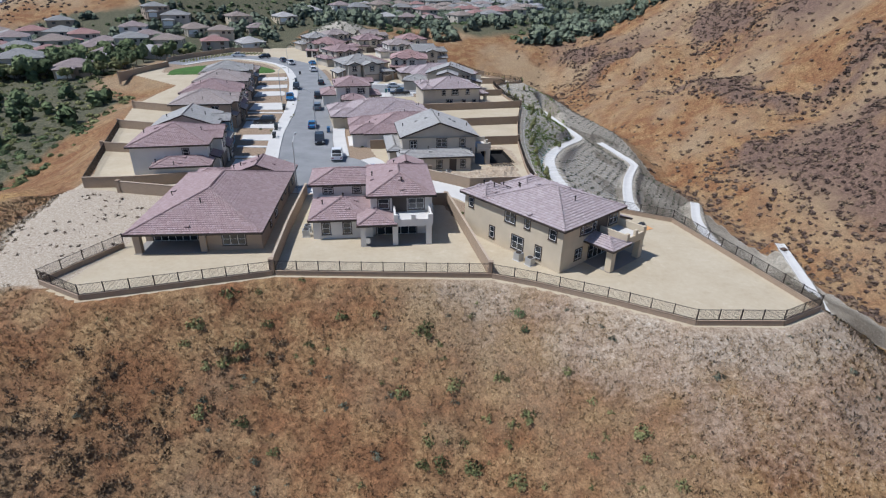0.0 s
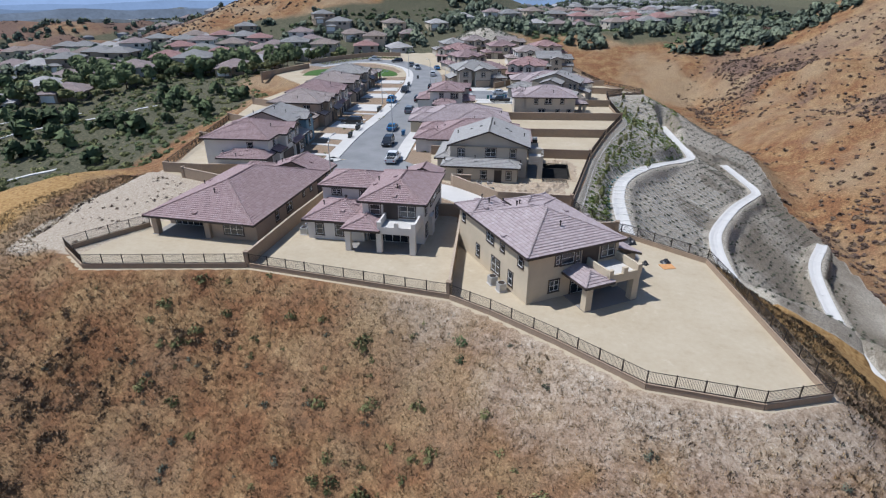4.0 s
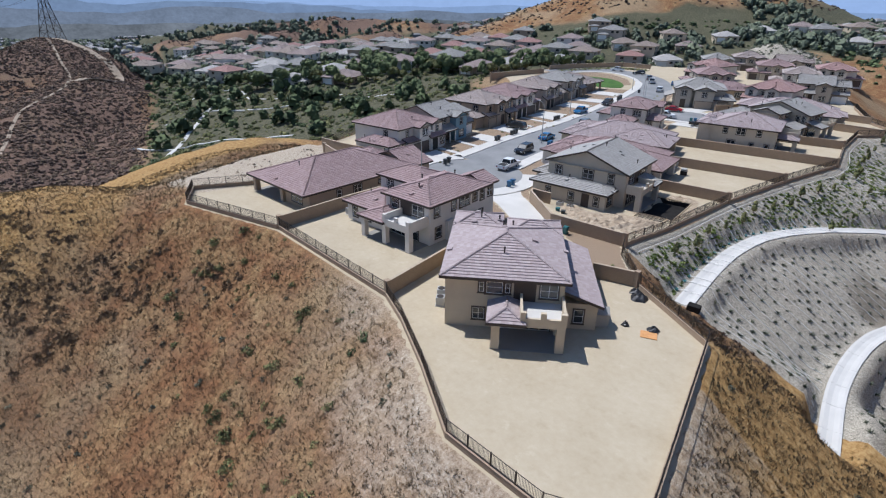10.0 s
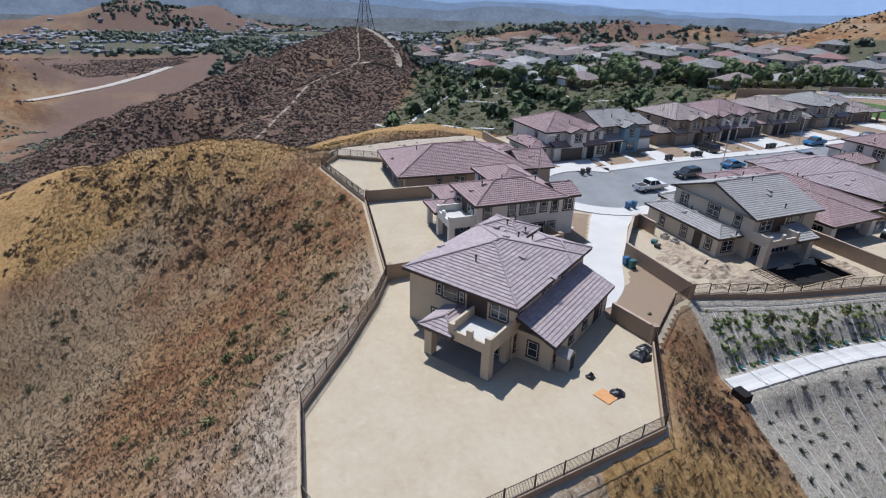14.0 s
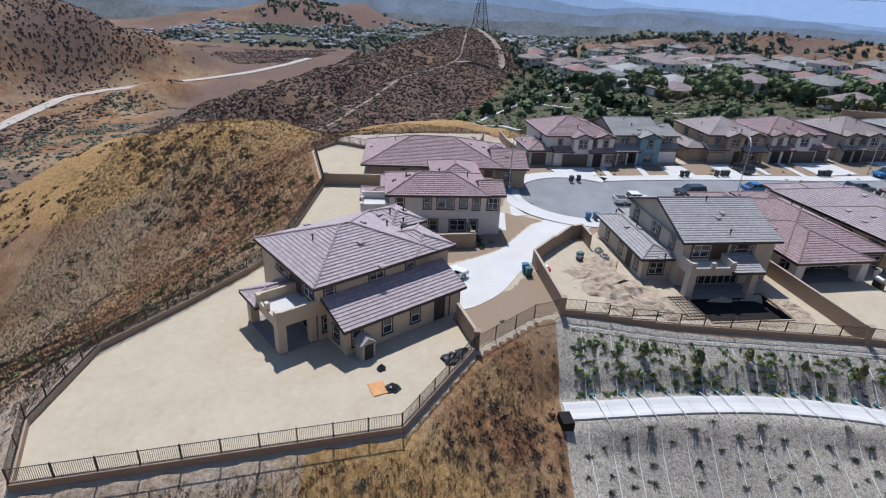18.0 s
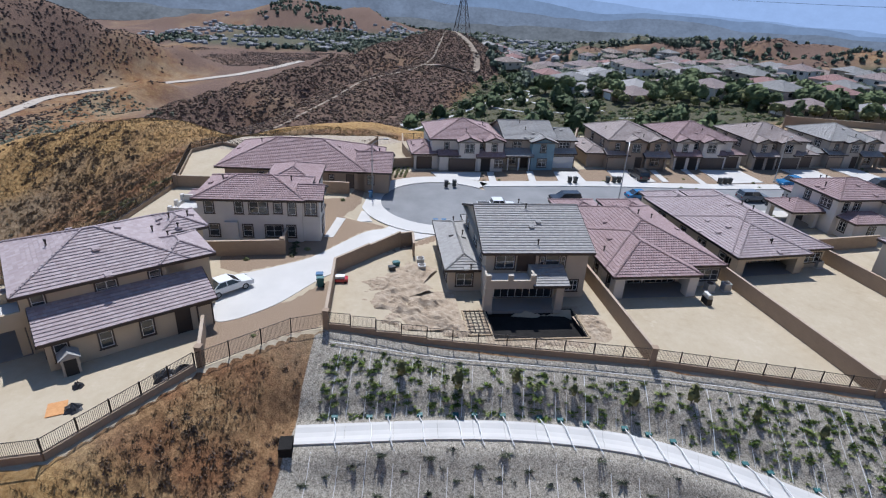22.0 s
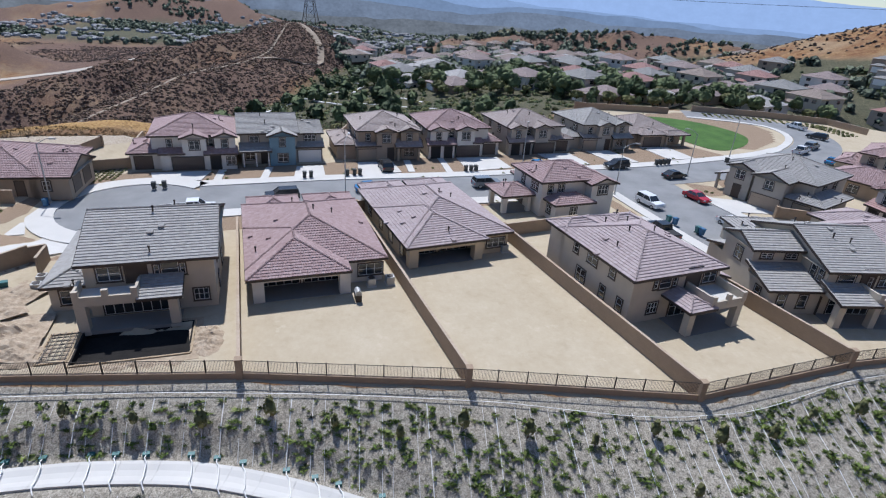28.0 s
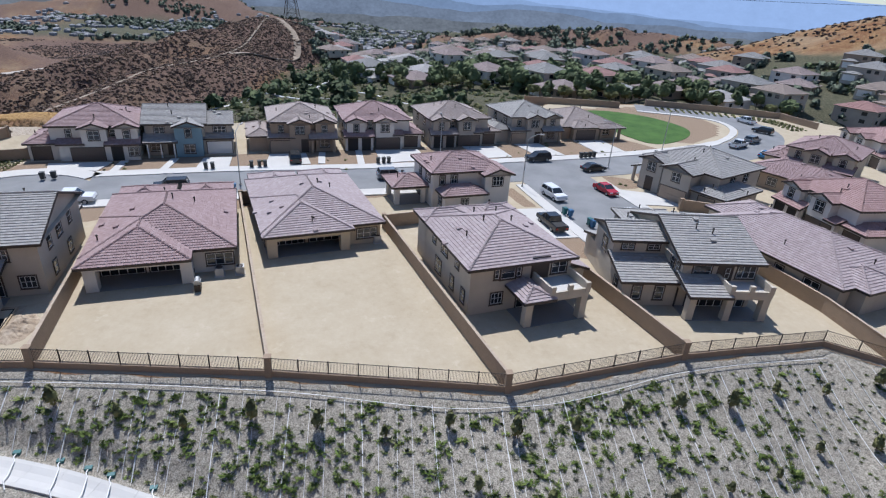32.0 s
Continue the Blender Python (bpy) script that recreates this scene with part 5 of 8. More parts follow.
build_house("house_row_low", "single-storey tan house with brown tile roof", (-62.8, 180.0), 103, -0.9, "st_tan", "tile_brown",
            [(0, 1.5, 14.5, 16, 0, 2.9, "hip"), (2.0, 0, 8.5, 5, 0, 2.9, "hip"), (8.5, -0.6, 14.5, 2, None, 2.8, "hip")], [(0, "s", 11.5, 0.8, 1.8, 1.4, 2), (0, "e", 5, 0.8, 1.4, 1.3, 2)], [(1, "s", 3.2, 4.8, 2.2, "garage", 4, "garage_door")],
            [(9, -0.2, -0.3, 2.6, 0.5, "st_tan"), (14, -0.2, -0.3, 2.6, 0.5, "st_tan")])

for name, at, ang, wall, roof, style in (
        ("house_north_red", (-21.0, 199.8), 3, "st_white", "tile_red", "mirror"), ("house_north_tan", (-44.0, 215.8), 38, "st_beige", "tile_rose", "wood"),
        ("house_north_rose", (-61.0, 244.8), -12, "st_white", "tile_red", "mirror"), ("house_north_grey", (-13.0, 222.0), 20, "st_greige", "tile_grey", "blue"),
        ("house_north_cream", (-27.0, 243.0), 20, "st_white", "tile_brown", "wood"), ("house_north_low", (-41.0, 262.0), 25, "st_beige", "tile_rose", "arches"),
        ("house_north_taupe", (-66.0, 266.0), 30, "st_greige", "tile_grey", "wood"), ("house_north_far", (-22.0, 268.0), 20, "st_white", "tile_red", "mirror"),
        ("house_north_brown", (-42.0, 286.0), 25, "st_beige", "tile_brown", "blue"), ("house_north_beige", (-60.0, 286.0), 28, "st_greige", "tile_brown", "arches")):
    row_house(name, "two-storey stucco house with concrete tile roof", at, ang, wall, roof, style)
build_house("house_north_bungalow", "long single-storey tan house with rose tile roof", (-37.2, 205.4), 26, -0.9, "st_tan", "tile_rose",
            [(0, 0, 15.5, 9.5, 0, 2.9, "hip"), (9, -1.2, 15.5, 3, 0, 2.9, "hip")], [(0, "s", 2.2, 0.8, 1.6, 1.3, 2), (0, "s", 5.4, 0.8, 1.6, 1.3, 2), (1, "s", 3.2, 0.8, 2.0, 1.4, 3), (0, "e", 4.5, 0.8, 1.2, 1.3, 2)])


# ---- walls and fences ----
def block_line(pts, h0, h1, name="block_wall", w=0.22, step_len=5.0):
    """A garden wall of concrete blocks with a cap, in level steps along a line on the lots."""
    wall = thing(name, "tan concrete block garden wall with cap", "wall", "garden walls")
    for (ax, ay), (bx, by) in zip(pts, pts[1:]):
        L_ = math.hypot(bx - ax, by - ay)
        n = max(1, round(L_ / step_len))
        ang = math.degrees(math.atan2(by - ay, bx - ax))
        for k in range(n):
            x, y = ax + (bx - ax) * k / n, ay + (by - ay) * k / n
            mx, my = ax + (bx - ax) * (k + 0.5) / n, ay + (by - ay) * (k + 0.5) / n
            z = float(plateau_z(mx, np.array(my)))
            s = L_ / n
            h = h0 + (h1 - h0) * (k + 0.5) / n
            mb, cp = MB(), MB()
            mb.box(0, -w / 2, -1.2, s, w / 2, h)
            cp.box(0, -w / 2 - 0.03, h, s, w / 2 + 0.03, h + 0.06)
            sec = part("wall_section", mb, M["wall"], wall, m=pose(x, y, z, 0, 0, ang))
            part("cap", cp, M["cap"], sec)
    mb = MB()
    x, y = pts[0]
    z = float(plateau_z(x, np.array(y)))
    mb.box(-0.25, -0.25, -2.0, 0.25, 0.25, h0 + 0.12)
    mb.box(-0.29, -0.29, h0 + 0.12, 0.29, 0.29, h0 + 0.2)
    part("pier", mb, M["wall"], wall, m=pose(x, y, z))


for line in ([(-20.0, 50.9), (-21.2, 63), (-22.0, 76)], [(4.0, 51.1), (1.2, 64), (-0.8, 73.2)], [(13.3, 81.3), (2.8, 79.7), (-5.8, 85.6), (-6.6, 87.0), (-3.4, 87.5)], [(14.0, 110.3), (2.0, 108.0), (-16, 104.5)],
             [(16.0, 128.5), (-3, 123.8), (-21.7, 119.2)], [(18.9, 147.3), (2, 142.8), (-14.0, 138.6)], [(15.4, 164.4), (0, 160.4), (-6, 158.8)], [(18.0, 184.6), (8, 184.6), (-8, 182.0)],
             [(19.9, 72.9), (15.4, 71.2)], [(-36.5, 73.4), (-40.6, 83.6)], [(-40.6, 83.6), (-50.5, 80.5), (-58.0, 79.5)], [(-50.0, 75.5), (-39, 73.5)], [(12.0, 200), (2, 200), (-8, 199)], [(-14.0, 138.6), (-17.5, 150)],
             [(-21.5, 184.5), (-15.5, 198.5)], [(-22.0, 119.2), (-23.5, 124.5)], [(2.0, 76.6), (1.2, 78.0), (-1.0, 72.8), (-8.5, 71.6)][2:], [(-108, 183), (-106.5, 196), (-104.5, 211)], [(-110, 222), (-105, 240), (-97, 258), (-84, 260)], [(-66.5, 100), (-54, 98.5)], [(-73, 118), (-60, 115)], [(-80, 138), (-66, 134)]):
    block_line(line, 1.75, 1.75)

PANELS = {}


def fence_line(pts, group, foot=0.55, top=1.75, iron_only=False):
    """A low block footing wall with dark iron picket panels between posts."""
    fence = thing("view_fence", "dark iron picket fence on a low tan block wall", "fence", group)
    for (ax, ay), (bx, by) in zip(pts, pts[1:]):
        L_ = math.hypot(bx - ax, by - ay)
        n = max(1, round(L_ / 2.4))
        s = L_ / n
        ang = math.degrees(math.atan2(by - ay, bx - ax))
        key = (round(s, 2), foot, iron_only)
        if key not in PANELS:
            mb, wl, po = MB(), MB(), MB()
            for z in (foot + 0.08, top - 0.05):
                mb.box(0, -0.02, z, s, 0.02, z + 0.04)
            for k in range(int(s / 0.115)):
                x = 0.06 + k * 0.115
                mb.box(x, -0.01, foot + 0.1, x + 0.02, 0.01, top)
            wl.box(0, -0.12, -1.3, s, 0.12, foot)
            wl.box(0, -0.15, foot, s, 0.15, foot + 0.05)
            po.box(-0.04, -0.04, foot, 0.04, 0.04, top + 0.06)
            PANELS[key] = mb.mesh("panel", M["iron"]), wl.mesh("footing_wall", M["wall"]), po.mesh("fence_post", M["iron"])
        pm, wm, om = PANELS[key]
        for k in range(n):
            x, y = ax + (bx - ax) * k / n, ay + (by - ay) * k / n
            z = float(plateau_z(ax, np.array(ay + (by - ay) * (k + 0.5) / n)))
            m = pose(x, y, z, 0, 0, ang)
            tagged(part("panel", pm, None, fence, m=m), kind="stuff")
            if not iron_only:
                part("footing_wall", wm, None, fence, m=m)
            part("fence_post", om, None, fence, m=m)


EDGE = "fences along the slope"
fence_line([(-39.6, 57), (-43.6, 47.8), (-37.6, 44.8), (-20, 50.6)], EDGE)
fence_line([(-19.6, 50.7), (4, 50.9)], EDGE)
fence_line([(4.2, 50.8), (8.8, 49.2), (15.6, 46.1), (23.1, 42.2), (31.6, 42.4), (36.8, 45.2), (30.2, 67.6), (20.5, 72.7)], EDGE)
fence_line([(20.5, 72.7), (14.6, 78.5), (13.3, 81.2)], EDGE, 0.05, 1.6, True)
fence_line([(13.3, 81.2), (13.5, 95), (14.0, 110.3)], EDGE)
fence_line([(14.0, 110.3), (16.0, 128.5)], EDGE)
fence_line([(16.0, 128.5), (18.9, 147.3)], EDGE)
fence_line([(18.9, 147.3), (15.4, 164.4)], EDGE)
fence_line([(15.4, 164.4), (14.0, 179.6)], EDGE)
fence_line([(14.0, 179.6), (17.5, 184), (24, 187.5), (12, 200), (3, 222)], EDGE)
fence_line([(-58, 79.5), (-66, 100), (-73, 118)], EDGE, 0.05, 1.7, True)

# ---- concrete ditches on the slopes ----
for k, line in enumerate(DITCHES):
    pts = smooth_line([(p[0], p[1]) for p in line], 6)
    zs = [z for z in np.interp(np.linspace(0, len(line) - 1, len(pts)), range(len(line)), [p[2] for p in line])]
    mb = MB()
    w = 2.1
    prof = [(-w / 2, 0.12), (-w / 2 + 0.3, 0.12), (-0.25, 0.02), (0.25, 0.02), (w / 2 - 0.3, 0.12), (w / 2, 0.12), (w / 2, -0.6), (-w / 2, -0.6)]
    rings = []
    for i, p in enumerate(pts):
        a, b = pts[max(i - 1, 0)], pts[min(i + 1, len(pts) - 1)]
        t = (b - a).normalized()
        nrm = Vector((-t.y, t.x))
        rings.append([(p.x + nrm.x * u, p.y + nrm.y * u, zs[i] + v) for u, v in prof])
    ditch = thing("terrace_ditch", "white concrete drainage ditch along the slope terrace", "ditch", "terrace ditches")
    for i in range(0, len(rings) - 1, 2):
        mb = MB()
        j2 = min(i + 2, len(rings) - 1)
        run = rings[i:j2 + 1]
        gap = 0.012
        run = [[tuple(np.array(p) * (1 - gap) + np.array(q) * gap) for p, q in zip(run[0], run[1])]] + run[1:]
        for r0, r1 in zip(run, run[1:]):
            for j in range(len(prof)):
                k2 = (j + 1) % len(prof)
                mb.face([r0[j], r1[j], r1[k2], r0[k2]][::-1])
        mb.face(run[0]), mb.face(run[-1][::-1])
        part("ditch_section", mb, M["ditch"], ditch)

# ---- scattered plants ----
def leaf_material(name, stops, rough=0.8):
    m = Nodes(name, rough, 0, 0.2)
    a = m.n("Attribute")
    a.attribute_name = "tint"
    isl = m.n("NewGeometry").outputs["Random Per Island"]
    f = m.math("ADD", m.math("MULTIPLY", a.outputs["Fac"], 0.65), m.math("MULTIPLY", isl, 0.35))
    soft = m.n("Attribute")
    soft.attribute_name = "soft"
    turn = m.n("VectorTransform")
    turn.vector_type, turn.convert_from, turn.convert_to = "NORMAL", "OBJECT", "WORLD"
    m.link(soft.outputs["Vector"], turn.inputs[0])
    m.link(turn.outputs[0], m.b.inputs["Normal"])
    return m.base(m.ramp(f, stops))


M["lf_bush"] = leaf_material("olive_leaves", [(0.1, (0.08, 0.086, 0.034)), (0.5, (0.155, 0.16, 0.06)), (0.9, (0.27, 0.26, 0.11))])
M["lf_sage"] = leaf_material("sage_leaves", [(0.1, (0.085, 0.093, 0.062)), (0.5, (0.15, 0.158, 0.108)), (0.9, (0.24, 0.24, 0.165))])
M["lf_green"] = leaf_material("groundcover_leaves", [(0.1, (0.085, 0.122, 0.024)), (0.5, (0.145, 0.20, 0.044)), (0.9, (0.25, 0.29, 0.085))])
M["lf_dark"] = leaf_material("dark_leaves", [(0.1, (0.05, 0.068, 0.03)), (0.5, (0.097, 0.128, 0.053)), (0.9, (0.16, 0.195, 0.083))])
M["lf_brush"] = leaf_material("dead_brush", [(0.1, (0.085, 0.055, 0.042)), (0.5, (0.135, 0.09, 0.066)), (0.9, (0.23, 0.16, 0.10))])
M["lf_straw"] = leaf_material("dry_straw", [(0.1, (0.22, 0.12, 0.045)), (0.5, (0.41, 0.27, 0.12)), (0.9, (0.57, 0.44, 0.26))])
M["lf_dry"] = leaf_material("dry_twigs", [(0.1, (0.115, 0.075, 0.046)), (0.5, (0.19, 0.125, 0.072)), (0.9, (0.31, 0.21, 0.115))])
M["lf_hill"] = leaf_material("hill_brush_twigs", [(0.1, (0.055, 0.04, 0.036)), (0.5, (0.088, 0.063, 0.052)), (0.9, (0.15, 0.108, 0.08))])
# Far leaves muted and greyed: distance haze put into their base colour.
M["lf_far"] = leaf_material("hazed_far_leaves", [(0.1, (0.09, 0.11, 0.078)), (0.5, (0.14, 0.165, 0.11)), (0.9, (0.21, 0.235, 0.15))])
M["lf_tuft"] = leaf_material("tuft_leaves", [(0.1, (0.09, 0.11, 0.034)), (0.5, (0.155, 0.18, 0.06)), (0.9, (0.25, 0.265, 0.105))])
M["lf_shrub"] = leaf_material("planted_shrub_leaves", [(0.1, (0.05, 0.055, 0.035)), (0.5, (0.088, 0.096, 0.06)), (0.9, (0.15, 0.155, 0.10))])
M["bark"] = mottled("tree_bark", (0.06, 0.045, 0.03), (0.14, 0.10, 0.07), 3, 20)


def leaf_soup(n, radius, flat, size, seed, hollow=0.45):
    """Small leaf triangles through an uneven rounded crown, as an array of triangles."""
    r = np.random.RandomState(seed)
    d = r.normal(size=(n, 3))
    d /= np.linalg.norm(d, axis=1)[:, None]
    d[:, 2] = np.abs(d[:, 2]) * 1.0 - 0.15
    lump = 0.75 + 0.35 * np.sin(d[:, 0] * 5 + seed) * np.cos(d[:, 1] * 4 + 2 * seed)
    c = d * (radius * lump * (hollow + (1 - hollow) * r.rand(n) ** 0.5))[:, None] * [1, 1, flat]
    a, b = r.normal(size=(n, 3)), r.normal(size=(n, 3))
    a /= np.linalg.norm(a, axis=1)[:, None]
    b /= np.linalg.norm(b, axis=1)[:, None]
    s = size * (0.6 + 0.8 * r.rand(n))[:, None]
    return np.stack([c + a * s, c + b * s, c - (a + b) * 0.6 * s], 1)


def clump_soup(seed, segs=8, rings=3, flat=0.8, ragged=0.22, under=0.0):
    """A dense rounded shrub of overlapping leafy facets, uneven and ragged, as triangles."""
    r = np.random.RandomState(seed)
    P = np.zeros((rings + 1, segs, 3))
    for i in range(rings + 1):
        a = (math.pi / 2) * i / rings * (1 + under) - under * math.pi / 2
        for j in range(segs):
            b = 2 * math.pi * (j + 0.5 * (i % 2)) / segs
            k = 0.82 + 0.36 * r.rand()
            P[i, j] = (math.cos(a) * math.cos(b) * k, math.cos(a) * math.sin(b) * k, math.sin(a) * k * flat)
    tri = []
    for i in range(rings):
        for j in range(segs):
            a, b, c, d = P[i, j], P[i, (j + 1) % segs], P[i + 1, j], P[i + 1, (j + 1) % segs]
            tri.append((a, b, d))
            if i < rings - 1:
                tri.append((a, d, c))
    T = np.array(tri)
    mid = T.mean(1, keepdims=True)
    out = (T - mid) * 1.3 + mid + r.normal(size=T.shape) * ragged * [1, 1, flat * 0.8]
    return out


def tuft_soup(n, height_, spread, seed, width=0.04):
    r = np.random.RandomState(seed)
    ang = r.rand(n) * 6.283
    h = height_ * (0.5 + 0.7 * r.rand(n))
    lean = spread * (0.3 + r.rand(n))
    base = np.stack([np.cos(ang) * 0.08, np.sin(ang) * 0.08, np.full(n, -0.05)], 1)
    tip = np.stack([np.cos(ang) * lean, np.sin(ang) * lean, h], 1)
    side = np.stack([-np.sin(ang), np.cos(ang), np.zeros(n)], 1) * width
    return np.stack([base - side, base + side, tip], 1)


def rounded(soup, up=0.7):
    """Leaf triangles wound outwards, with the soft normals of a rounded crown."""
    mid = soup.mean(1)
    c = np.array([mid[:, 0].mean(), mid[:, 1].mean(), soup[..., 2].min() * 0.7 + soup[..., 2].max() * 0.3])
    out = mid - c
    out /= np.linalg.norm(out, axis=1)[:, None] + 1e-6
    flat = np.cross(soup[:, 1] - soup[:, 0], soup[:, 2] - soup[:, 0])
    flip = (flat * (out + [0, 0, up])).sum(1) < 0
    soup = np.where(flip[:, None, None], soup[:, ::-1], soup)
    flat = np.where(flip[:, None], -flat, flat)
    flat /= np.linalg.norm(flat, axis=1)[:, None] + 1e-9
    nrm = out + [0, 0, up] + 0.55 * flat
    return soup, nrm / np.linalg.norm(nrm, axis=1)[:, None]


def scatter(name, label, category, soups, xy, size, mat, seed=3, sink=0.0, up=0.7, kind="stuff", group=""):
    """One mesh of many plants of a few shapes, standing on the ground."""
    r = np.random.RandomState(seed)
    xy = np.asarray(xy, float)
    if len(xy) == 0:
        return None
    z = level(xy[:, 0], xy[:, 1]) - sink
    size = np.broadcast_to(size, len(xy))
    kinds = r.randint(len(soups), size=len(xy))
    V, Tn, Nn = [], [], []
    for k, soup in enumerate(soups):
        soup, nrm = rounded(soup, up)
        m = np.where(kinds == k)[0]
        if not len(m):
            continue
        a = r.rand(len(m)) * 6.283
        c, s = np.cos(a)[:, None, None], np.sin(a)[:, None, None]
        P = soup[None]
        x, y, zz = P[..., 0] * c - P[..., 1] * s, P[..., 0] * s + P[..., 1] * c, P[..., 2] + 0 * c
        sc = size[m][:, None, None]
        out = np.stack([x * sc + xy[m, 0][:, None, None], y * sc + xy[m, 1][:, None, None], zz * sc + z[m][:, None, None]], -1)
        V.append(out.reshape(-1, 3))
        c, s = c[:, :, 0], s[:, :, 0]
        turned = np.stack([nrm[None, :, 0] * c - nrm[None, :, 1] * s, nrm[None, :, 0] * s + nrm[None, :, 1] * c, nrm[None, :, 2] + 0 * c], -1)
        Nn.append(np.repeat(turned.reshape(-1, 3), 3, 0))
        Tn.append(np.repeat(r.rand(len(m)), soup.shape[0] * 3))
    V, Tn = np.concatenate(V).astype(np.float32), np.concatenate(Tn).astype(np.float32)
    n = len(V)
    me = bpy.data.meshes.new(name)
    me.vertices.add(n), me.loops.add(n), me.polygons.add(n // 3)
    me.vertices.foreach_set("co", V.ravel())
    me.loops.foreach_set("vertex_index", np.arange(n, dtype=np.int32))
    me.polygons.foreach_set("loop_start", np.arange(0, n, 3, dtype=np.int32))
    me.attributes.new("tint", "FLOAT", "POINT").data.foreach_set("value", Tn)
    me.attributes.new("soft", "FLOAT_VECTOR", "POINT").data.foreach_set("vector", np.concatenate(Nn).astype(np.float32).ravel())
    me.materials.append(mat)
    me.update(calc_edges=True)
    return tagged(new(name, me), label, category, group, kind)


def pick(n, x0, x1, y0, y1, keep, seed):
    r = np.random.RandomState(seed)
    x, y = x0 + (x1 - x0) * r.rand(n), y0 + (y1 - y0) * r.rand(n)
    m = keep(x, y)
    return np.stack([x[m], y[m]], 1)


def plat(x, y):
    return poly_dist(PLATEAU, x, y)


def toe_x(y):
    return np.interp(y, [-300, -100, 0, 60, 115, 171, 200, 260, 290, 330, 360, 400, 700], [190, 140, 114, 98, 81, 69, 62, 58, 54, 44, 50, 95, 220])


def off_ditch(x, y, gap):
    return ditch_dist(x, y)[0] > gap


SMALL = [clump_soup(20 + k, 8, 3, 0.85, 0.15) for k in range(4)]
MAT_ = [np.concatenate([leaf_soup(28, 1.0, 0.28, 0.32, 40 + k, 0.2), tuft_soup(10, 0.35, 1.1, 45 + k, 0.16)]) for k in range(4)]
FAR_BRUSH = [clump_soup(70 + k, 5, 2, 0.75, 0.18) for k in range(4)]
AIRY = [np.concatenate([leaf_soup(34, 1.0, 0.85, 0.22, 140 + k, 0.35), tuft_soup(8, 1.0, 0.8, 150 + k, 0.06)]) for k in range(4)]
LEAFY = [np.concatenate([leaf_soup(170, 1.0, 0.9, 0.13, 160 + k, 0.5), leaf_soup(70, 0.6, 0.8, 0.13, 170 + k, 0.5) + [0.65, 0.2, 0.0], leaf_soup(60, 0.5, 0.8, 0.12, 180 + k, 0.5) + [-0.45, 0.6, 0.0]]) for k in range(4)]
TUFT = [tuft_soup(7, 0.2, 0.22, 80 + k, 0.028) for k in range(5)]
dry = lambda x, y: (plat(x, y) > 1.2) & ~((y > 80) & (x > 5) & (x < toe_x(y) - 5))
rs = np.random.RandomState(11)

# dry grass on the slope under the fence and on the spur
p = pick(80000, -66, 48, -6, 78, lambda x, y: dry(x, y) & (plat(x, y) < 60), 1)
scatter("dry_grass", "dry golden grass tufts on the hillside", "grass", TUFT, p, 0.6 + 0.9 * rs.rand(len(p)), M["lf_straw"], 2)
p = pick(9000, -75, 60, 0, 85, lambda x, y: dry(x, y) & (fbm(x, y, 9, 3) > 0.22), 4)
scatter("low_dry_scrub", "low brown dry scrub on the hillside", "scrub", AIRY, p, 0.10 + 0.16 * rs.rand(len(p)) ** 2, M["lf_dry"], 5, 0.03)
p = pick(600, -34, 44, 2, 70, lambda x, y: dry(x, y) & (fbm(x + 40, y, 12, 2) > 0.1), 6)
scatter("sage_bushes", "grey-green sage bushes on the dry slope", "bush", LEAFY, p, 0.2 + 0.4 * rs.rand(len(p)) ** 2, M["lf_sage"], 7, 0.05)
p = pick(300, -40, 34, 2, 48, lambda x, y: dry(x, y) & (fbm(x + 40, y + 80, 14, 2) > 0.08), 8)
scatter("green_bushes", "olive green bushes on the dry slope", "bush", LEAFY, p, 0.34 + 0.75 * rs.rand(len(p)) ** 1.8, M["lf_bush"], 9, 0.1)
for k, (x, y, r_) in enumerate([(-19.7, 36.5, 1.25), (4.6, 40.2, 1.15), (3.2, 36.8, 0.95), (2.1, 33.3, 1.35), (10.8, 39.8, 1.0), (-16.1, 34.4, 1.1), (12.7, 37.0, 0.9), (6.6, 46.3, 1.3),
                                (7.2, 44.6, 1.0), (-21.0, 48.3, 0.75), (-16.5, 50.0, 0.7), (-21.2, 41.6, 0.8), (1.0, 35.3, 0.8), (5.5, 36.2, 0.9), (16.3, 31.9, 0.9), (-8.1, 31.9, 0.8)]):
    tall = k in (7, 8)
    scatter("hillside_bush", "dark leafy shrub just below the fence" if tall else "rounded olive green bush in the dry grass", "bush", LEAFY, [(x, y)], r_ * 0.72, M["lf_dark"] if tall else M["lf_bush"], 200 + k, 0.1, kind="", group="hillside bushes")
for k, (x, y, r_) in enumerate([(-6.1, 39.0, 0.8), (23.8, 37.5, 0.8), (-7.0, 34.1, 0.9), (-10.4, 38.2, 0.75), (0.2, 38.3, 0.6)]):
    scatter("sage_bush", "rounded grey-green sage bush in the dry grass", "bush", LEAFY, [(x, y)], r_ * 0.75, M["lf_sage"], 230 + k, 0.1, kind="", group="hillside bushes")
flank = lambda x, y: np.interp(y, [-60, -42, -28, -14, -2, 10, 22, 31, 40, 46], [-70, -67, -66, -67, -65, -63, -61, -56, -48, -43])
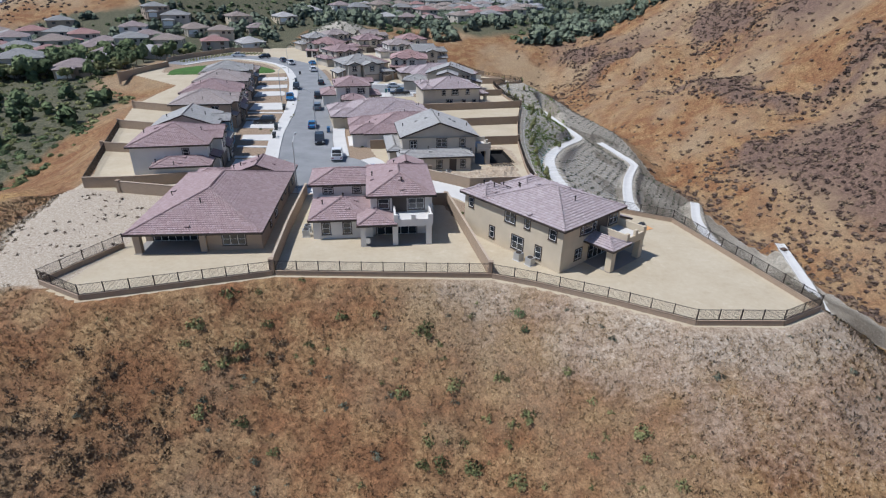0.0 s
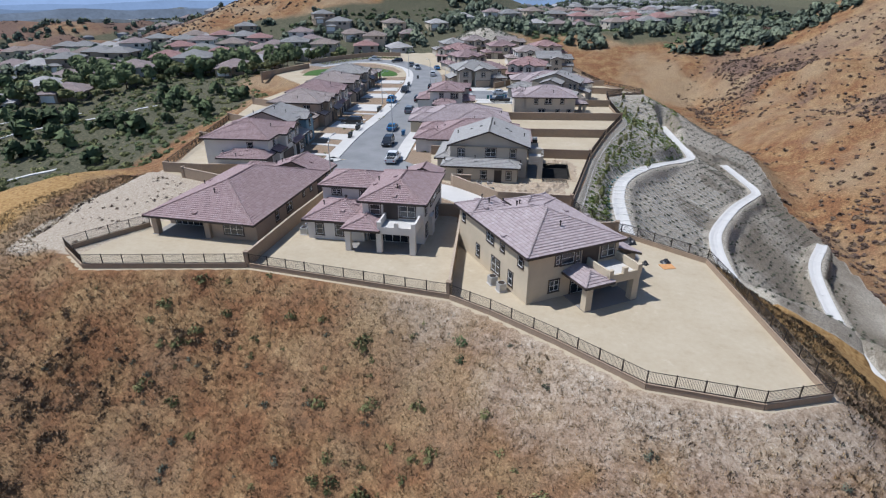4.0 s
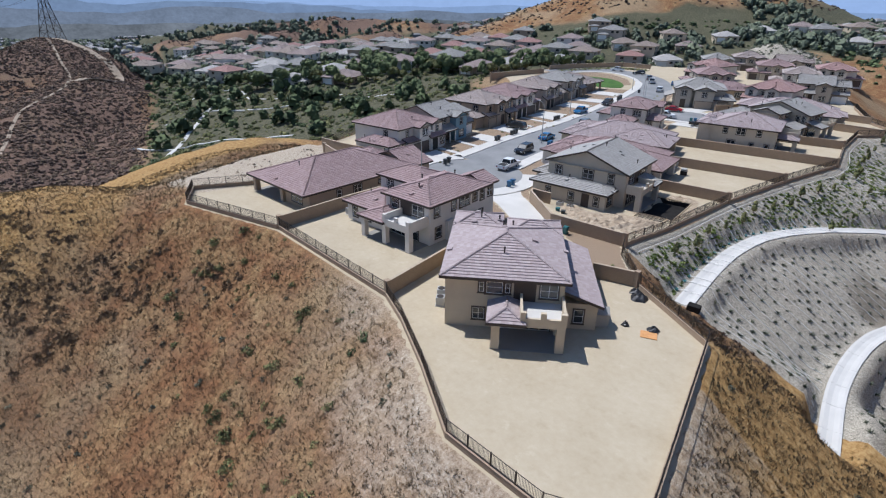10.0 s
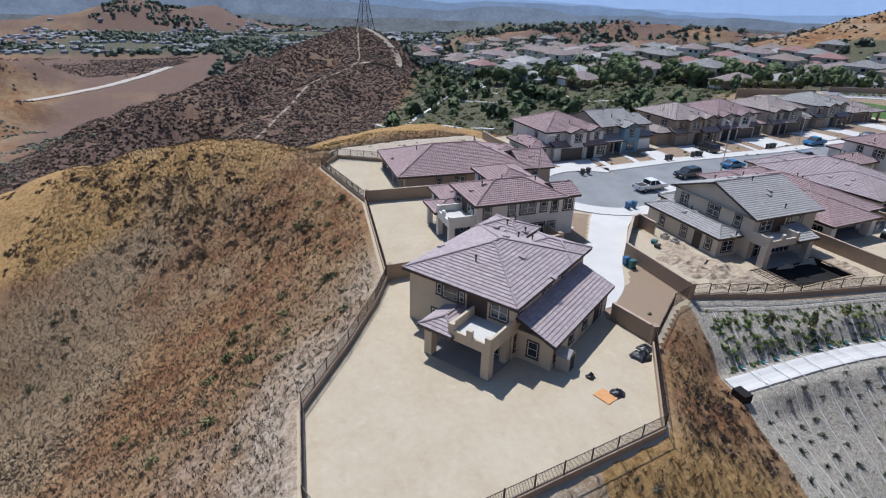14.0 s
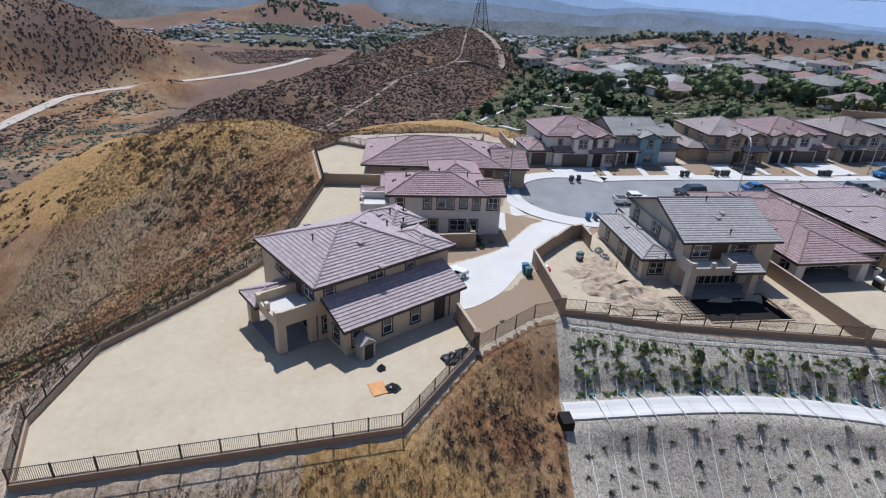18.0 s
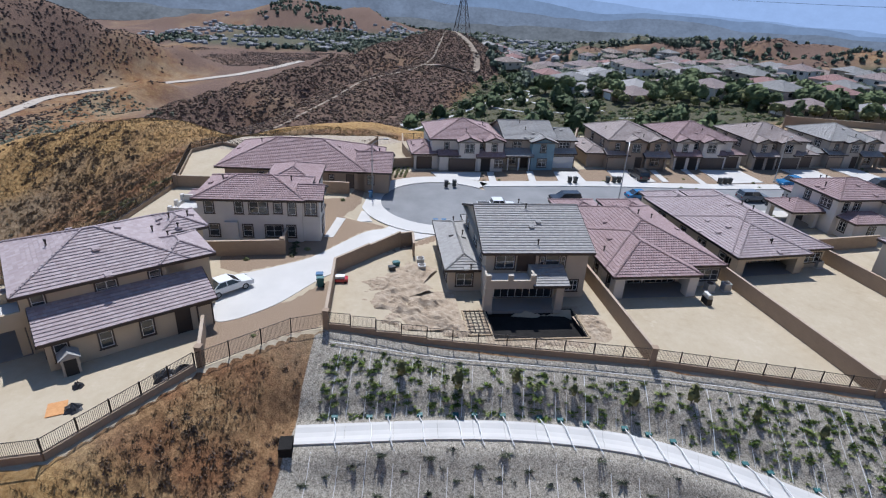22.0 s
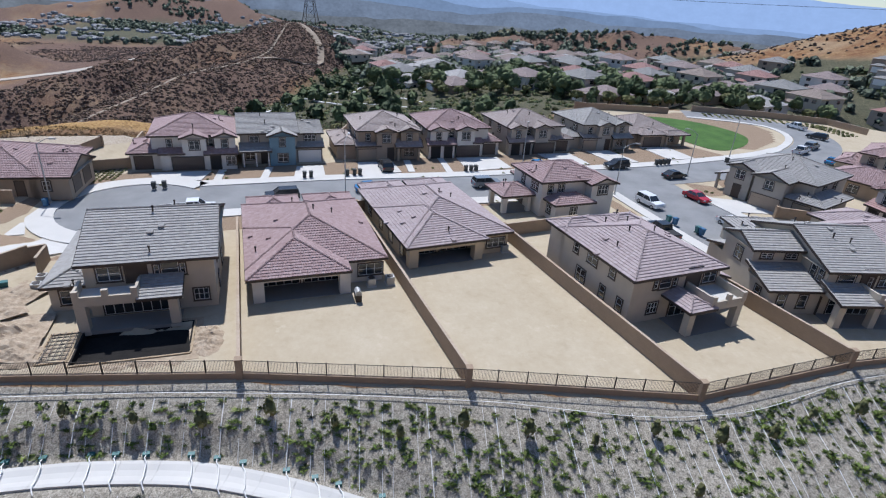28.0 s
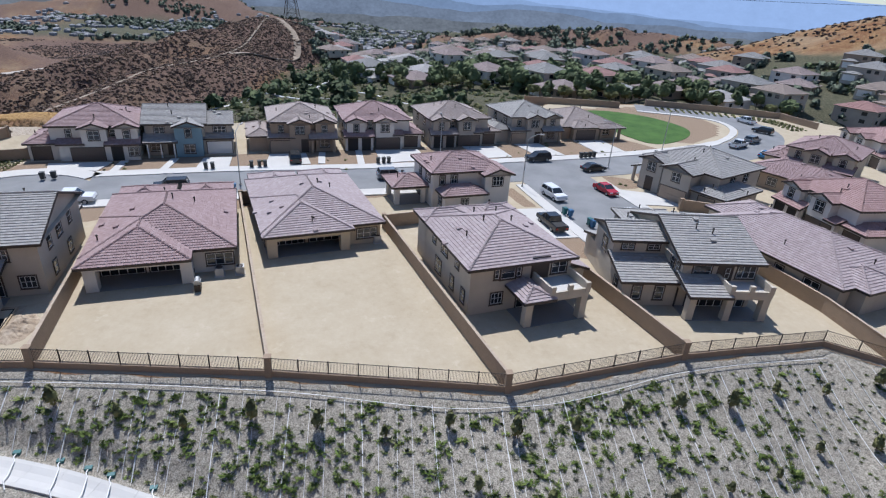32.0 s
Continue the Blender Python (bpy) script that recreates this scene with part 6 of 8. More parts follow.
p = pick(26000, -68, -14, -60, 44, lambda x, y: dry(x, y) & (x > flank(x, y) + 4 + 5 * fbm(x + 9, y, 12, 2)) & (np.hypot(x + 5, y - 8) > 26 + 10 * fbm(x, y, 15, 2)) & (0.55 * fbm(x, y + 20, 13, 2) + 0.8 * vnoise(x / 1.6, y / 1.6) > 0.13 + 0.012 * np.maximum(0, x - flank(x, y) - 22)), 10)
scatter("spur_brush", "dark brown brush on the rounded spur", "brush", AIRY, p, 0.2 + 0.55 * rs.rand(len(p)) ** 2.5, M["lf_dry"], 11, 0.06)

p = pick(1500, 12, 36, 62, 84, lambda x, y: (plat(x, y) > 2.2) & (plat(x, y) < 16) & (y < 80.2) & (x < 33) & (0.8 * fbm(x, y, 5, 2) + 0.6 * vnoise(x / 1.2, y / 1.2) > -0.02), 29)
scatter("bank_brush", "brown dead brush on the bank below the fence", "brush", AIRY, p, 0.2 + 0.4 * rs.rand(len(p)) ** 2, M["lf_brush"], 29, 0.05)
p = pick(620, -64, -38, 46, 84, lambda x, y: (poly_dist([(-44, 48), (-41, 57), (-39, 72), (-50, 74.5), (-60, 78), (-62, 62), (-52, 49)], x, y) < 0) & (vnoise(x / 2, y / 2) > 0.0), 27)
scatter("gravel_bushes", "small brown bushes on the pale gravel terrace", "bush", AIRY, p, 0.16 + 0.42 * rs.rand(len(p)) ** 2, M["lf_brush"], 28, 0.03)

# planted mulch slope
on_mulch = lambda x, y: (plat(x, y) > 1.6) & (y > 82) & (y < 205) & (x > 10) & (x < toe_x(y) - 6) & off_ditch(x, y, 1.7)
upper = lambda x, y: on_mulch(x, y) & (x < 14 + np.interp(y, [80, 100, 115, 125, 145, 160, 200], [8, 5.5, 7, 11, 22, 24, 20]))
p = pick(9000, 12, 40, 82, 200, lambda x, y: upper(x, y) & (0.45 * fbm(x, y, 6, 2) + 0.7 * vnoise(x / 0.8, y / 0.8) > -0.12 + 0.14 * (y > 136)), 12)
scatter("groundcover", "sprawling bright green groundcover on grey mulch", "groundcover", MAT_, p, 0.26 + 0.4 * rs.rand(len(p)) ** 2, M["lf_green"], 13, 0.0, 1.3)
STAR = [np.concatenate([tuft_soup(24, 0.26, 1.0, 190 + k, 0.15), leaf_soup(20, 0.7, 0.25, 0.26, 195 + k, 0.2)]) for k in range(4)]
gxs, gys = np.meshgrid(np.arange(12, 42, 1.05), np.arange(82, 204, 0.95))
q = np.stack([(gxs + 0.5 * (np.arange(gxs.shape[0])[:, None] % 2)).ravel(), gys.ravel()], 1) + rs.normal(size=(gxs.size, 2)) * 0.24
q = q[upper(q[:, 0], q[:, 1]) & (rs.rand(len(q)) > 0.3)]
scatter("slope_tufts", "small olive green tufts planted evenly over the mulch", "groundcover", STAR, q, (0.26 + 0.26 * rs.rand(len(q))) * np.where(q[:, 1] > 140, 0.8, 1.0), M["lf_tuft"], 17, 0.0, 1.1)
gxs, gys = np.meshgrid(np.arange(12, 66, 1.7), np.arange(82, 205, 1.9))
q = np.stack([(gxs + 0.85 * (np.arange(gxs.shape[0])[:, None] % 2)).ravel(), gys.ravel()], 1) + rs.normal(size=(gxs.size, 2)) * 0.16
q = q[on_mulch(q[:, 0], q[:, 1]) & (rs.rand(len(q)) > np.where(upper(q[:, 0], q[:, 1]), 0.9, 0.1))]
scatter("slope_shrubs", "small dark shrubs planted in rows on grey mulch", "shrub", STAR, q, 0.42 + 0.26 * rs.rand(len(q)), M["lf_shrub"], 14, 0.03)
p = pick(1500, 20, 62, 84, 200, lambda x, y: on_mulch(x, y) & (fbm(x, y, 16, 3) > 0.15), 15)
scatter("slope_weeds", "dry weeds and olive scrub on the mulch slope", "weeds", AIRY, p, 0.15 + 0.28 * rs.rand(len(p)), M["lf_sage"], 16, 0.05)

# east hills
p = pick(80000, 20, 330, 40, 460, lambda x, y: (x > toe_x(y) - 6) & (np.maximum(fbm(x, y, 46, 4), hill_patch(x, y)) + 0.35 * fbm(x, y, 11, 3) > np.where(vnoise(x * 3.1, y * 3.1) > 0.22, -0.24, 0.13)), 17)
scatter("hill_brush", "dark purple-brown brush patches on the golden hill", "brush", FAR_BRUSH, p, 0.28 + 0.6 * rs.rand(len(p)) ** 2, M["lf_brush"], 18, 0.1, 0.35)
p = pick(2400, 30, 120, 60, 330, lambda x, y: np.abs(x - toe_x(y)) < 7 + 8 * fbm(x, y, 20, 2), 19)
scatter("gully_scrub", "olive scrub along the dry gully", "scrub", AIRY, p, 0.3 + 0.5 * rs.rand(len(p)) ** 2, M["lf_dry"], 20, 0.1)

# west canyon
wb = lambda x, y: y < west_edge(x)
p = pick(62000, -430, -88, -90, 150, lambda x, y: (plat(x, y) > 20) & wb(x, y) & (0.5 * fbm(x, y, 46, 4) + 0.35 * fbm(x, y, 9, 2) > -0.3), 21)
scatter("canyon_brush", "dense dark brown brush on the canyon ridge", "brush", FAR_BRUSH, p, 0.32 + 0.55 * rs.rand(len(p)) ** 1.5, M["lf_brush"], 22, 0.1, 0.35)
p = pick(4200, -330, -86, 20, 210, lambda x, y: (plat(x, y) > 10) & ~wb(x, y) & (fbm(x, y, 14, 3) > 0.0), 23)
scatter("terrace_scrub", "green scrub on the terraced hillside", "scrub", SMALL, p, 0.45 + 0.8 * rs.rand(len(p)) ** 2, M["lf_dark"], 24, 0.1)
p = pick(4200, -330, -86, 20, 210, lambda x, y: (plat(x, y) > 10) & ~wb(x, y), 25)
scatter("terrace_bushes", "olive bushes on the terraced hillside", "bush", SMALL, p, 0.4 + 0.8 * rs.rand(len(p)) ** 2, M["lf_bush"], 26, 0.1)


# ---- trees ----
def tree_proto(seed, h, rad, tall=1.0):
    r = random.Random(seed)
    tr = MB()
    tr.cyl((0, 0, -0.3), (0.05, 0, h * 0.45), 0.16 * h / 6, 0.09 * h / 6, 7)
    limbs = []
    for k in range(5):
        a = k * 1.26 + r.random()
        e = (math.cos(a) * rad * 0.55, math.sin(a) * rad * 0.55, h * (0.55 + 0.25 * r.random()))
        tr.cyl((0.05, 0, h * (0.3 + 0.03 * k)), e, 0.06 * h / 6, 0.02, 5, False)
        limbs.append(e)
    parts = []
    for k, e in enumerate(limbs + [(0, 0, h * 0.78)]):
        q = rad * (0.50 + 0.2 * r.random())
        parts.append(clump_soup(seed * 10 + k, 8, 4, 0.85 * tall, 0.15, 0.5) * q + np.array(e))
        parts.append(leaf_soup(26, q * 1.15, 0.85 * tall, rad * 0.12, seed * 10 + k, 0.85) + np.array(e))
    parts = [rounded(q_, 0.5) for q_ in parts]
    soup, nrm = np.concatenate([q_[0] for q_ in parts]), np.concatenate([q_[1] for q_ in parts])
    me = bpy.data.meshes.new("crown")
    n = len(soup) * 3
    me.vertices.add(n), me.loops.add(n), me.polygons.add(n // 3)
    me.vertices.foreach_set("co", soup.reshape(-1).astype(np.float32))
    me.loops.foreach_set("vertex_index", np.arange(n, dtype=np.int32))
    me.polygons.foreach_set("loop_start", np.arange(0, n, 3, dtype=np.int32))
    me.attributes.new("tint", "FLOAT", "POINT").data.foreach_set("value", np.full(n, r.random(), np.float32))
    me.update(calc_edges=True)
    me.attributes.new("soft", "FLOAT_VECTOR", "POINT").data.foreach_set("vector", np.repeat(nrm, 3, 0).astype(np.float32).ravel())
    return tr.mesh("trunk", M["bark"]), me, soup


TREES = []
for seed, h, rad, tall, mat in ((1, 7, 3.0, 1.0, "lf_dark"), (2, 9, 3.6, 1.1, "lf_dark"), (3, 6, 2.6, 0.9, "lf_bush"), (4, 8, 2.4, 1.6, "lf_dark")):
    trunk, crown, soup = tree_proto(seed, h, rad, tall)
    crown.materials.append(M[mat])
    TREES.append((trunk, crown, soup))


def tree(k, x, y, s, label="broad dark green tree among the houses", group="suburb trees"):
    t = thing("tree", label, "tree", group, pose(x, y, gz(x, y), 0, 0, (x * 37 + y * 91) % 360) @ Matrix.Scale(s, 4))
    part("trunk", TREES[k][0], None, t)
    part("crown", TREES[k][1], None, t)
    return t


FAR_TREES = [np.concatenate([clump_soup(120 + k, 7, 2, 1.0, 0.17, 0.4) * f + [0, 0, f], clump_soup(130 + k, 6, 2, 0.9, 0.17, 0.4) * f * 0.7 + [f * 0.8, -0.4 * f, 1.3]]) for k, f in enumerate((2.4, 2.8, 2.1))]
BIG = [np.concatenate([clump_soup(90 + k, 7, 3, 1.0, 0.17, 0.4) * f + [0, 0, 2.2 * f * 0.6], clump_soup(95 + k, 6, 2, 0.9, 0.17, 0.4) * f * 0.7 + [f * 0.8, -0.4 * f, 1.6], clump_soup(99 + k, 6, 2, 0.9, 0.17, 0.4) * f * 0.6 + [-f * 0.6, 0.7 * f, 1.5]]) for k, f in enumerate((2.4, 2.8, 2.1, 2.6))]

# ---- the suburb beyond ----
FAR_COLS = ["old_brown", "old_mauve", "old_grey", "tile_pale", "old_grey", "old_brown", "tile_pale", "old_rose", "old_brown", "old_mauve"]
M["tile_pale"] = roof_tiles("pale_tiles", [(0.30, 0.285, 0.265), (0.36, 0.34, 0.32), (0.40, 0.38, 0.355), (0.46, 0.44, 0.41)])
for nm, c in (("old_brown", (0.24, 0.195, 0.165)), ("old_mauve", (0.25, 0.20, 0.185)), ("old_grey", (0.23, 0.223, 0.21)), ("old_rose", (0.28, 0.165, 0.145))):
    M[nm] = roof_tiles(nm + "_tiles", [tuple(v * k for v in c) for k in (0.8, 1.0, 1.15, 1.4)])
FAR = []


def far_proto(k):
    r = random.Random(k)
    w, d, h = 13 + 2 * r.random(), 12 + 2 * r.random(), (5.4 if k % 3 else 3.0)
    wall, roof, win, gar = MB(), MB(), MB(), MB()
    wall.box(-w / 2, -d / 2, -1.5, w / 2, d / 2, h)
    wall.box(-w / 2 + 0.5, -d / 2 - 3, -1.5, -0.5, -d / 2, 2.8)

    def hip(a0, b0, a1, b1, z, p):
        W, H = a1 - a0, b1 - b0
        q = min(W, H) / 2
        P = ((a0 + q, b0 + q, z + q * p), (a1 - q, b0 + q, z + q * p)) if W >= H else ((a0 + q, b0 + q, z + q * p), (a0 + q, b1 - q, z + q * p))
        A, B, C, E = (a0, b0, z), (a1, b0, z), (a1, b1, z), (a0, b1, z)
        if W >= H:
            for e0, e1, t0, t1 in ((A, B, P[0], P[1]), (B, C, P[1], P[1]), (C, E, P[1], P[0]), (E, A, P[0], P[0])):
                slope(roof, e0, e1, t0, t1, 0.9, 0.05)
        else:
            for e0, e1, t0, t1 in ((A, B, P[0], P[0]), (B, C, P[0], P[1]), (C, E, P[1], P[1]), (E, A, P[1], P[0])):
                slope(roof, e0, e1, t0, t1, 0.9, 0.05)
        roof.face([A, E, C, B])

    hip(-w / 2 - 0.5, -d / 2 - 0.5, w / 2 + 0.5, d / 2 + 0.5, h, 0.36)
    hip(-w / 2, -d / 2 - 3.5, 0, -d / 2 + 1.5, 2.8, 0.36)
    gar.box(-w / 2 + 1.2, -d / 2 - 3.04, -0.1, -1.4, -d / 2 - 3, 2.2)
    for sx in (-1, 1):
        for z in ((0.9, 3.5) if h > 4 else (0.9,)):
            win.box(sx * w * 0.25 - 0.9, d / 2, z, sx * w * 0.25 + 0.9, d / 2 + 0.05, z + 1.3)
            win.box(w / 2, sx * d * 0.25 - 0.8, z, w / 2 + 0.05, sx * d * 0.25 + 0.8, z + 1.3)
            win.box(-w / 2 - 0.05, sx * d * 0.25 - 0.8, z, -w / 2, sx * d * 0.25 + 0.8, z + 1.3)
    for x in (1.5, 4.5):
        win.box(x - 0.8, -d / 2 - 0.05, 3.5 if h > 4 else 0.9, x + 0.8, -d / 2, 4.8 if h > 4 else 2.2)
    wm = ["st_beige", "st_white", "st_greige", "st_cream", "st_tan"][k % 5]
    return wall.mesh("wall", M[wm]), roof.mesh("roof", M[FAR_COLS[k % 10]]), gar.mesh("garage_door", M["white"]), win.mesh("window", M["glass"])


FAR = [far_proto(k) for k in range(10)]
spots = []
rr = random.Random(5)
for row in range(-9, 34):
    for col in range(-4, 34):
        u, v = col * 19.0, row * 26.0 + (6 if col % 2 else 0) * 0 + 9 * math.sin(col * 0.35 + row * 0.2)
        a = radians(28)
        x, y = -110 - (u * math.cos(a) + v * math.sin(a) * -1) + 40, 120 + u * math.sin(a) * 0.2 + v * math.cos(a)
        x += rr.uniform(-3.5, 3.5)
        y += rr.uniform(-3.5, 3.5)
        if x > -122 or x < -560 or y > 560:
            if not (-330 < x < 70 and 330 < y < 620):
                continue
        lim = 128 + max(0, x + 190) * 1.25 if x > -190 else 126 + 0.12 * (x + 190)
        if y < lim or plat(np.array([x]), np.array([y]))[0] < 22:
            continue
        if gold_hill(x, y) > 0.16 or gz(x, y) > 9 or hump(x, y, -580, 296, 80, 36, 32) > 0.3 or hump(x, y, -405, 346, 60, 24, 29) > 0.35 or hump(x, y, -62, 326, 26, 34) > 0.15 or (x > -95 and y < 395):
            continue
        if rr.random() < 0.16:
            continue
        spots.append((x, y, (28 if row % 2 else 208) + rr.uniform(-12, 12)))
spots.sort(key=lambda s: math.hypot(s[0] - 20, s[1] - 100))
for x, y, a in spots[:298]:
    k = rr.randrange(10)
    h = thing("suburb_house", "older stucco house with tile roof among trees", "house", "suburb houses", pose(x, y, gz(x, y), 0, 0, a))
    for nm, mesh in zip(("wall", "roof", "garage_door", "window"), FAR[k]):
        tagged(part(nm, mesh, None, h), kind="stuff" if nm == "window" else "")
tx = []
for x, y, a in spots:
    for _ in range(21):
        tx.append((x + rr.uniform(-14, 14), y + rr.uniform(-14, 14)))
tx = [t for t in tx if all(abs(t[0] - s[0]) > 5.6 or abs(t[1] - s[1]) > 5.6 for s in spots if abs(s[0] - t[0]) < 12 and abs(s[1] - t[1]) < 12)]
tx.sort(key=lambda s: math.hypot(s[0] - 20, s[1] - 100))
for x, y in tx[:270]:
    tree(rr.randrange(4), x, y, rr.uniform(0.42, 0.9))
rest = np.array(tx[270:])
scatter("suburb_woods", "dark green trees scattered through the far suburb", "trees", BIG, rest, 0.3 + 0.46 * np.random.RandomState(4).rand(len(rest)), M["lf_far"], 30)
p = pick(450, -330, -92, 60, 240, lambda x, y: (plat(x, y) > 18) & ~wb(x, y) & (fbm(x, y, 40, 2) > 0.10) & (y < 140 + np.maximum(0, x + 190) * 1.2), 31)
scatter("hillside_trees", "dark round trees on the terraced hillside", "trees", BIG, p, 0.4 + 0.45 * np.random.RandomState(6).rand(len(p)), M["lf_dark"], 32)
p = pick(13000, -1500, 400, 100, 1500, lambda x, y: (np.hypot(x + 20, y - 100) > 400) & (fbm(x, y, 90, 3) > -0.04) & (gold_hill(x, y) < 0.3) & (hump(x, y, -580, 296, 80, 36, 32) < 0.35) & (hump(x, y, -405, 346, 60, 24, 29) < 0.35) & (x < 160), 33)
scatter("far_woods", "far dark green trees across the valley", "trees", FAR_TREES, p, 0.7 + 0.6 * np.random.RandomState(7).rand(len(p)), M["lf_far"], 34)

# ---- distance ----
def backdrop(name, dist, a0, a1, base, top, rough_, colour, label, seed):
    """A far skyline that glows, with haze painted in as colour and lowered contrast."""
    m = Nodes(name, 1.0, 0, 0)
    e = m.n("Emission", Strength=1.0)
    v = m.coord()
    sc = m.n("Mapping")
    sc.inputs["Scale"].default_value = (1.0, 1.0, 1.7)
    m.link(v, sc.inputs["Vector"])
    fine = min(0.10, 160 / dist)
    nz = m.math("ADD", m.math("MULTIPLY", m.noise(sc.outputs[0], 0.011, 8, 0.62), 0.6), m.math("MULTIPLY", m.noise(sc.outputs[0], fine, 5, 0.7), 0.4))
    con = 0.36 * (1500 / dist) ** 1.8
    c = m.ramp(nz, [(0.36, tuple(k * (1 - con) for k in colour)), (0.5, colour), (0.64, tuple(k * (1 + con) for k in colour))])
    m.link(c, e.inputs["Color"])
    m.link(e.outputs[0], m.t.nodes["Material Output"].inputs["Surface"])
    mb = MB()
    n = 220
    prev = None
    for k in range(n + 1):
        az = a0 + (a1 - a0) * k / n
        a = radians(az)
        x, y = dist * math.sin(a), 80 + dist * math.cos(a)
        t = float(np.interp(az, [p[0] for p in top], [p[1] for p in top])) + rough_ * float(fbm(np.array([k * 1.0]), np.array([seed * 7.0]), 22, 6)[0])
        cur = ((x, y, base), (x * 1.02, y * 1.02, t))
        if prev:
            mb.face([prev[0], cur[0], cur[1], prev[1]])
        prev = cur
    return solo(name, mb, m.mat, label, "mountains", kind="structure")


# Glow colours turn bluer and paler with distance to paint the haze.
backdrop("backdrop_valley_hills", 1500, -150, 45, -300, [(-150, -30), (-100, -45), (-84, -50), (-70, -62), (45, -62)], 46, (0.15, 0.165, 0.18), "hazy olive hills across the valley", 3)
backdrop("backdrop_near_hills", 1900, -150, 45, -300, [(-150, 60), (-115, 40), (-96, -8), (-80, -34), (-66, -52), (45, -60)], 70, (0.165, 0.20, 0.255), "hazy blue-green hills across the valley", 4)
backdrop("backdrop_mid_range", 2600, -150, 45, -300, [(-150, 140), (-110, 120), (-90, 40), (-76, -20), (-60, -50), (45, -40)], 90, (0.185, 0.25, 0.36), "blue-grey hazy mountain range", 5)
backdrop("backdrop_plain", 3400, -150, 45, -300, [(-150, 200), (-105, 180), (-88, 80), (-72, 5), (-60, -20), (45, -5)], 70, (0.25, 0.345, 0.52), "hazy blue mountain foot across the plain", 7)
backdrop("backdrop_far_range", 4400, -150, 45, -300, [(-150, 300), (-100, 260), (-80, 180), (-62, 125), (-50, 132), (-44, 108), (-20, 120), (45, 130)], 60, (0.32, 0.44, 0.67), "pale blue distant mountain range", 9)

M["dirt_trail"] = mottled("dirt_trail", (0.24, 0.185, 0.13), (0.36, 0.29, 0.215), 0.6, 8)
M["trail"] = mottled("pale_trail", (0.36, 0.31, 0.25), (0.50, 0.44, 0.37), 0.6, 8)


def trail(pts, width, name, mat, label, category, thick=0.5, lift=0.12):
    return ribbon(smooth_line(pts, 14), width, lift, name, mat, label, category, thick)


trail(VALLEY_ROAD, 9, "valley_road", M["trail"], "pale graded road through the dry valley", "road", 2.0, 0.5)
trail([(-117, 7), (-143, 22), (-180, 33), (-212, 42), (-257, 66), (-310, 72), (-362, 76), (-400, 88)], 1.2, "ridge_trail", M["dirt_trail"], "pale dirt trail along the brushy ridge", "trail")
trail([(-257, 67), (-275, 84), (-300, 96), (-330, 92), (-362, 76)], 4, "pylon_track", M["dirt_trail"], "wide pale dirt track to the pylon", "trail")
for pts in ([(-226, 100), (-221, 114), (-200, 121), (-178, 118), (-150, 142)], [(-188, 84), (-178, 97), (-160, 110), (-139, 135), (-126, 150)], [(-200, 121), (-178, 97), (-143, 74), (-124, 55)], [(-165, 66), (-143, 74), (-128, 86), (-112, 100)], [(-138, 58), (-124, 55), (-112, 62)]):
    trail(pts, 1.3, "hillside_path", M["ditch"], "white concrete path across the green hillside", "path")


def pylon(x, y, h, base):
    z = gz(x, y)
    t = thing("power_pylon", "tall dark steel lattice power pylon on the ridge", "pylon", "power pylons", pose(x, y, z, 0, 0, 20))
    lv = [0, 0.16, 0.32, 0.46, 0.58, 0.68, 0.78, 0.88, 1.0]
    wd = [base * (1 - 0.86 * min(v / 0.68, 1)) for v in lv]
    for sx, sy in ((-1, -1), (-1, 1), (1, -1), (1, 1)):
        mb = MB()
        for i in range(len(lv) - 1):
            mb.cyl((sx * wd[i] / 2, sy * wd[i] / 2, lv[i] * h), (sx * wd[i + 1] / 2, sy * wd[i + 1] / 2, lv[i + 1] * h), 0.22, 0.2, 5, False)
        tagged(part("leg", mb, M["iron"], t), kind="stuff")
    br = MB()
    for i in range(len(lv) - 1):
        a, b, z0, z1 = wd[i] / 2, wd[i + 1] / 2, lv[i] * h, lv[i + 1] * h
        for c in range(4):
            P = [(-1, -1), (1, -1), (1, 1), (-1, 1)]
            (p, q), (r, s_) = P[c], P[(c + 1) % 4]
            br.cyl((p * a, q * a, z0), (r * b, s_ * b, z1), 0.11, None, 4, False)
            br.cyl((r * a, s_ * a, z0), (p * b, q * b, z1), 0.11, None, 4, False)
            br.cyl((p * b, q * b, z1), (r * b, s_ * b, z1), 0.1, None, 4, False)
    tagged(part("lattice", br, M["iron"], t), kind="stuff")
    for zz, w in ((0.70, 7.0), (0.82, 6.0), (0.94, 5.0)):
        for sgn in (-1, 1):
            mb = MB()
            mb.cyl((0, 0, zz * h + 1.2), (sgn * w, 0, zz * h), 0.14, 0.1, 4, False)
            mb.cyl((0, 0, zz * h), (sgn * w, 0, zz * h), 0.14, 0.1, 4, False)
            mb.cyl((sgn * w, 0, zz * h), (sgn * w, 0, zz * h - 2.2), 0.12, None, 5)
            part("crossarm", mb, M["iron"], t)


pylon(-395, 84, 46, 11)
pylon(-640, 60, 44, 10)
wire = MB()
for off in (-7, -5, 5, 7):
    for (ax, ay, az), (bx, by, bz) in (((-395, 84 + off, 34), (-260, 900, 60)), ((-395, 84 + off, 34), (-640, 60 + off, 20))):
        pr = None
        for k in range(17):
            u = k / 16
            c = (ax + (bx - ax) * u, ay + (by - ay) * u, az + (bz - az) * u - 22 * 4 * u * (1 - u) * 0.5)
            if pr:
                wire.cyl(pr, c, 0.06, None, 4, False)
            pr = c
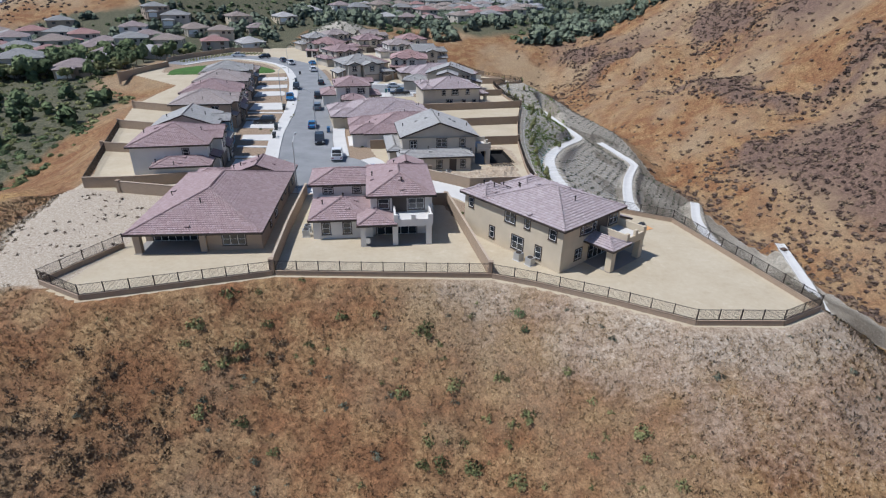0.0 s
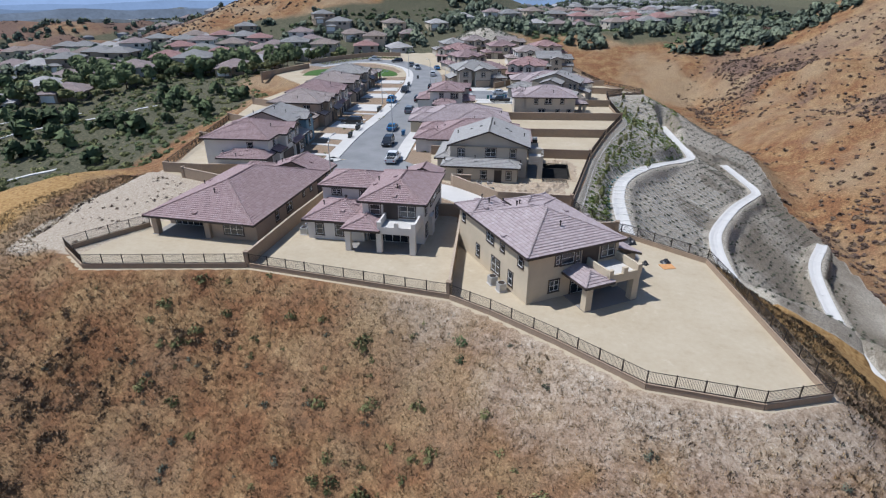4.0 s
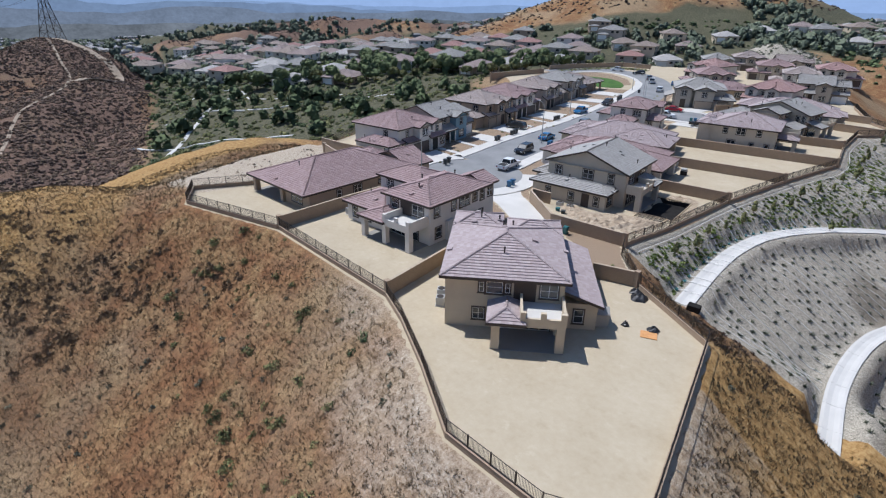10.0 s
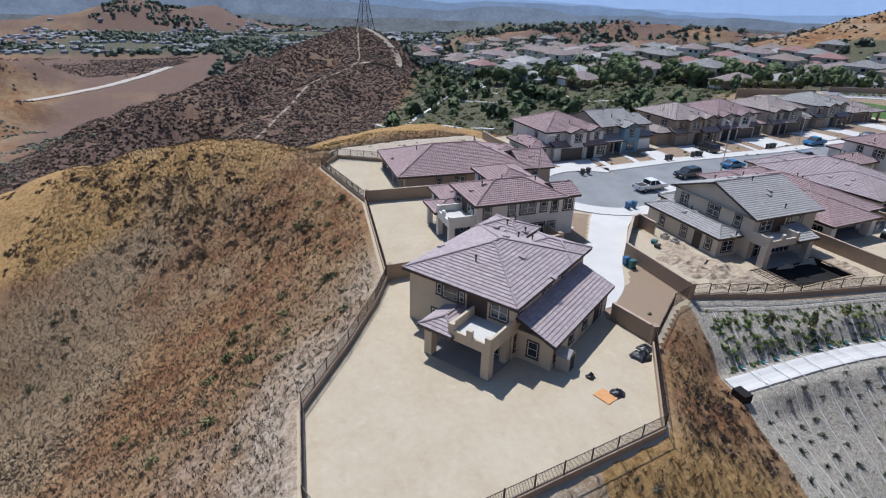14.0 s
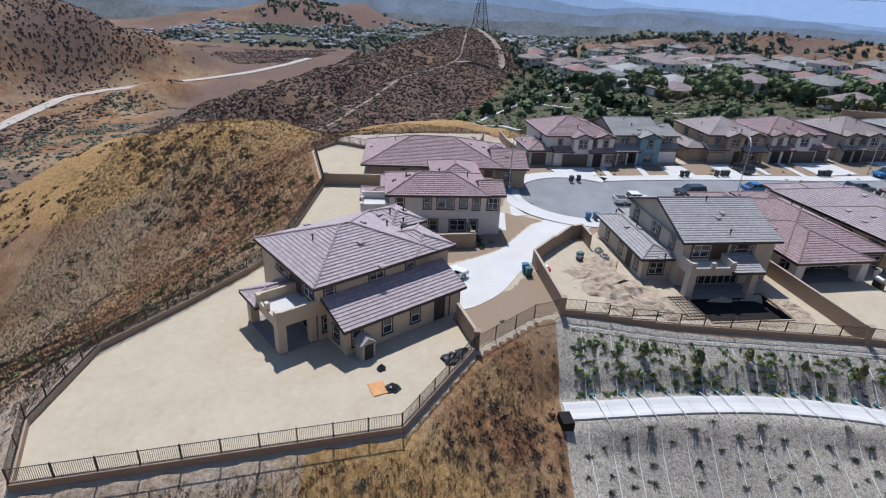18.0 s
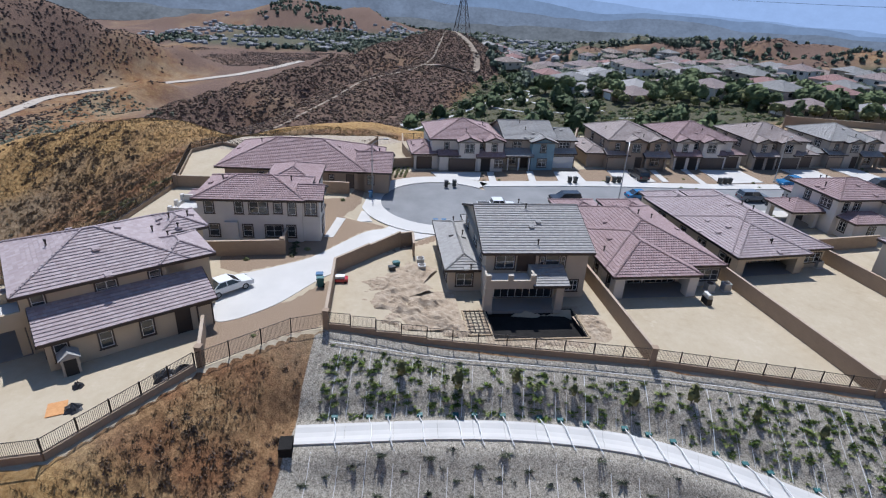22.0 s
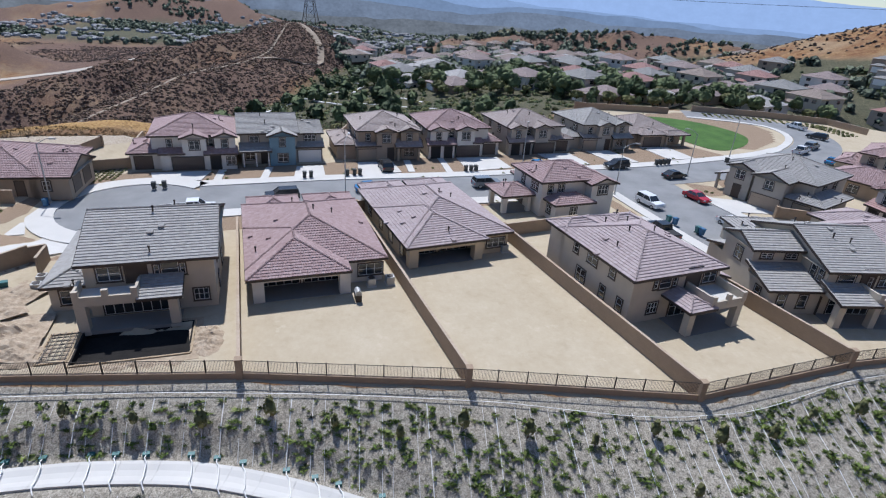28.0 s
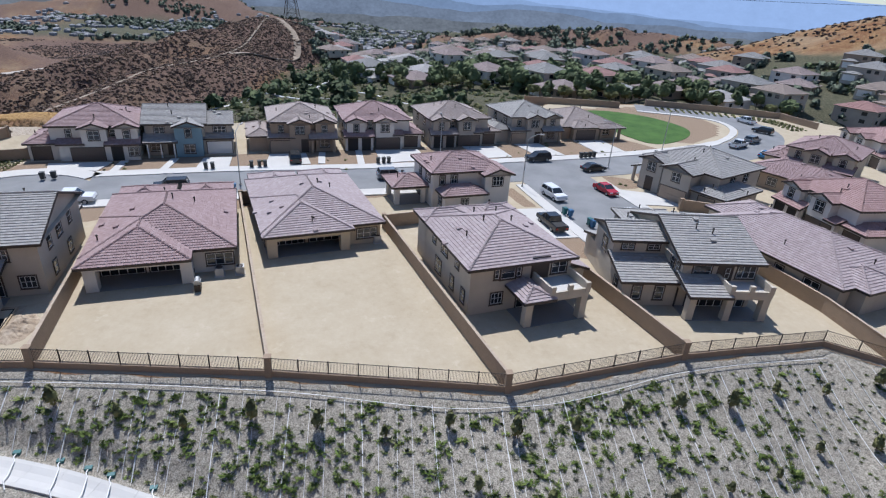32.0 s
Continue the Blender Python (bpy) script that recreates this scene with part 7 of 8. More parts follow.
solo("power_lines", wire, M["iron"], "thin dark power lines strung from the pylon", "cables", kind="stuff")

# pale houses far down the valley
def house_soup(seed):
    r = random.Random(seed)
    w, d, h = r.uniform(5, 8), r.uniform(5, 7), r.uniform(3, 6)
    tri = []

    def quad(a, b, c, e):
        tri.append((a, b, c)), tri.append((a, c, e))

    A, B, C, E = (-w, -d), (w, -d), (w, d), (-w, d)
    for p, q in ((A, B), (B, C), (C, E), (E, A)):
        quad((*p, -2), (*q, -2), (*q, h), (*p, h))
    t0, t1 = (-w * 0.4, 0, h + 2.4), (w * 0.4, 0, h + 2.4)
    quad((*A, h), (*B, h), t1, t0), quad((*C, h), (*E, h), t0, t1)
    tri.append(((*B, h), (*C, h), t1)), tri.append(((*E, h), (*A, h), t0))
    return np.array(tri, float)


# Dull greys paint the distance haze onto the far houses.
M["far_house"] = leaf_material("hazed_far_house", [(0.0, (0.17, 0.165, 0.165)), (0.5, (0.26, 0.255, 0.25)), (1.0, (0.44, 0.43, 0.42))])
HS = [house_soup(k) for k in range(6)]
p = pick(2600, -1330, -800, -470, 260, lambda x, y: (np.abs(fbm(x, y, 70, 3)) < 0.11) & (level(x, y) < -46), 51)
scatter("valley_houses", "rows of small pale houses far down the valley", "houses", HS, p, 0.6, M["far_house"], 52, up=0.2)
p = pick(3400, -1500, 100, 100, 1400, lambda x, y: (np.hypot(x + 20, y - 100) > 430) & (fbm(x, y, 100, 3) < 0.2) & (gold_hill(x, y) < 0.2) & (hump(x, y, -580, 296, 80, 36, 32) < 0.2) & (hump(x, y, -405, 346, 60, 24, 29) < 0.2) & (hump(x, y, -740, 480, 190, 50, 53) < 0.2), 53)
scatter("far_suburb", "far suburb of small grey-roofed houses", "houses", HS, p, 0.75, M["far_house"], 54, up=0.2)
p = pick(7000, -1450, -430, -420, 420, lambda x, y: ((y > -70) | (x < -780)) & (fbm(x, y, 70, 3) > 0.0) & ((level(x, y) < -14) | (y > 220)), 55)
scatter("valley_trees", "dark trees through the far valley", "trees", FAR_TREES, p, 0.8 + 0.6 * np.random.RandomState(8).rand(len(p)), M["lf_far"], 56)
p = pick(5000, -330, -95, -170, -10, lambda x, y: (plat(x, y) > 40) & (level(x, y) < -34) & (fbm(x, y, 30, 3) > -0.1), 61)
scatter("wash_scrub", "grey-green scrub along the dry wash", "scrub", FAR_BRUSH, p, 0.5 + 0.8 * np.random.RandomState(12).rand(len(p)) ** 2, M["lf_sage"], 62, 0.1)
p = pick(36000, -760, -120, -460, -40, lambda x, y: (fbm(x, y, 90, 4) > 0.0 - 0.16 * (vnoise(x * 1.7, y * 1.7) > 0.3)) & (y < -150 - 0.1 * (x + 300)), 57)
scatter("valley_brush", "dark brush over the dry valley and far slopes", "brush", FAR_BRUSH, p, 0.45 + 0.7 * np.random.RandomState(9).rand(len(p)), M["lf_hill"], 58, 0.1, 0.35)
p = pick(1500, -130, 130, 330, 470, lambda x, y: (fbm(x, y, 24, 3) > 0.05) & (level(x, y) > -4) & (hump(x, y, -62, 326, 20, 28) < 0.2), 59)
q = pick(7000, -420, 170, 330, 640, lambda x, y: (level(x, y) > -8) & (gold_hill(x, y) < 0.1) & (fbm(x, y, 26, 3) > -0.16) & (hump(x, y, -62, 326, 20, 28) < 0.2) & (y > 345 + 0.3 * np.minimum(x, 0)), 67)
scatter("northern_scrub", "dark green scrub over the northern hillside", "scrub", FAR_BRUSH, q, 0.8 + 1.5 * np.random.RandomState(15).rand(len(q)) ** 2, M["lf_dark"], 68)
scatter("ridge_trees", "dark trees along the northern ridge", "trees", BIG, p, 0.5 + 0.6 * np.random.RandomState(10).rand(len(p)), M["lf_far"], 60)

p = pick(18000, -820, -90, 230, 680, lambda x, y: (np.maximum(gold_hill(x, y), np.maximum(hump(x, y, -580, 296, 80, 36, 32), np.maximum(hump(x, y, -405, 346, 60, 24, 29), hump(x, y, -740, 480, 190, 50, 53)))) > 0.25) & (fbm(x, y, 40, 4) + 0.4 * fbm(x, y, 10, 2) > -0.02), 63)
scatter("distant_brush", "dark brush over the bare hills behind the suburb", "brush", FAR_BRUSH, p, 0.5 + 0.6 * np.random.RandomState(13).rand(len(p)), M["lf_hill"], 64)

p = pick(900, -95, -30, 290, 365, lambda x, y: (hump(x, y, -62, 326, 17, 24) > 0.2) & (y > 296), 65)
scatter("mound_shrubs", "small grey-green shrubs on the terraced mound", "shrubs", SMALL, p, 0.35 + 0.5 * np.random.RandomState(14).rand(len(p)), M["lf_sage"], 66)

# ---- the street's fittings ----
SL = ZS + 0.16
for quad in ([(-35.3, 88.2), (-34.9, 95.4), (-39.8, 95.8), (-38.2, 87.0)], [(-36.4, 109.2), (-37.6, 114.2), (-44.2, 113.4), (-43.2, 109.0)], [(-38.9, 119.6), (-41.2, 127.0), (-47.6, 125.6), (-46.4, 119.4)],
             [(-42.6, 139.0), (-45.2, 147.8), (-52.2, 146.4), (-51.0, 138.2)], [(-47.2, 158.0), (-48.8, 164.6), (-56.4, 163.0), (-55.4, 155.8)], [(-49.6, 170.0), (-51.2, 176.0), (-59.6, 173.0), (-58.6, 167.4)],
             [(-53.4, 184.0), (-55.0, 190.6), (-64.0, 189.0), (-63.0, 182.0)], [(-17.6, 79.2), (-14.0, 80.8), (-12.6, 75.2), (-16.6, 74.2)], [(-31.4, 80.6), (-27.0, 78.0), (-22.0, 77.9), (-22.2, 74.6), (-27.0, 75.0), (-32.0, 77.6)],
             [(-20.5, 106.2), (-22.0, 113.6), (-17.2, 114.4), (-16.2, 107.0)], [(-25.4, 128.0), (-26.8, 135.0), (-22.4, 136.0), (-21.2, 129.0)], [(-30.5, 178.4), (-23.5, 179.4), (-22.6, 187.2), (-28.6, 184.2)],
             [(0.6, 167.2), (-8.6, 167.0), (-9.2, 173.0), (-0.6, 174.0)], [(-21.0, 158.2), (-10.5, 160.2), (-11.0, 165.2), (-21.4, 163.6)]):
    slab("driveway", quad, -0.79, M["concrete"], "white concrete driveway", "driveway", 0.3)
for quad in ([(-33.6, 97.2), (-33.9, 98.4), (-40.6, 98.0), (-40.4, 96.8)], [(-35.2, 104.0), (-35.5, 105.2), (-42.6, 105.2), (-42.4, 104.0)], [(-41.4, 128.2), (-41.6, 129.4), (-48.6, 129.0), (-48.4, 127.8)], [(-41.6, 135.0), (-41.9, 136.2), (-50.6, 135.6), (-50.4, 134.4)], [(-6.2, 76.2), (-6.2, 77.3), (-12.4, 77.5), (-12.6, 76.3)]):
    slab("front_path", quad, -0.79 if quad[0][1] > 80 else 0.035, M["concrete"], "narrow white concrete front path", "path", 0.3)
M["lawn"] = mottled("lawn_grass", (0.035, 0.085, 0.012), (0.075, 0.15, 0.025), 0.3, 14, 0.9, 0.6)
slab("lawn", [(p_.x, p_.y) for p_ in smooth_line([(-96, 191), (-99, 203), (-94, 213), (-84, 218), (-75, 217), (-66, 209), (-63, 200), (-77, 195.5), (-96, 191)], 6)[:-1]], -0.83, M["lawn"], "bright green mown park lawn", "lawn")


def lamp_post(x, y, ang):
    t = thing("street_lamp", "slim grey street lamp with curved arm", "street lamp", "street lamps", pose(x, y, -0.85, 0, 0, ang))
    mb = MB()
    mb.cyl((0, 0, 0), (0, 0, 8.0), 0.10, 0.06, 8)
    part("pole", mb, M["steel"], t)
    mb = MB()
    pr = (0, 0, 8.0)
    for k in range(1, 7):
        c = (1.9 * k / 6, 0, 8.0 + 0.9 * math.sin(k / 6 * 1.6))
        mb.cyl(pr, c, 0.05, None, 6, False)
        pr = c
    part("arm", mb, M["steel"], t)
    mb = MB()
    mb.box(1.7, -0.13, 8.78, 2.45, 0.13, 8.95)
    part("lamp_head", mb, M["steel"], t)
    mb = MB()
    mb.cyl((0, 0, 0), (0, 0, 0.35), 0.2, 0.18, 8)
    part("base", mb, M["concrete"], t)


M["steel"] = plain("galvanised_steel", (0.42, 0.42, 0.41), 0.5, 0.4)
for x, y, a in ((-24.2, 79.0, 90), (-29.6, 117.6, 165), (-31.0, 161.8, 80), (-42.4, 181.5, -100), (-46, 150, -15), (-57, 200, -15)):
    lamp_post(x, y, a)

M["bin_dark"] = plain("dark_bin_plastic", (0.035, 0.04, 0.04), 0.55)
M["bin_blue"] = plain("blue_bin_plastic", (0.03, 0.12, 0.24), 0.5)
M["bin_teal"] = plain("teal_bin_plastic", (0.03, 0.13, 0.13), 0.5)
M["tyre"] = plain("black_rubber", (0.02, 0.02, 0.02), 0.8)
BINS = {}


def bin_(x, y, colour, ang=0, z=None):
    if colour not in BINS:
        b, l, w = MB(), MB(), MB()
        lo, hi = [(-0.24, -0.27), (0.24, -0.27), (0.24, 0.25), (-0.24, 0.25)], [(-0.30, -0.36), (0.30, -0.36), (0.30, 0.33), (-0.30, 0.33)]
        for k in range(4):
            k2 = (k + 1) % 4
            b.face([(*lo[k], 0.06), (*lo[k2], 0.06), (*hi[k2], 0.98), (*hi[k], 0.98)])
        b.face([(*p_, 0.06) for p_ in lo[::-1]]), b.face([(*p_, 0.98) for p_ in hi])
        l.box(-0.33, -0.40, 0.98, 0.33, 0.36, 1.05)
        l.box(-0.28, -0.3, 1.05, 0.28, 0.28, 1.09)
        w.cyl((-0.3, 0.27, 0.12), (-0.22, 0.27, 0.12), 0.12, None, 10), w.cyl((0.22, 0.27, 0.12), (0.3, 0.27, 0.12), 0.12, None, 10)
        BINS[colour] = b.mesh("body", M[colour]), l.mesh("lid", M[colour]), w.mesh("wheel", M["tyre"])
    t = thing("wheelie_bin", {"bin_dark": "black plastic wheelie bin", "bin_blue": "blue plastic recycling bin", "bin_teal": "teal green plastic wheelie bin"}[colour] + " standing at the kerb", "bin", "wheelie bins", pose(x, y, SL - 0.02 if z is None else z, 0, 0, ang))
    for nm, me_ in zip(("body", "lid", "wheel"), BINS[colour]):
        part(nm, me_, None, t)


for x, y, c in ((-30.4, 90.0, "bin_dark"), (-30.9, 91.3, "bin_dark"), (-23.0, 79.0, "bin_blue"), (-36.9, 110.9, "bin_dark"), (-37.1, 111.9, "bin_dark"), (-38.4, 117.7, "bin_dark"), (-38.7, 118.9, "bin_dark"), (-38.9, 119.8, "bin_dark"), (-26.6, 116.4, "bin_blue"), (-26.8, 117.3, "bin_blue"),
                (-42.2, 138.5, "bin_dark"), (-42.4, 139.5, "bin_dark"), (-42.6, 140.4, "bin_dark"), (-18.9, 164.9, "bin_teal"), (-18.1, 165.5, "bin_blue"), (-14.9, 167.2, "bin_teal"), (-14.2, 167.4, "bin_blue"), (-49.0, 178.6, "bin_dark"), (-49.3, 179.6, "bin_dark"), (-49.6, 180.6, "bin_dark"), (-49.9, 181.6, "bin_dark"),
                (-13.6, 89.4, "bin_blue"), (-13.8, 90.5, "bin_blue"), (-31.5, 142, "bin_dark"), (-52, 196, "bin_dark")):
    bin_(x, y, c, 100)
for x, y, c in ((0.6, 85.5, "bin_dark"), (-0.6, 85.8, "bin_teal")):
    bin_(x, y, c, 30, -0.9 + 0.35 * 0)
bin_(5.0, 78.6, "bin_blue", 10, -0.02), bin_(5.9, 78.9, "bin_teal", 10, -0.02)


def car_mats(colour, name):
    return Nodes(name, 0.25, 0.0, 0.6).base(colour)


PAINT = {"black": car_mats((0.02, 0.021, 0.023), "black_car_paint"), "white": car_mats((0.72, 0.72, 0.71), "white_car_paint"), "red": car_mats((0.42, 0.02, 0.03), "red_car_paint"),
         "blue": car_mats((0.03, 0.16, 0.34), "blue_car_paint"), "grey": car_mats((0.18, 0.20, 0.22), "grey_car_paint"), "silver": car_mats((0.42, 0.43, 0.44), "silver_car_paint")}
CAR_MESH = {}
LAMPS = plain("headlight_glass", (0.6, 0.6, 0.58), 0.15)
REAR = plain("tail_light_red", (0.30, 0.015, 0.015), 0.25)


def car(kind, colour, x, y, ang, z=-0.845, label=None):
    key = (kind, colour)
    if key not in CAR_MESH:
        L_, W, prof, cab = {"sedan": (4.7, 1.8, [(-2.35, 0.35), (-2.35, 0.85), (-1.6, 0.98), (1.0, 0.98), (2.2, 0.80), (2.35, 0.6), (2.35, 0.35)], [(-1.7, 0.97), (-1.05, 1.42), (0.25, 1.45), (1.1, 0.97)]),
                            "suv": (4.9, 1.95, [(-2.45, 0.4), (-2.45, 1.1), (-2.3, 1.15), (1.05, 1.12), (2.3, 1.02), (2.45, 0.75), (2.45, 0.4)], [(-2.35, 1.12), (-2.1, 1.72), (0.35, 1.75), (1.15, 1.10)]),
                            "pickup": (5.7, 2.0, [(-2.85, 0.5), (-2.85, 1.12), (-0.95, 1.15), (1.35, 1.15), (2.7, 1.08), (2.85, 0.8), (2.85, 0.5)], [(-0.85, 1.13), (-0.7, 1.82), (0.75, 1.84), (1.5, 1.13)])}[kind]
        body, roof = MB(), MB()
        n = len(prof)
        for sgn in (-1, 1):
            pts = [(u, sgn * W / 2 * (0.97 if v > 0.9 else 1.0), v) for u, v in prof]
            body.face(pts if sgn < 0 else pts[::-1])
        for k in range(n):
            (a, b), (c, d) = prof[k], prof[(k + 1) % n]
            body.face([(a, -W / 2, b), (a, W / 2, b), (c, W / 2, d), (c, -W / 2, d)])
        wt, wb_ = W / 2 * 0.78, W / 2 * 0.95
        c0 = [(cab[0][0], wb_), (cab[1][0], wt), (cab[2][0], wt), (cab[3][0], wb_)]
        zs_ = [cab[0][1], cab[1][1], cab[2][1], cab[3][1]]
        Lf = [(c0[i][0], -c0[i][1], zs_[i]) for i in range(4)]
        Rt = [(c0[i][0], c0[i][1], zs_[i]) for i in range(4)]
        glass = []
        for nm, quad in (("side_window", Lf), ("side_window", Rt[::-1]), ("rear_window", [Lf[0], Rt[0], Rt[1], Lf[1]]), ("windscreen", [Lf[2], Rt[2], Rt[3], Lf[3]])):
            pane = MB()
            pane.face(quad)
            glass.append((nm, pane.mesh(nm, M["glass"])))
        pillars = []
        roof.box(cab[1][0] - 0.05, -wt - 0.02, cab[1][1] - 0.02, cab[2][0] + 0.05, wt + 0.02, cab[1][1] + 0.06)
        for u0, u1, w0, w1 in ((0, 1, wb_, wt), (3, 2, wb_, wt)):
            for sgn in (-1, 1):
                pl = MB()
                pl.cyl((cab[u0][0], sgn * (w0 + 0.01), cab[u0][1]), (cab[u1][0], sgn * (w1 + 0.01), cab[u1][1]), 0.05, None, 5, False)
                pillars.append(pl.mesh("pillar", PAINT[colour]))
        for sgn in (-1, 1):
            um = (cab[0][0] + cab[3][0]) / 2 - 0.1
            pl = MB()
            pl.cyl((um, sgn * (wb_ + 0.01), cab[0][1]), (um, sgn * (wt + 0.01), cab[1][1]), 0.05, None, 5, False)
            pillars.append(pl.mesh("pillar", PAINT[colour]))
        if kind == "pickup":
            bed = MB()
            bed.box(-2.75, -0.82, 1.152, -1.0, 0.82, 1.158)
            CAR_MESH["bed"] = bed.mesh("truck_bed", M["tyre"])
        tr, rm = MB(), MB()
        r = 0.36 if kind != "sedan" else 0.33
        tr.cyl((0, -0.11, 0), (0, 0.11, 0), r, None, 16)
        rm.cyl((0, -0.12, 0), (0, 0.12, 0), r * 0.62, None, 12)
        hl, tl = MB(), MB()
        hl.box(-0.05, -0.22, -0.08, 0.05, 0.22, 0.08), tl.box(-0.04, -0.16, -0.1, 0.04, 0.16, 0.1)
        CAR_MESH[key] = (L_, W, r, body.mesh("body", PAINT[colour]), (glass, pillars), roof.mesh("roof", PAINT[colour]), tr.mesh("tyre", M["tyre"]), rm.mesh("rim", M["steel"]), hl.mesh("headlight", LAMPS), tl.mesh("tail_light", REAR))
    L_, W, r, body, glass, roof, tyre, rim, hl, tl = CAR_MESH[key]
    t = thing({"sedan": "car", "suv": "suv", "pickup": "pickup_truck"}[kind], label or f"{colour} {'pickup truck' if kind == 'pickup' else kind} parked by the street", "car", "parked cars", pose(x, y, z, 0, 0, ang))
    part("body", body, None, t), part("roof", roof, None, t)
    for nm, me_ in glass[0]:
        part(nm, me_, None, t)
    for me_ in glass[1]:
        part("pillar", me_, None, t)
    if kind == "pickup":
        part("truck_bed", CAR_MESH["bed"], None, t)
    for sx in (-1, 1):
        for sy in (-1, 1):
            w = part("wheel", tyre, None, t, m=pose(sx * L_ * 0.3, sy * (W / 2 - 0.09), r))
            part("rim", rim, None, w)
    for sy in (-1, 1):
        part("headlight", hl, None, t, m=pose(L_ / 2 - 0.02, sy * W * 0.36, 0.72))
        part("tail_light", tl, None, t, m=pose(-L_ / 2 + 0.02, sy * W * 0.38, 0.82))


car("sedan", "white", 8.1, 70.2, 139.5, 0.045, "white sedan parked on the long concrete driveway")
for kind, colour, x, y, a in (("pickup", "white", -21.4, 97.8, 100), ("suv", "black", -26.9, 108.6, 282), ("suv", "black", -42.8, 124.2, 190), ("sedan", "blue", -31.2, 121.4, 100), ("suv", "grey", -34.2, 140.6, 100), ("pickup", "blue", -44.2, 152.4, 283), ("suv", "black", -37.3, 156.0, 102),
                              ("suv", "black", -46.6, 169.0, 283), ("suv", "white", -26.2, 165.6, 15), ("sedan", "red", -29.0, 175.4, 15), ("pickup", "black", -14.6, 161.6, 190), ("sedan", "white", -17.4, 174.2, 10), ("pickup", "white", -61.5, 221.0, 120), ("suv", "grey", -66.5, 228.0, 120), ("sedan", "blue", -53.5, 222.4, 120),
                              ("suv", "black", -77.0, 238.2, 212), ("sedan", "silver", -23.8, 130.6, 195), ("pickup", "white", -89.0, 241.6, 190), ("suv", "white", -49.5, 205, 112), ("sedan", "black", -41.0, 178, 105)):
    car(kind, colour, x, y, a)

# ---- roof vents ----
VENT = MB()
VENT.cyl((0, 0, -0.3), (0, 0, 0.45), 0.07, None, 8)
VENT.cyl((0, 0, 0.45), (0, 0, 0.6), 0.13, 0.1, 8)
VENT_M = VENT.mesh("vent_pipe", M["iron"])
FLAT = MB()
FLAT.box(-0.28, -0.22, -0.05, 0.28, 0.22, 0.16)
FLAT.box(-0.22, -0.3, 0.02, 0.22, -0.2, 0.12)
bpy.context.view_layer.update()
vr = random.Random(12)
for ob in [o for o in scene.objects if o.name.startswith("house_") and o.parent is None]:
    roofs = sorted([c for c in ob.children if c.name.startswith("roof")], key=lambda c: -len(c.data.polygons))[:2]
    for rf in roofs:
        polys = [p_ for p_ in rf.data.polygons if p_.normal.z > 0.8 and p_.area > 0.8]
        flat_key = rf.data.materials[0].name
        if flat_key not in MESHES:
            MESHES[flat_key] = FLAT.mesh("roof_vent", rf.data.materials[0])
        for k in range(7):
            p_ = polys[vr.randrange(len(polys))]
            vs = [rf.data.vertices[i].co for i in p_.vertices]
            a, b = vs[0], vs[1]
            c = a.lerp(b, vr.uniform(0.25, 0.75)) * 0.5 + p_.center * 0.5
            if k < 3:
                part("vent_pipe", VENT_M, None, rf, m=Matrix.Translation(c))
            else:
                q = p_.normal.to_track_quat("Z", "Y").to_matrix().to_4x4()
                part("roof_vent", MESHES[flat_key], None, rf, m=Matrix.Translation(c) @ q)

# ---- slope trees and yard things ----
def sapling(x, y, s):
    t = thing("young_tree", "slender young tree staked on the mulch slope", "tree", "young slope trees", pose(x, y, gz(x, y), 0, 0, x * 50) @ Matrix.Scale(s, 4))
    part("trunk", SAP[0], None, t)
    part("crown", SAP[int(x * 7) % 2 + 1], None, t)


tk = MB()
tk.cyl((0, 0, -0.3), (0.03, 0, 1.9), 0.04, 0.02, 6)
tk.cyl((0.2, 0, -0.3), (0.2, 0, 1.3), 0.03, 0.03, 5)
SAP = [tk.mesh("trunk", M["bark"])]
for sd in (5, 6):
    so = np.concatenate([clump_soup(sd, 8, 4, 1.7, 0.16, 0.4) * 0.5 + [0, 0, 1.1], clump_soup(sd + 3, 7, 3, 1.6, 0.18, 0.4) * 0.34 + [0.06, 0, 1.9], leaf_soup(40, 0.6, 1.6, 0.13, sd, 0.7) + [0, 0, 1.2]])
    mm = bpy.data.meshes.new("crown")
    so, nrm = rounded(so, 0.4)
    mm.from_pydata(so.reshape(-1, 3).tolist(), [], np.arange(len(so) * 3).reshape(-1, 3).tolist())
    mm.attributes.new("soft", "FLOAT_VECTOR", "POINT").data.foreach_set("vector", np.repeat(nrm, 3, 0).astype(np.float32).ravel())
    mm.attributes.new("tint", "FLOAT", "POINT").data.foreach_set("value", np.full(len(so) * 3, 0.4 + 0.05 * sd, np.float32))
    mm.materials.append(M["lf_bush"])
    SAP.append(mm)
for k in range(24):
    y = 88.5 + 4.9 * k
    x = float(np.interp(y, [80, 110, 128, 147, 164, 180, 210], [16.6, 17.2, 19.8, 22.4, 19.6, 18.5, 18.0])) + 0.5 * math.sin(k * 2.1)
    sapling(x, y, 0.68 + 0.17 * math.sin(k * 1.7))
    if y > 118:
        sapling(x + 5.5 + math.sin(k), y + 1.5, 0.6 + 0.14 * math.cos(k))


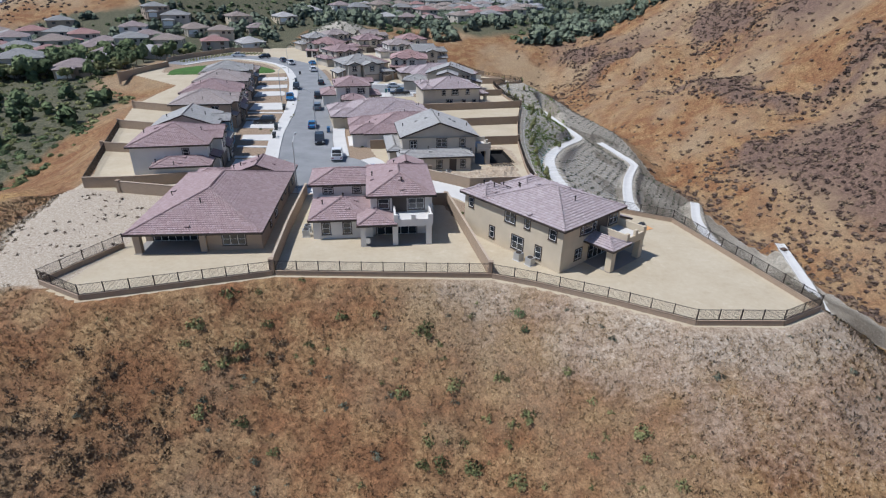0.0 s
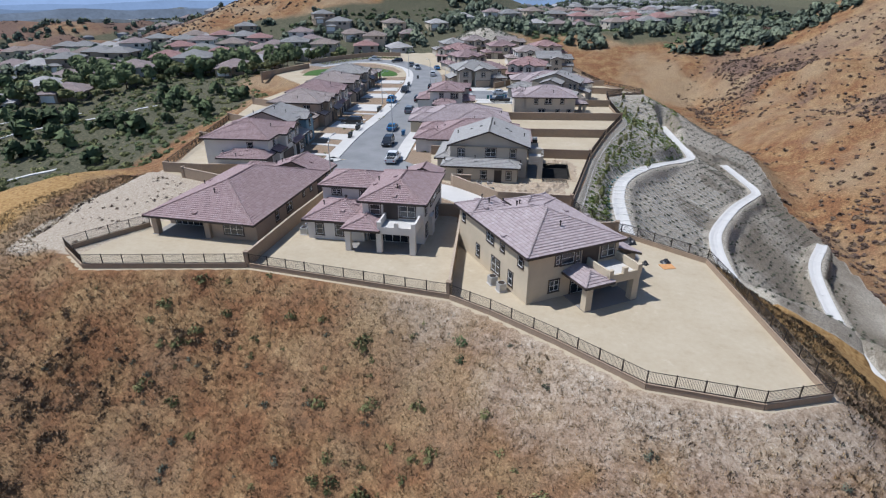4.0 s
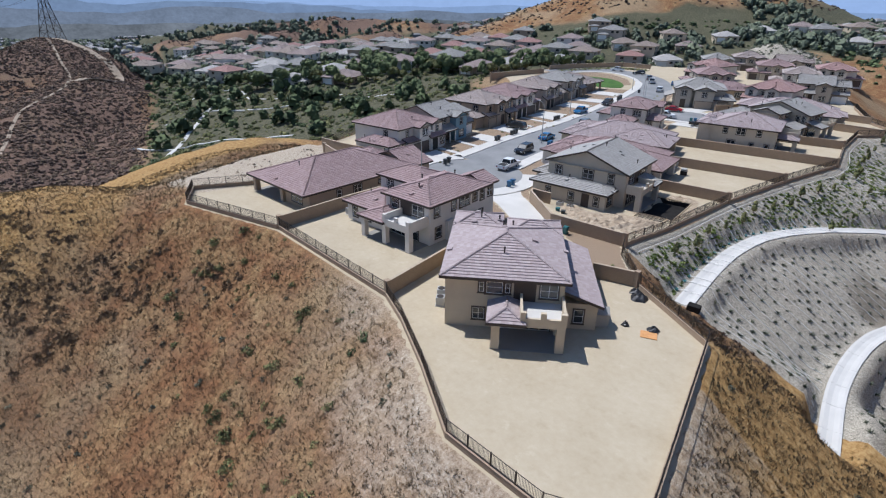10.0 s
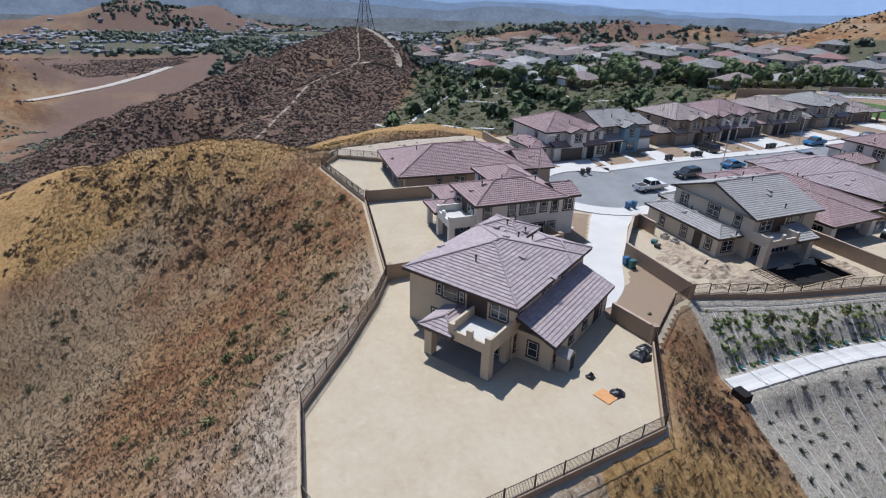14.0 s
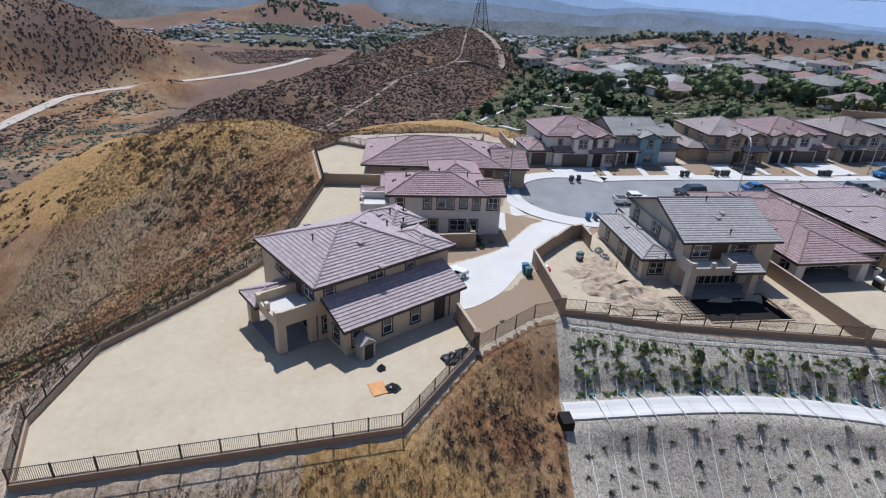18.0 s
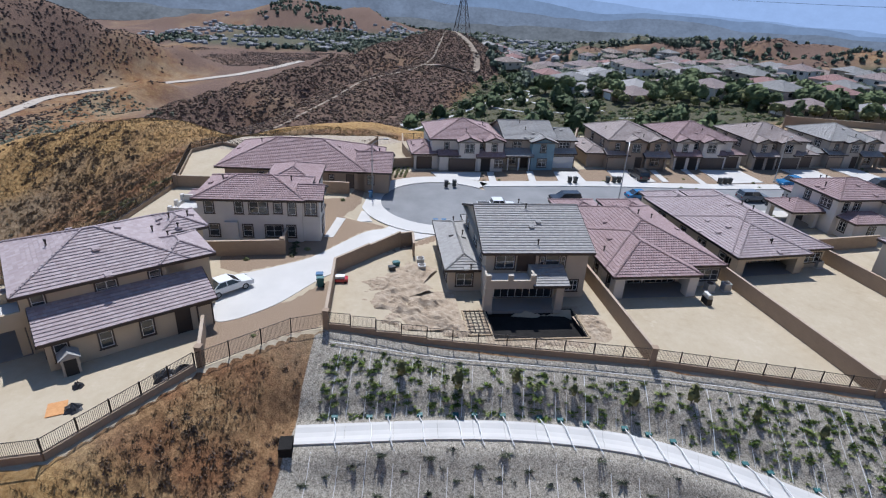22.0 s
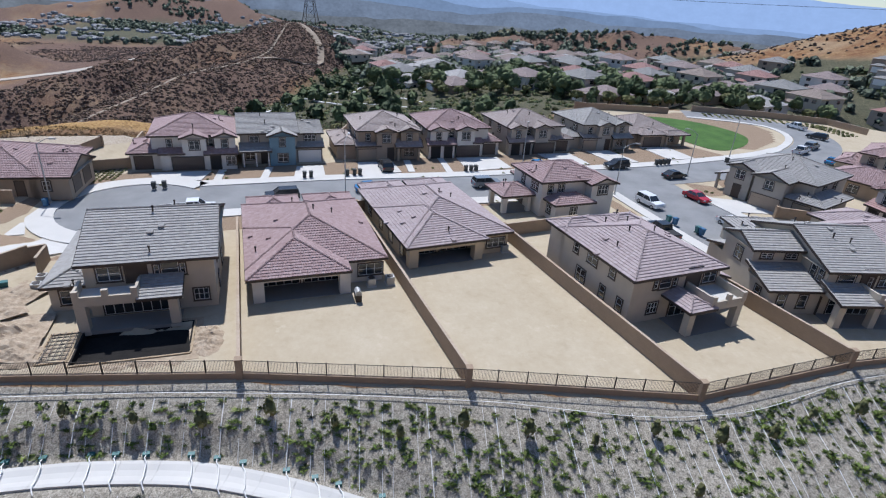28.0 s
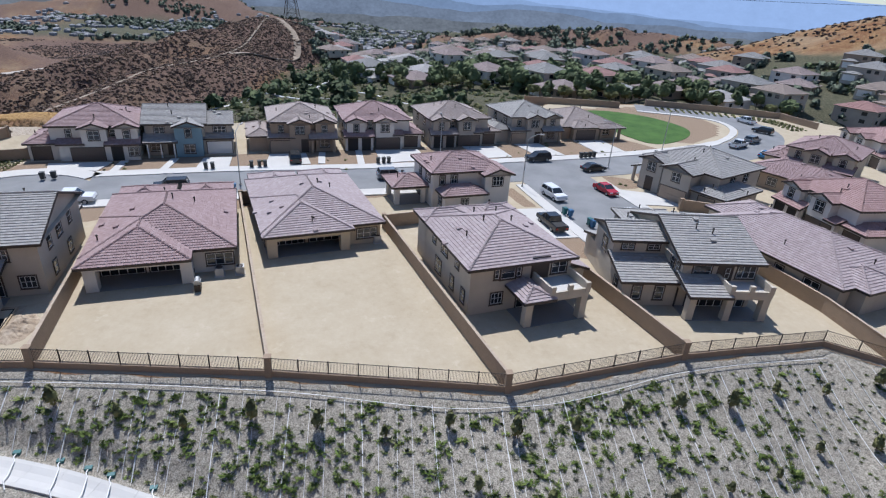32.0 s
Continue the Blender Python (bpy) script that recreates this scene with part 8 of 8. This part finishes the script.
def ac_unit(x, y, z, ang):
    t = thing("air_conditioner", "grey outdoor air conditioner unit beside the wall", "air conditioner", "air conditioners", pose(x, y, z, 0, 0, ang))
    b, g, f = MB(), MB(), MB()
    b.box(-0.42, -0.42, 0.08, 0.42, 0.42, 0.95)
    g.cyl((0, 0, 0.95), (0, 0, 0.99), 0.36, 0.34, 16)
    f.box(-0.5, -0.5, -0.1, 0.5, 0.5, 0.08)
    part("casing", b, M["steel"], t), part("fan_grille", g, M["iron"], t), part("pad", f, M["concrete"], t)


for x, y, z, a in ((7.6, 55.4, 0, 41), (8.8, 54.2, 0, 41), (-18.6, 61.0, 0, 7), (-18.7, 62.4, 0, 7), (-0.5, 88.7, -0.9, 9), (-2.2, 88.4, -0.9, 9), (-1.0, 121.0, -0.9, 100), (-1.4, 123.0, -0.9, 100), (1.4, 161.6, -0.9, 103), (-0.2, 161.2, -0.9, 103), (-9.4, 137.6, -0.9, 105)):
    ac_unit(x, y, z, a)

M["plywood"] = mottled("orange_plywood", (0.50, 0.24, 0.09), (0.62, 0.33, 0.14), 3, 20)
M["tarp"] = plain("black_plastic_sheet", (0.02, 0.02, 0.022), 0.45)
bd = thing("plywood_board", "orange plywood board lying in the yard", "board", "", pose(25.8, 65.3, 0.03, 0, 0, 28))
mb = MB()
mb.box(-0.75, -0.62, 0, 0.75, 0.62, 0.04)
part("sheet", mb, M["plywood"], bd)


def crumple(name, x, y, z, r, h, mat, label, category, seed):
    """A slumped heap with an uneven rim."""
    rnd = random.Random(seed)
    mb = MB()
    rings = []
    for j in range(4):
        rr_ = r * (1 - j / 3.6)
        rings.append([Vector((math.cos(a) * rr_ * rnd.uniform(0.75, 1.2), math.sin(a) * rr_ * rnd.uniform(0.75, 1.2), h * (j / 3) * rnd.uniform(0.7, 1.1) if j else -0.05)) for a in np.linspace(0, 6.283, 13)[:-1]])
    for j in range(3):
        for k in range(12):
            mb.face([rings[j][k], rings[j][(k + 1) % 12], rings[j + 1][(k + 1) % 12], rings[j + 1][k]])
    mb.face(rings[3])
    ob = solo(name, mb, mat, label, category)
    ob.matrix_basis = pose(x, y, z)
    return ob


crumple("plastic_sheet", 25.7, 66.4, 0.0, 0.7, 0.5, M["tarp"], "crumpled black plastic sheet by the plywood board", "sheet", 1)
crumple("rubbish_bag", 23.4, 65.2, 0.0, 0.45, 0.5, M["tarp"], "black rubbish bag lying in the yard", "bag", 2)
crumple("rubble", 21.6, 70.9, 0.0, 1.0, 0.7, M["tarp"], "heap of dark debris by the fence", "debris", 3)
crumple("rubble", 20.6, 71.8, 0.0, 0.8, 0.5, M["tarp"], "heap of dark debris by the fence", "debris", 4)
M["soil"] = mottled("dug_soil", (0.27, 0.20, 0.13), (0.48, 0.39, 0.285), 1.5, 7, 0.95, 0.8)


def soil_heap(x, y, rx, ry, h, ang, seed):
    """A low spread of dug soil with clods and hollows, thinning out to nothing at its rim."""
    n = 30
    u, v = np.meshgrid(np.linspace(-1, 1, n), np.linspace(-1, 1, n))
    r = np.hypot(u, v) + 0.5 * fbm(u * rx + seed * 3.7, v * ry, 1.6, 3)
    z = h * np.clip(1 - r, 0, 1) ** 0.7 * (0.75 + 1.5 * fbm(u * rx + 11 * seed, v * ry + 5, 0.9, 4)) - 0.04
    me_ = bpy.data.meshes.new("soil_mound")
    k = np.arange(n * n).reshape(n, n)
    me_.from_pydata(np.stack([u * rx, v * ry, z], -1).reshape(-1, 3).tolist(), [], np.stack([k[:-1, :-1], k[:-1, 1:], k[1:, 1:], k[1:, :-1]], -1).reshape(-1, 4).tolist())
    me_.materials.append(M["soil"])
    ob = tagged(new("soil_mound", me_), "spread of clumped dug soil in the yard", "soil", "heaps of dug soil")
    ob.matrix_basis = pose(x, y, gz(x, y), 0, 0, ang)


for x, y, rx, ry, h, ang, sd in ((8.2, 88.6, 3.6, 4.6, 0.8, 10, 1), (4.6, 85.2, 3.0, 4.2, 0.5, 40, 2), (1.6, 87.0, 2.4, 3.4, 0.45, 70, 3), (10.4, 92.4, 1.6, 2.2, 0.5, 0, 4), (8.6, 106.6, 2.4, 1.5, 0.5, 15, 5), (11.9, 101.5, 0.8, 4.5, 0.3, 5, 6)):
    soil_heap(x, y, rx, ry, h, ang, sd)

# the pool dig: a dark hole with timber forms and steel bars
dig = thing("pool_dig", "dark rectangular pool excavation with timber forms", "excavation", "", pose(6.9, 96.0, -0.9, 0, 0, 99.6))
mb = MB()
mb.box(-0.2, -5.0, -1.2, 8.8, 0.2, -0.7)
for q in ((-0.2, -5.0, 8.8, -4.85), (-0.2, 0.05, 8.8, 0.2), (-0.2, -4.85, -0.05, 0.05), (8.65, -4.85, 8.8, 0.05)):
    mb.box(q[0], q[1], -0.7, q[2], q[3], 0.02)
# Near-black matt colour, shared by the pool shell and the drain inlet.
M["hole"] = mottled("near_black_shell", (0.022, 0.021, 0.02), (0.034, 0.032, 0.03), 0.8, 9, 1.0, 0.0, 0.0, 0.0)
part("shell", mb, M["hole"], dig)
M["rim"] = mottled("trampled_soil", (0.30, 0.23, 0.155), (0.44, 0.355, 0.25), 1.2, 12, 0.95, 0.6)
for q in ((-1.0, -6.0, 9.6, -5.0), (-1.0, 0.2, 9.6, 0.6), (-1.0, -5.0, -0.2, 0.2), (8.8, -5.0, 9.6, 0.2)):
    mb = MB()
    mb.box(q[0], q[1], -0.9, q[2], q[3], 0.025)
    part("soil_rim", mb, M["rim"], dig)
M["timber"] = mottled("raw_timber", (0.30, 0.22, 0.13), (0.46, 0.36, 0.24), 4, 30)
for u0, v0, u1, v1 in ((-0.3, -5.2, 8.9, -5.05), (8.85, -5.0, 9.0, 0.2), (-2.6, -4.4, -0.3, -4.25), (-2.6, -0.1, -0.3, 0.05), (-2.65, -4.3, -2.5, 0.0), (-0.45, -4.3, -0.3, 0.0)):
    mb = MB()
    mb.box(u0, v0, -0.1, u1, v1, 0.14)
    part("timber_form", mb, M["timber"], dig)
for k in range(8):
    mb = MB()
    mb.cyl((-2.5, -4.1 + 0.55 * k, 0.2), (-0.4, -4.1 + 0.55 * k, 0.2), 0.035, None, 5)
    part("steel_bar", mb, M["iron"], dig)
for k in range(5):
    mb = MB()
    mb.cyl((-2.3 + 0.45 * k, -4.2, 0.24), (-2.3 + 0.45 * k, -0.1, 0.24), 0.035, None, 5)
    part("steel_bar", mb, M["iron"], dig)

# playhouse by the wing, barbecue, utility cart
ph = thing("playhouse", "small grey gabled storage shed against the wing", "shed", "", pose(21.66, 63.62, 0, 0, 0, 131.5))
mb = MB()
mb.box(-0.6, -0.62, -0.05, 0.6, 0.62, 1.5)
part("wall", mb, M["st_greige"], ph)
mb = MB()
for sgn in (-1, 1):
    mb.face([(sgn * 0.75, -0.62, 1.42), (sgn * 0.75, 0.75, 1.42), (0, 0.75, 1.95), (0, -0.62, 1.95)])
    mb.face([(sgn * 0.75, -0.62, 1.36), (sgn * 0.75, 0.75, 1.36), (0, 0.75, 1.89), (0, -0.62, 1.89)])
    mb.face([(-0.6, sgn * 0.62, 1.5), (0.6, sgn * 0.62, 1.5), (0, sgn * 0.62, 1.9)])
part("roof", mb, M["tile_grey"], ph)
# Dark panel on the front wall, painted as the shade inside an open front.
mb = MB()
mb.box(-0.42, -0.65, 0.0, 0.42, -0.625, 1.4)
part("doorway", mb, M["dark_room"], ph)
bq = thing("barbecue", "silver wheeled barbecue grill on the patio edge", "barbecue", "", pose(2.0, 119.6, -0.88, 0, 0, 10))
mb = MB()
mb.box(-0.5, -0.3, 0.75, 0.5, 0.3, 0.95)
mb.cyl((-0.5, 0, 0.98), (0.5, 0, 0.98), 0.28, None, 12)
part("lid", mb, M["steel"], bq)
mb = MB()
mb.box(-0.55, -0.3, 0.0, 0.55, 0.3, 0.72)
part("cabinet", mb, M["iron"], bq)
tc = thing("toy_wagon", "red and white loaded wagon by the block wall", "wagon", "", pose(4.6, 80.6, -0.0, 0, 0, 100) @ pose(0, 0, -0.15))
mb = MB()
mb.box(-0.8, -0.4, 0.25, 0.8, 0.4, 0.6)
part("tray", mb, PAINT["red"], tc)
mb = MB()
mb.box(-0.6, -0.3, 0.6, 0.5, 0.3, 0.85)
part("load", mb, M["white"], tc)
for sx in (-0.55, 0.55):
    for sy in (-0.42, 0.42):
        mb = MB()
        mb.cyl((sx, sy - 0.05, 0.17), (sx, sy + 0.05, 0.17), 0.17, None, 12)
        part("wheel", mb, M["tyre"], tc)

# irrigation pipes down the mulch slope and drain boxes
pipe = MB()
for k in range(92):
    y = 83 + 1.32 * k + 0.25 * math.sin(k * 3.3)
    x0 = float(np.interp(y, [80, 110, 128, 147, 164, 180, 210], [14.6, 15.2, 17.2, 20.0, 16.8, 15.6, 16.0]))
    low = float(np.interp(y, [80.8, 92, 100, 108, 115, 123, 133, 144, 153, 159, 168, 184, 220], [22.2, 20.6, 20, 20.5, 22.2, 25, 29, 33.5, 36.9, 37.5, 35.5, 31.2, 28])) - 1.6
    n = max(2, int((low - x0) / 1.5))
    pr = None
    for j in range(n + 1):
        x = x0 + 0.4 + (low - x0 - 0.4) * j / n
        c = (x, y + 0.05 * j * math.sin(k), gz(x, y) + 0.03)
        if pr:
            pipe.cyl(pr, c, 0.022 if k % 4 else 0.042, None, 4, False)
        pr = c
for k in range(26):
    y = 82.5 + 2.1 * k
    x0 = float(np.interp(y, [80.8, 92, 100, 108, 115, 123, 136], [22.2, 20.6, 20, 20.5, 22.2, 25, 30])) + 1.7
    pr = None
    for j in range(9):
        x = x0 + 1.7 * j
        c = (x, y + 0.04 * j, gz(x, y) + 0.03)
        if pr:
            pipe.cyl(pr, c, 0.03, None, 4, False)
        pr = c
for side in ([(14.9, 82), (15.0, 95), (15.5, 110), (17.5, 128.4), (20.4, 147.3), (16.9, 164.4), (15.6, 179)],):
    pr = None
    for q_ in smooth_line(side, 10):
        c = (q_.x, q_.y, gz(q_.x, q_.y) + 0.22)
        if pr:
            pipe.cyl(pr, c, 0.03, None, 4, False)
        pr = c
M["pvc"] = plain("white_pvc", (0.74, 0.73, 0.70), 0.5)
solo("irrigation_pipes", pipe, M["pvc"], "thin white irrigation pipes down the mulch slope", "pipes", kind="stuff")
for k in range(17):
    y = 83.5 + 2.35 * k + 0.5 * math.sin(k * 2.0)
    x = float(np.interp(y, [80, 92, 100, 108, 115, 123], [22.2, 20.6, 20.0, 20.5, 22.2, 25.0])) - 1.75
    t = thing("valve_box", "small green irrigation valve box above the ditch", "valve box", "valve boxes", pose(x, y, gz(x, y), 0, 0, 5))
    mb = MB()
    mb.box(-0.17, -0.25, -0.1, 0.17, 0.25, 0.16)
    part("box", mb, M["bin_teal"], t)
    mb = MB()
    run = [(0.1, 0, 0.08), (0.55, 0.02, 0.2), (0.95, 0.22, 0.17), (2.3, 0.34, 0.17), (2.75, 0.3, 0.2), (3.3, 0.55, -0.05)]
    for a, b in zip(run, run[1:]):
        mb.cyl(a, b, 0.045, None, 6)
    part("pipe", mb, M["pvc"], t)
db = MB()
db.box(-0.7, -0.5, -1.0, 0.7, 0.5, 0.55)
o = solo("drain_inlet", db, M["hole"], "dark box drain inlet at the ditch end", "drain")
o.matrix_basis = pose(23.6, 80.6, -4.2, 0, 0, 10)

# front yard planting
hedge = np.array([(-0.4 - 0.85 * k, 73.9 - 0.11 * k + 0.15 * math.sin(k * 2.3)) for k in range(10)])
scatter("wall_hedge", "row of dark green bushes along the garden wall", "bushes", LEAFY, hedge, 0.45 + 0.15 * np.random.RandomState(21).rand(len(hedge)), M["lf_dark"], 74, 0.02)
p = np.concatenate([pick(2200, -70, 20, 60, 205, lambda x, y, b=b: poly_dist(b, x, y) < -0.5, 70 + i) for i, b in enumerate(BARK)])
p = p[(np.random.RandomState(3).rand(len(p)) < 0.55)]
scatter("front_yard_plants", "small green plants in bark front yards", "plants", SMALL, p[::3], 0.14 + 0.22 * np.random.RandomState(5).rand(len(p[::3])), M["lf_bush"], 71, 0.02)
bx, by = np.meshgrid(np.arange(-41.0, -31.5, 0.9), np.arange(74.5, 83.0, 0.75))
bed = np.stack([(bx + 0.2 * np.sin(by * 2)).ravel(), by.ravel()], 1)
bed = bed[(np.hypot(bed[:, 0] + 23.5, bed[:, 1] - 88.5) > 12.4) & (bed[:, 1] > 0.35 * (bed[:, 0] + 41) + 75.5)]
scatter("bed_plants", "rows of small dry plants in the corner bed", "plants", SMALL, bed, 0.2 + 0.12 * np.random.RandomState(8).rand(len(bed)), M["lf_bush"], 72, 0.02)
edge = smooth_line([(-108, 224), (-103, 240), (-95, 254), (-82, 256)], 9)
bank = np.array([(q_.x, q_.y) for k in range(4) for q_ in offset(edge, -1.2 - 1.5 * k)])
scatter("bank_shrubs", "rows of young olive shrubs on the pale dirt bank", "shrubs", SMALL, bank, 0.3 + 0.25 * np.random.RandomState(9).rand(len(bank)), M["lf_bush"], 73, 0.02)
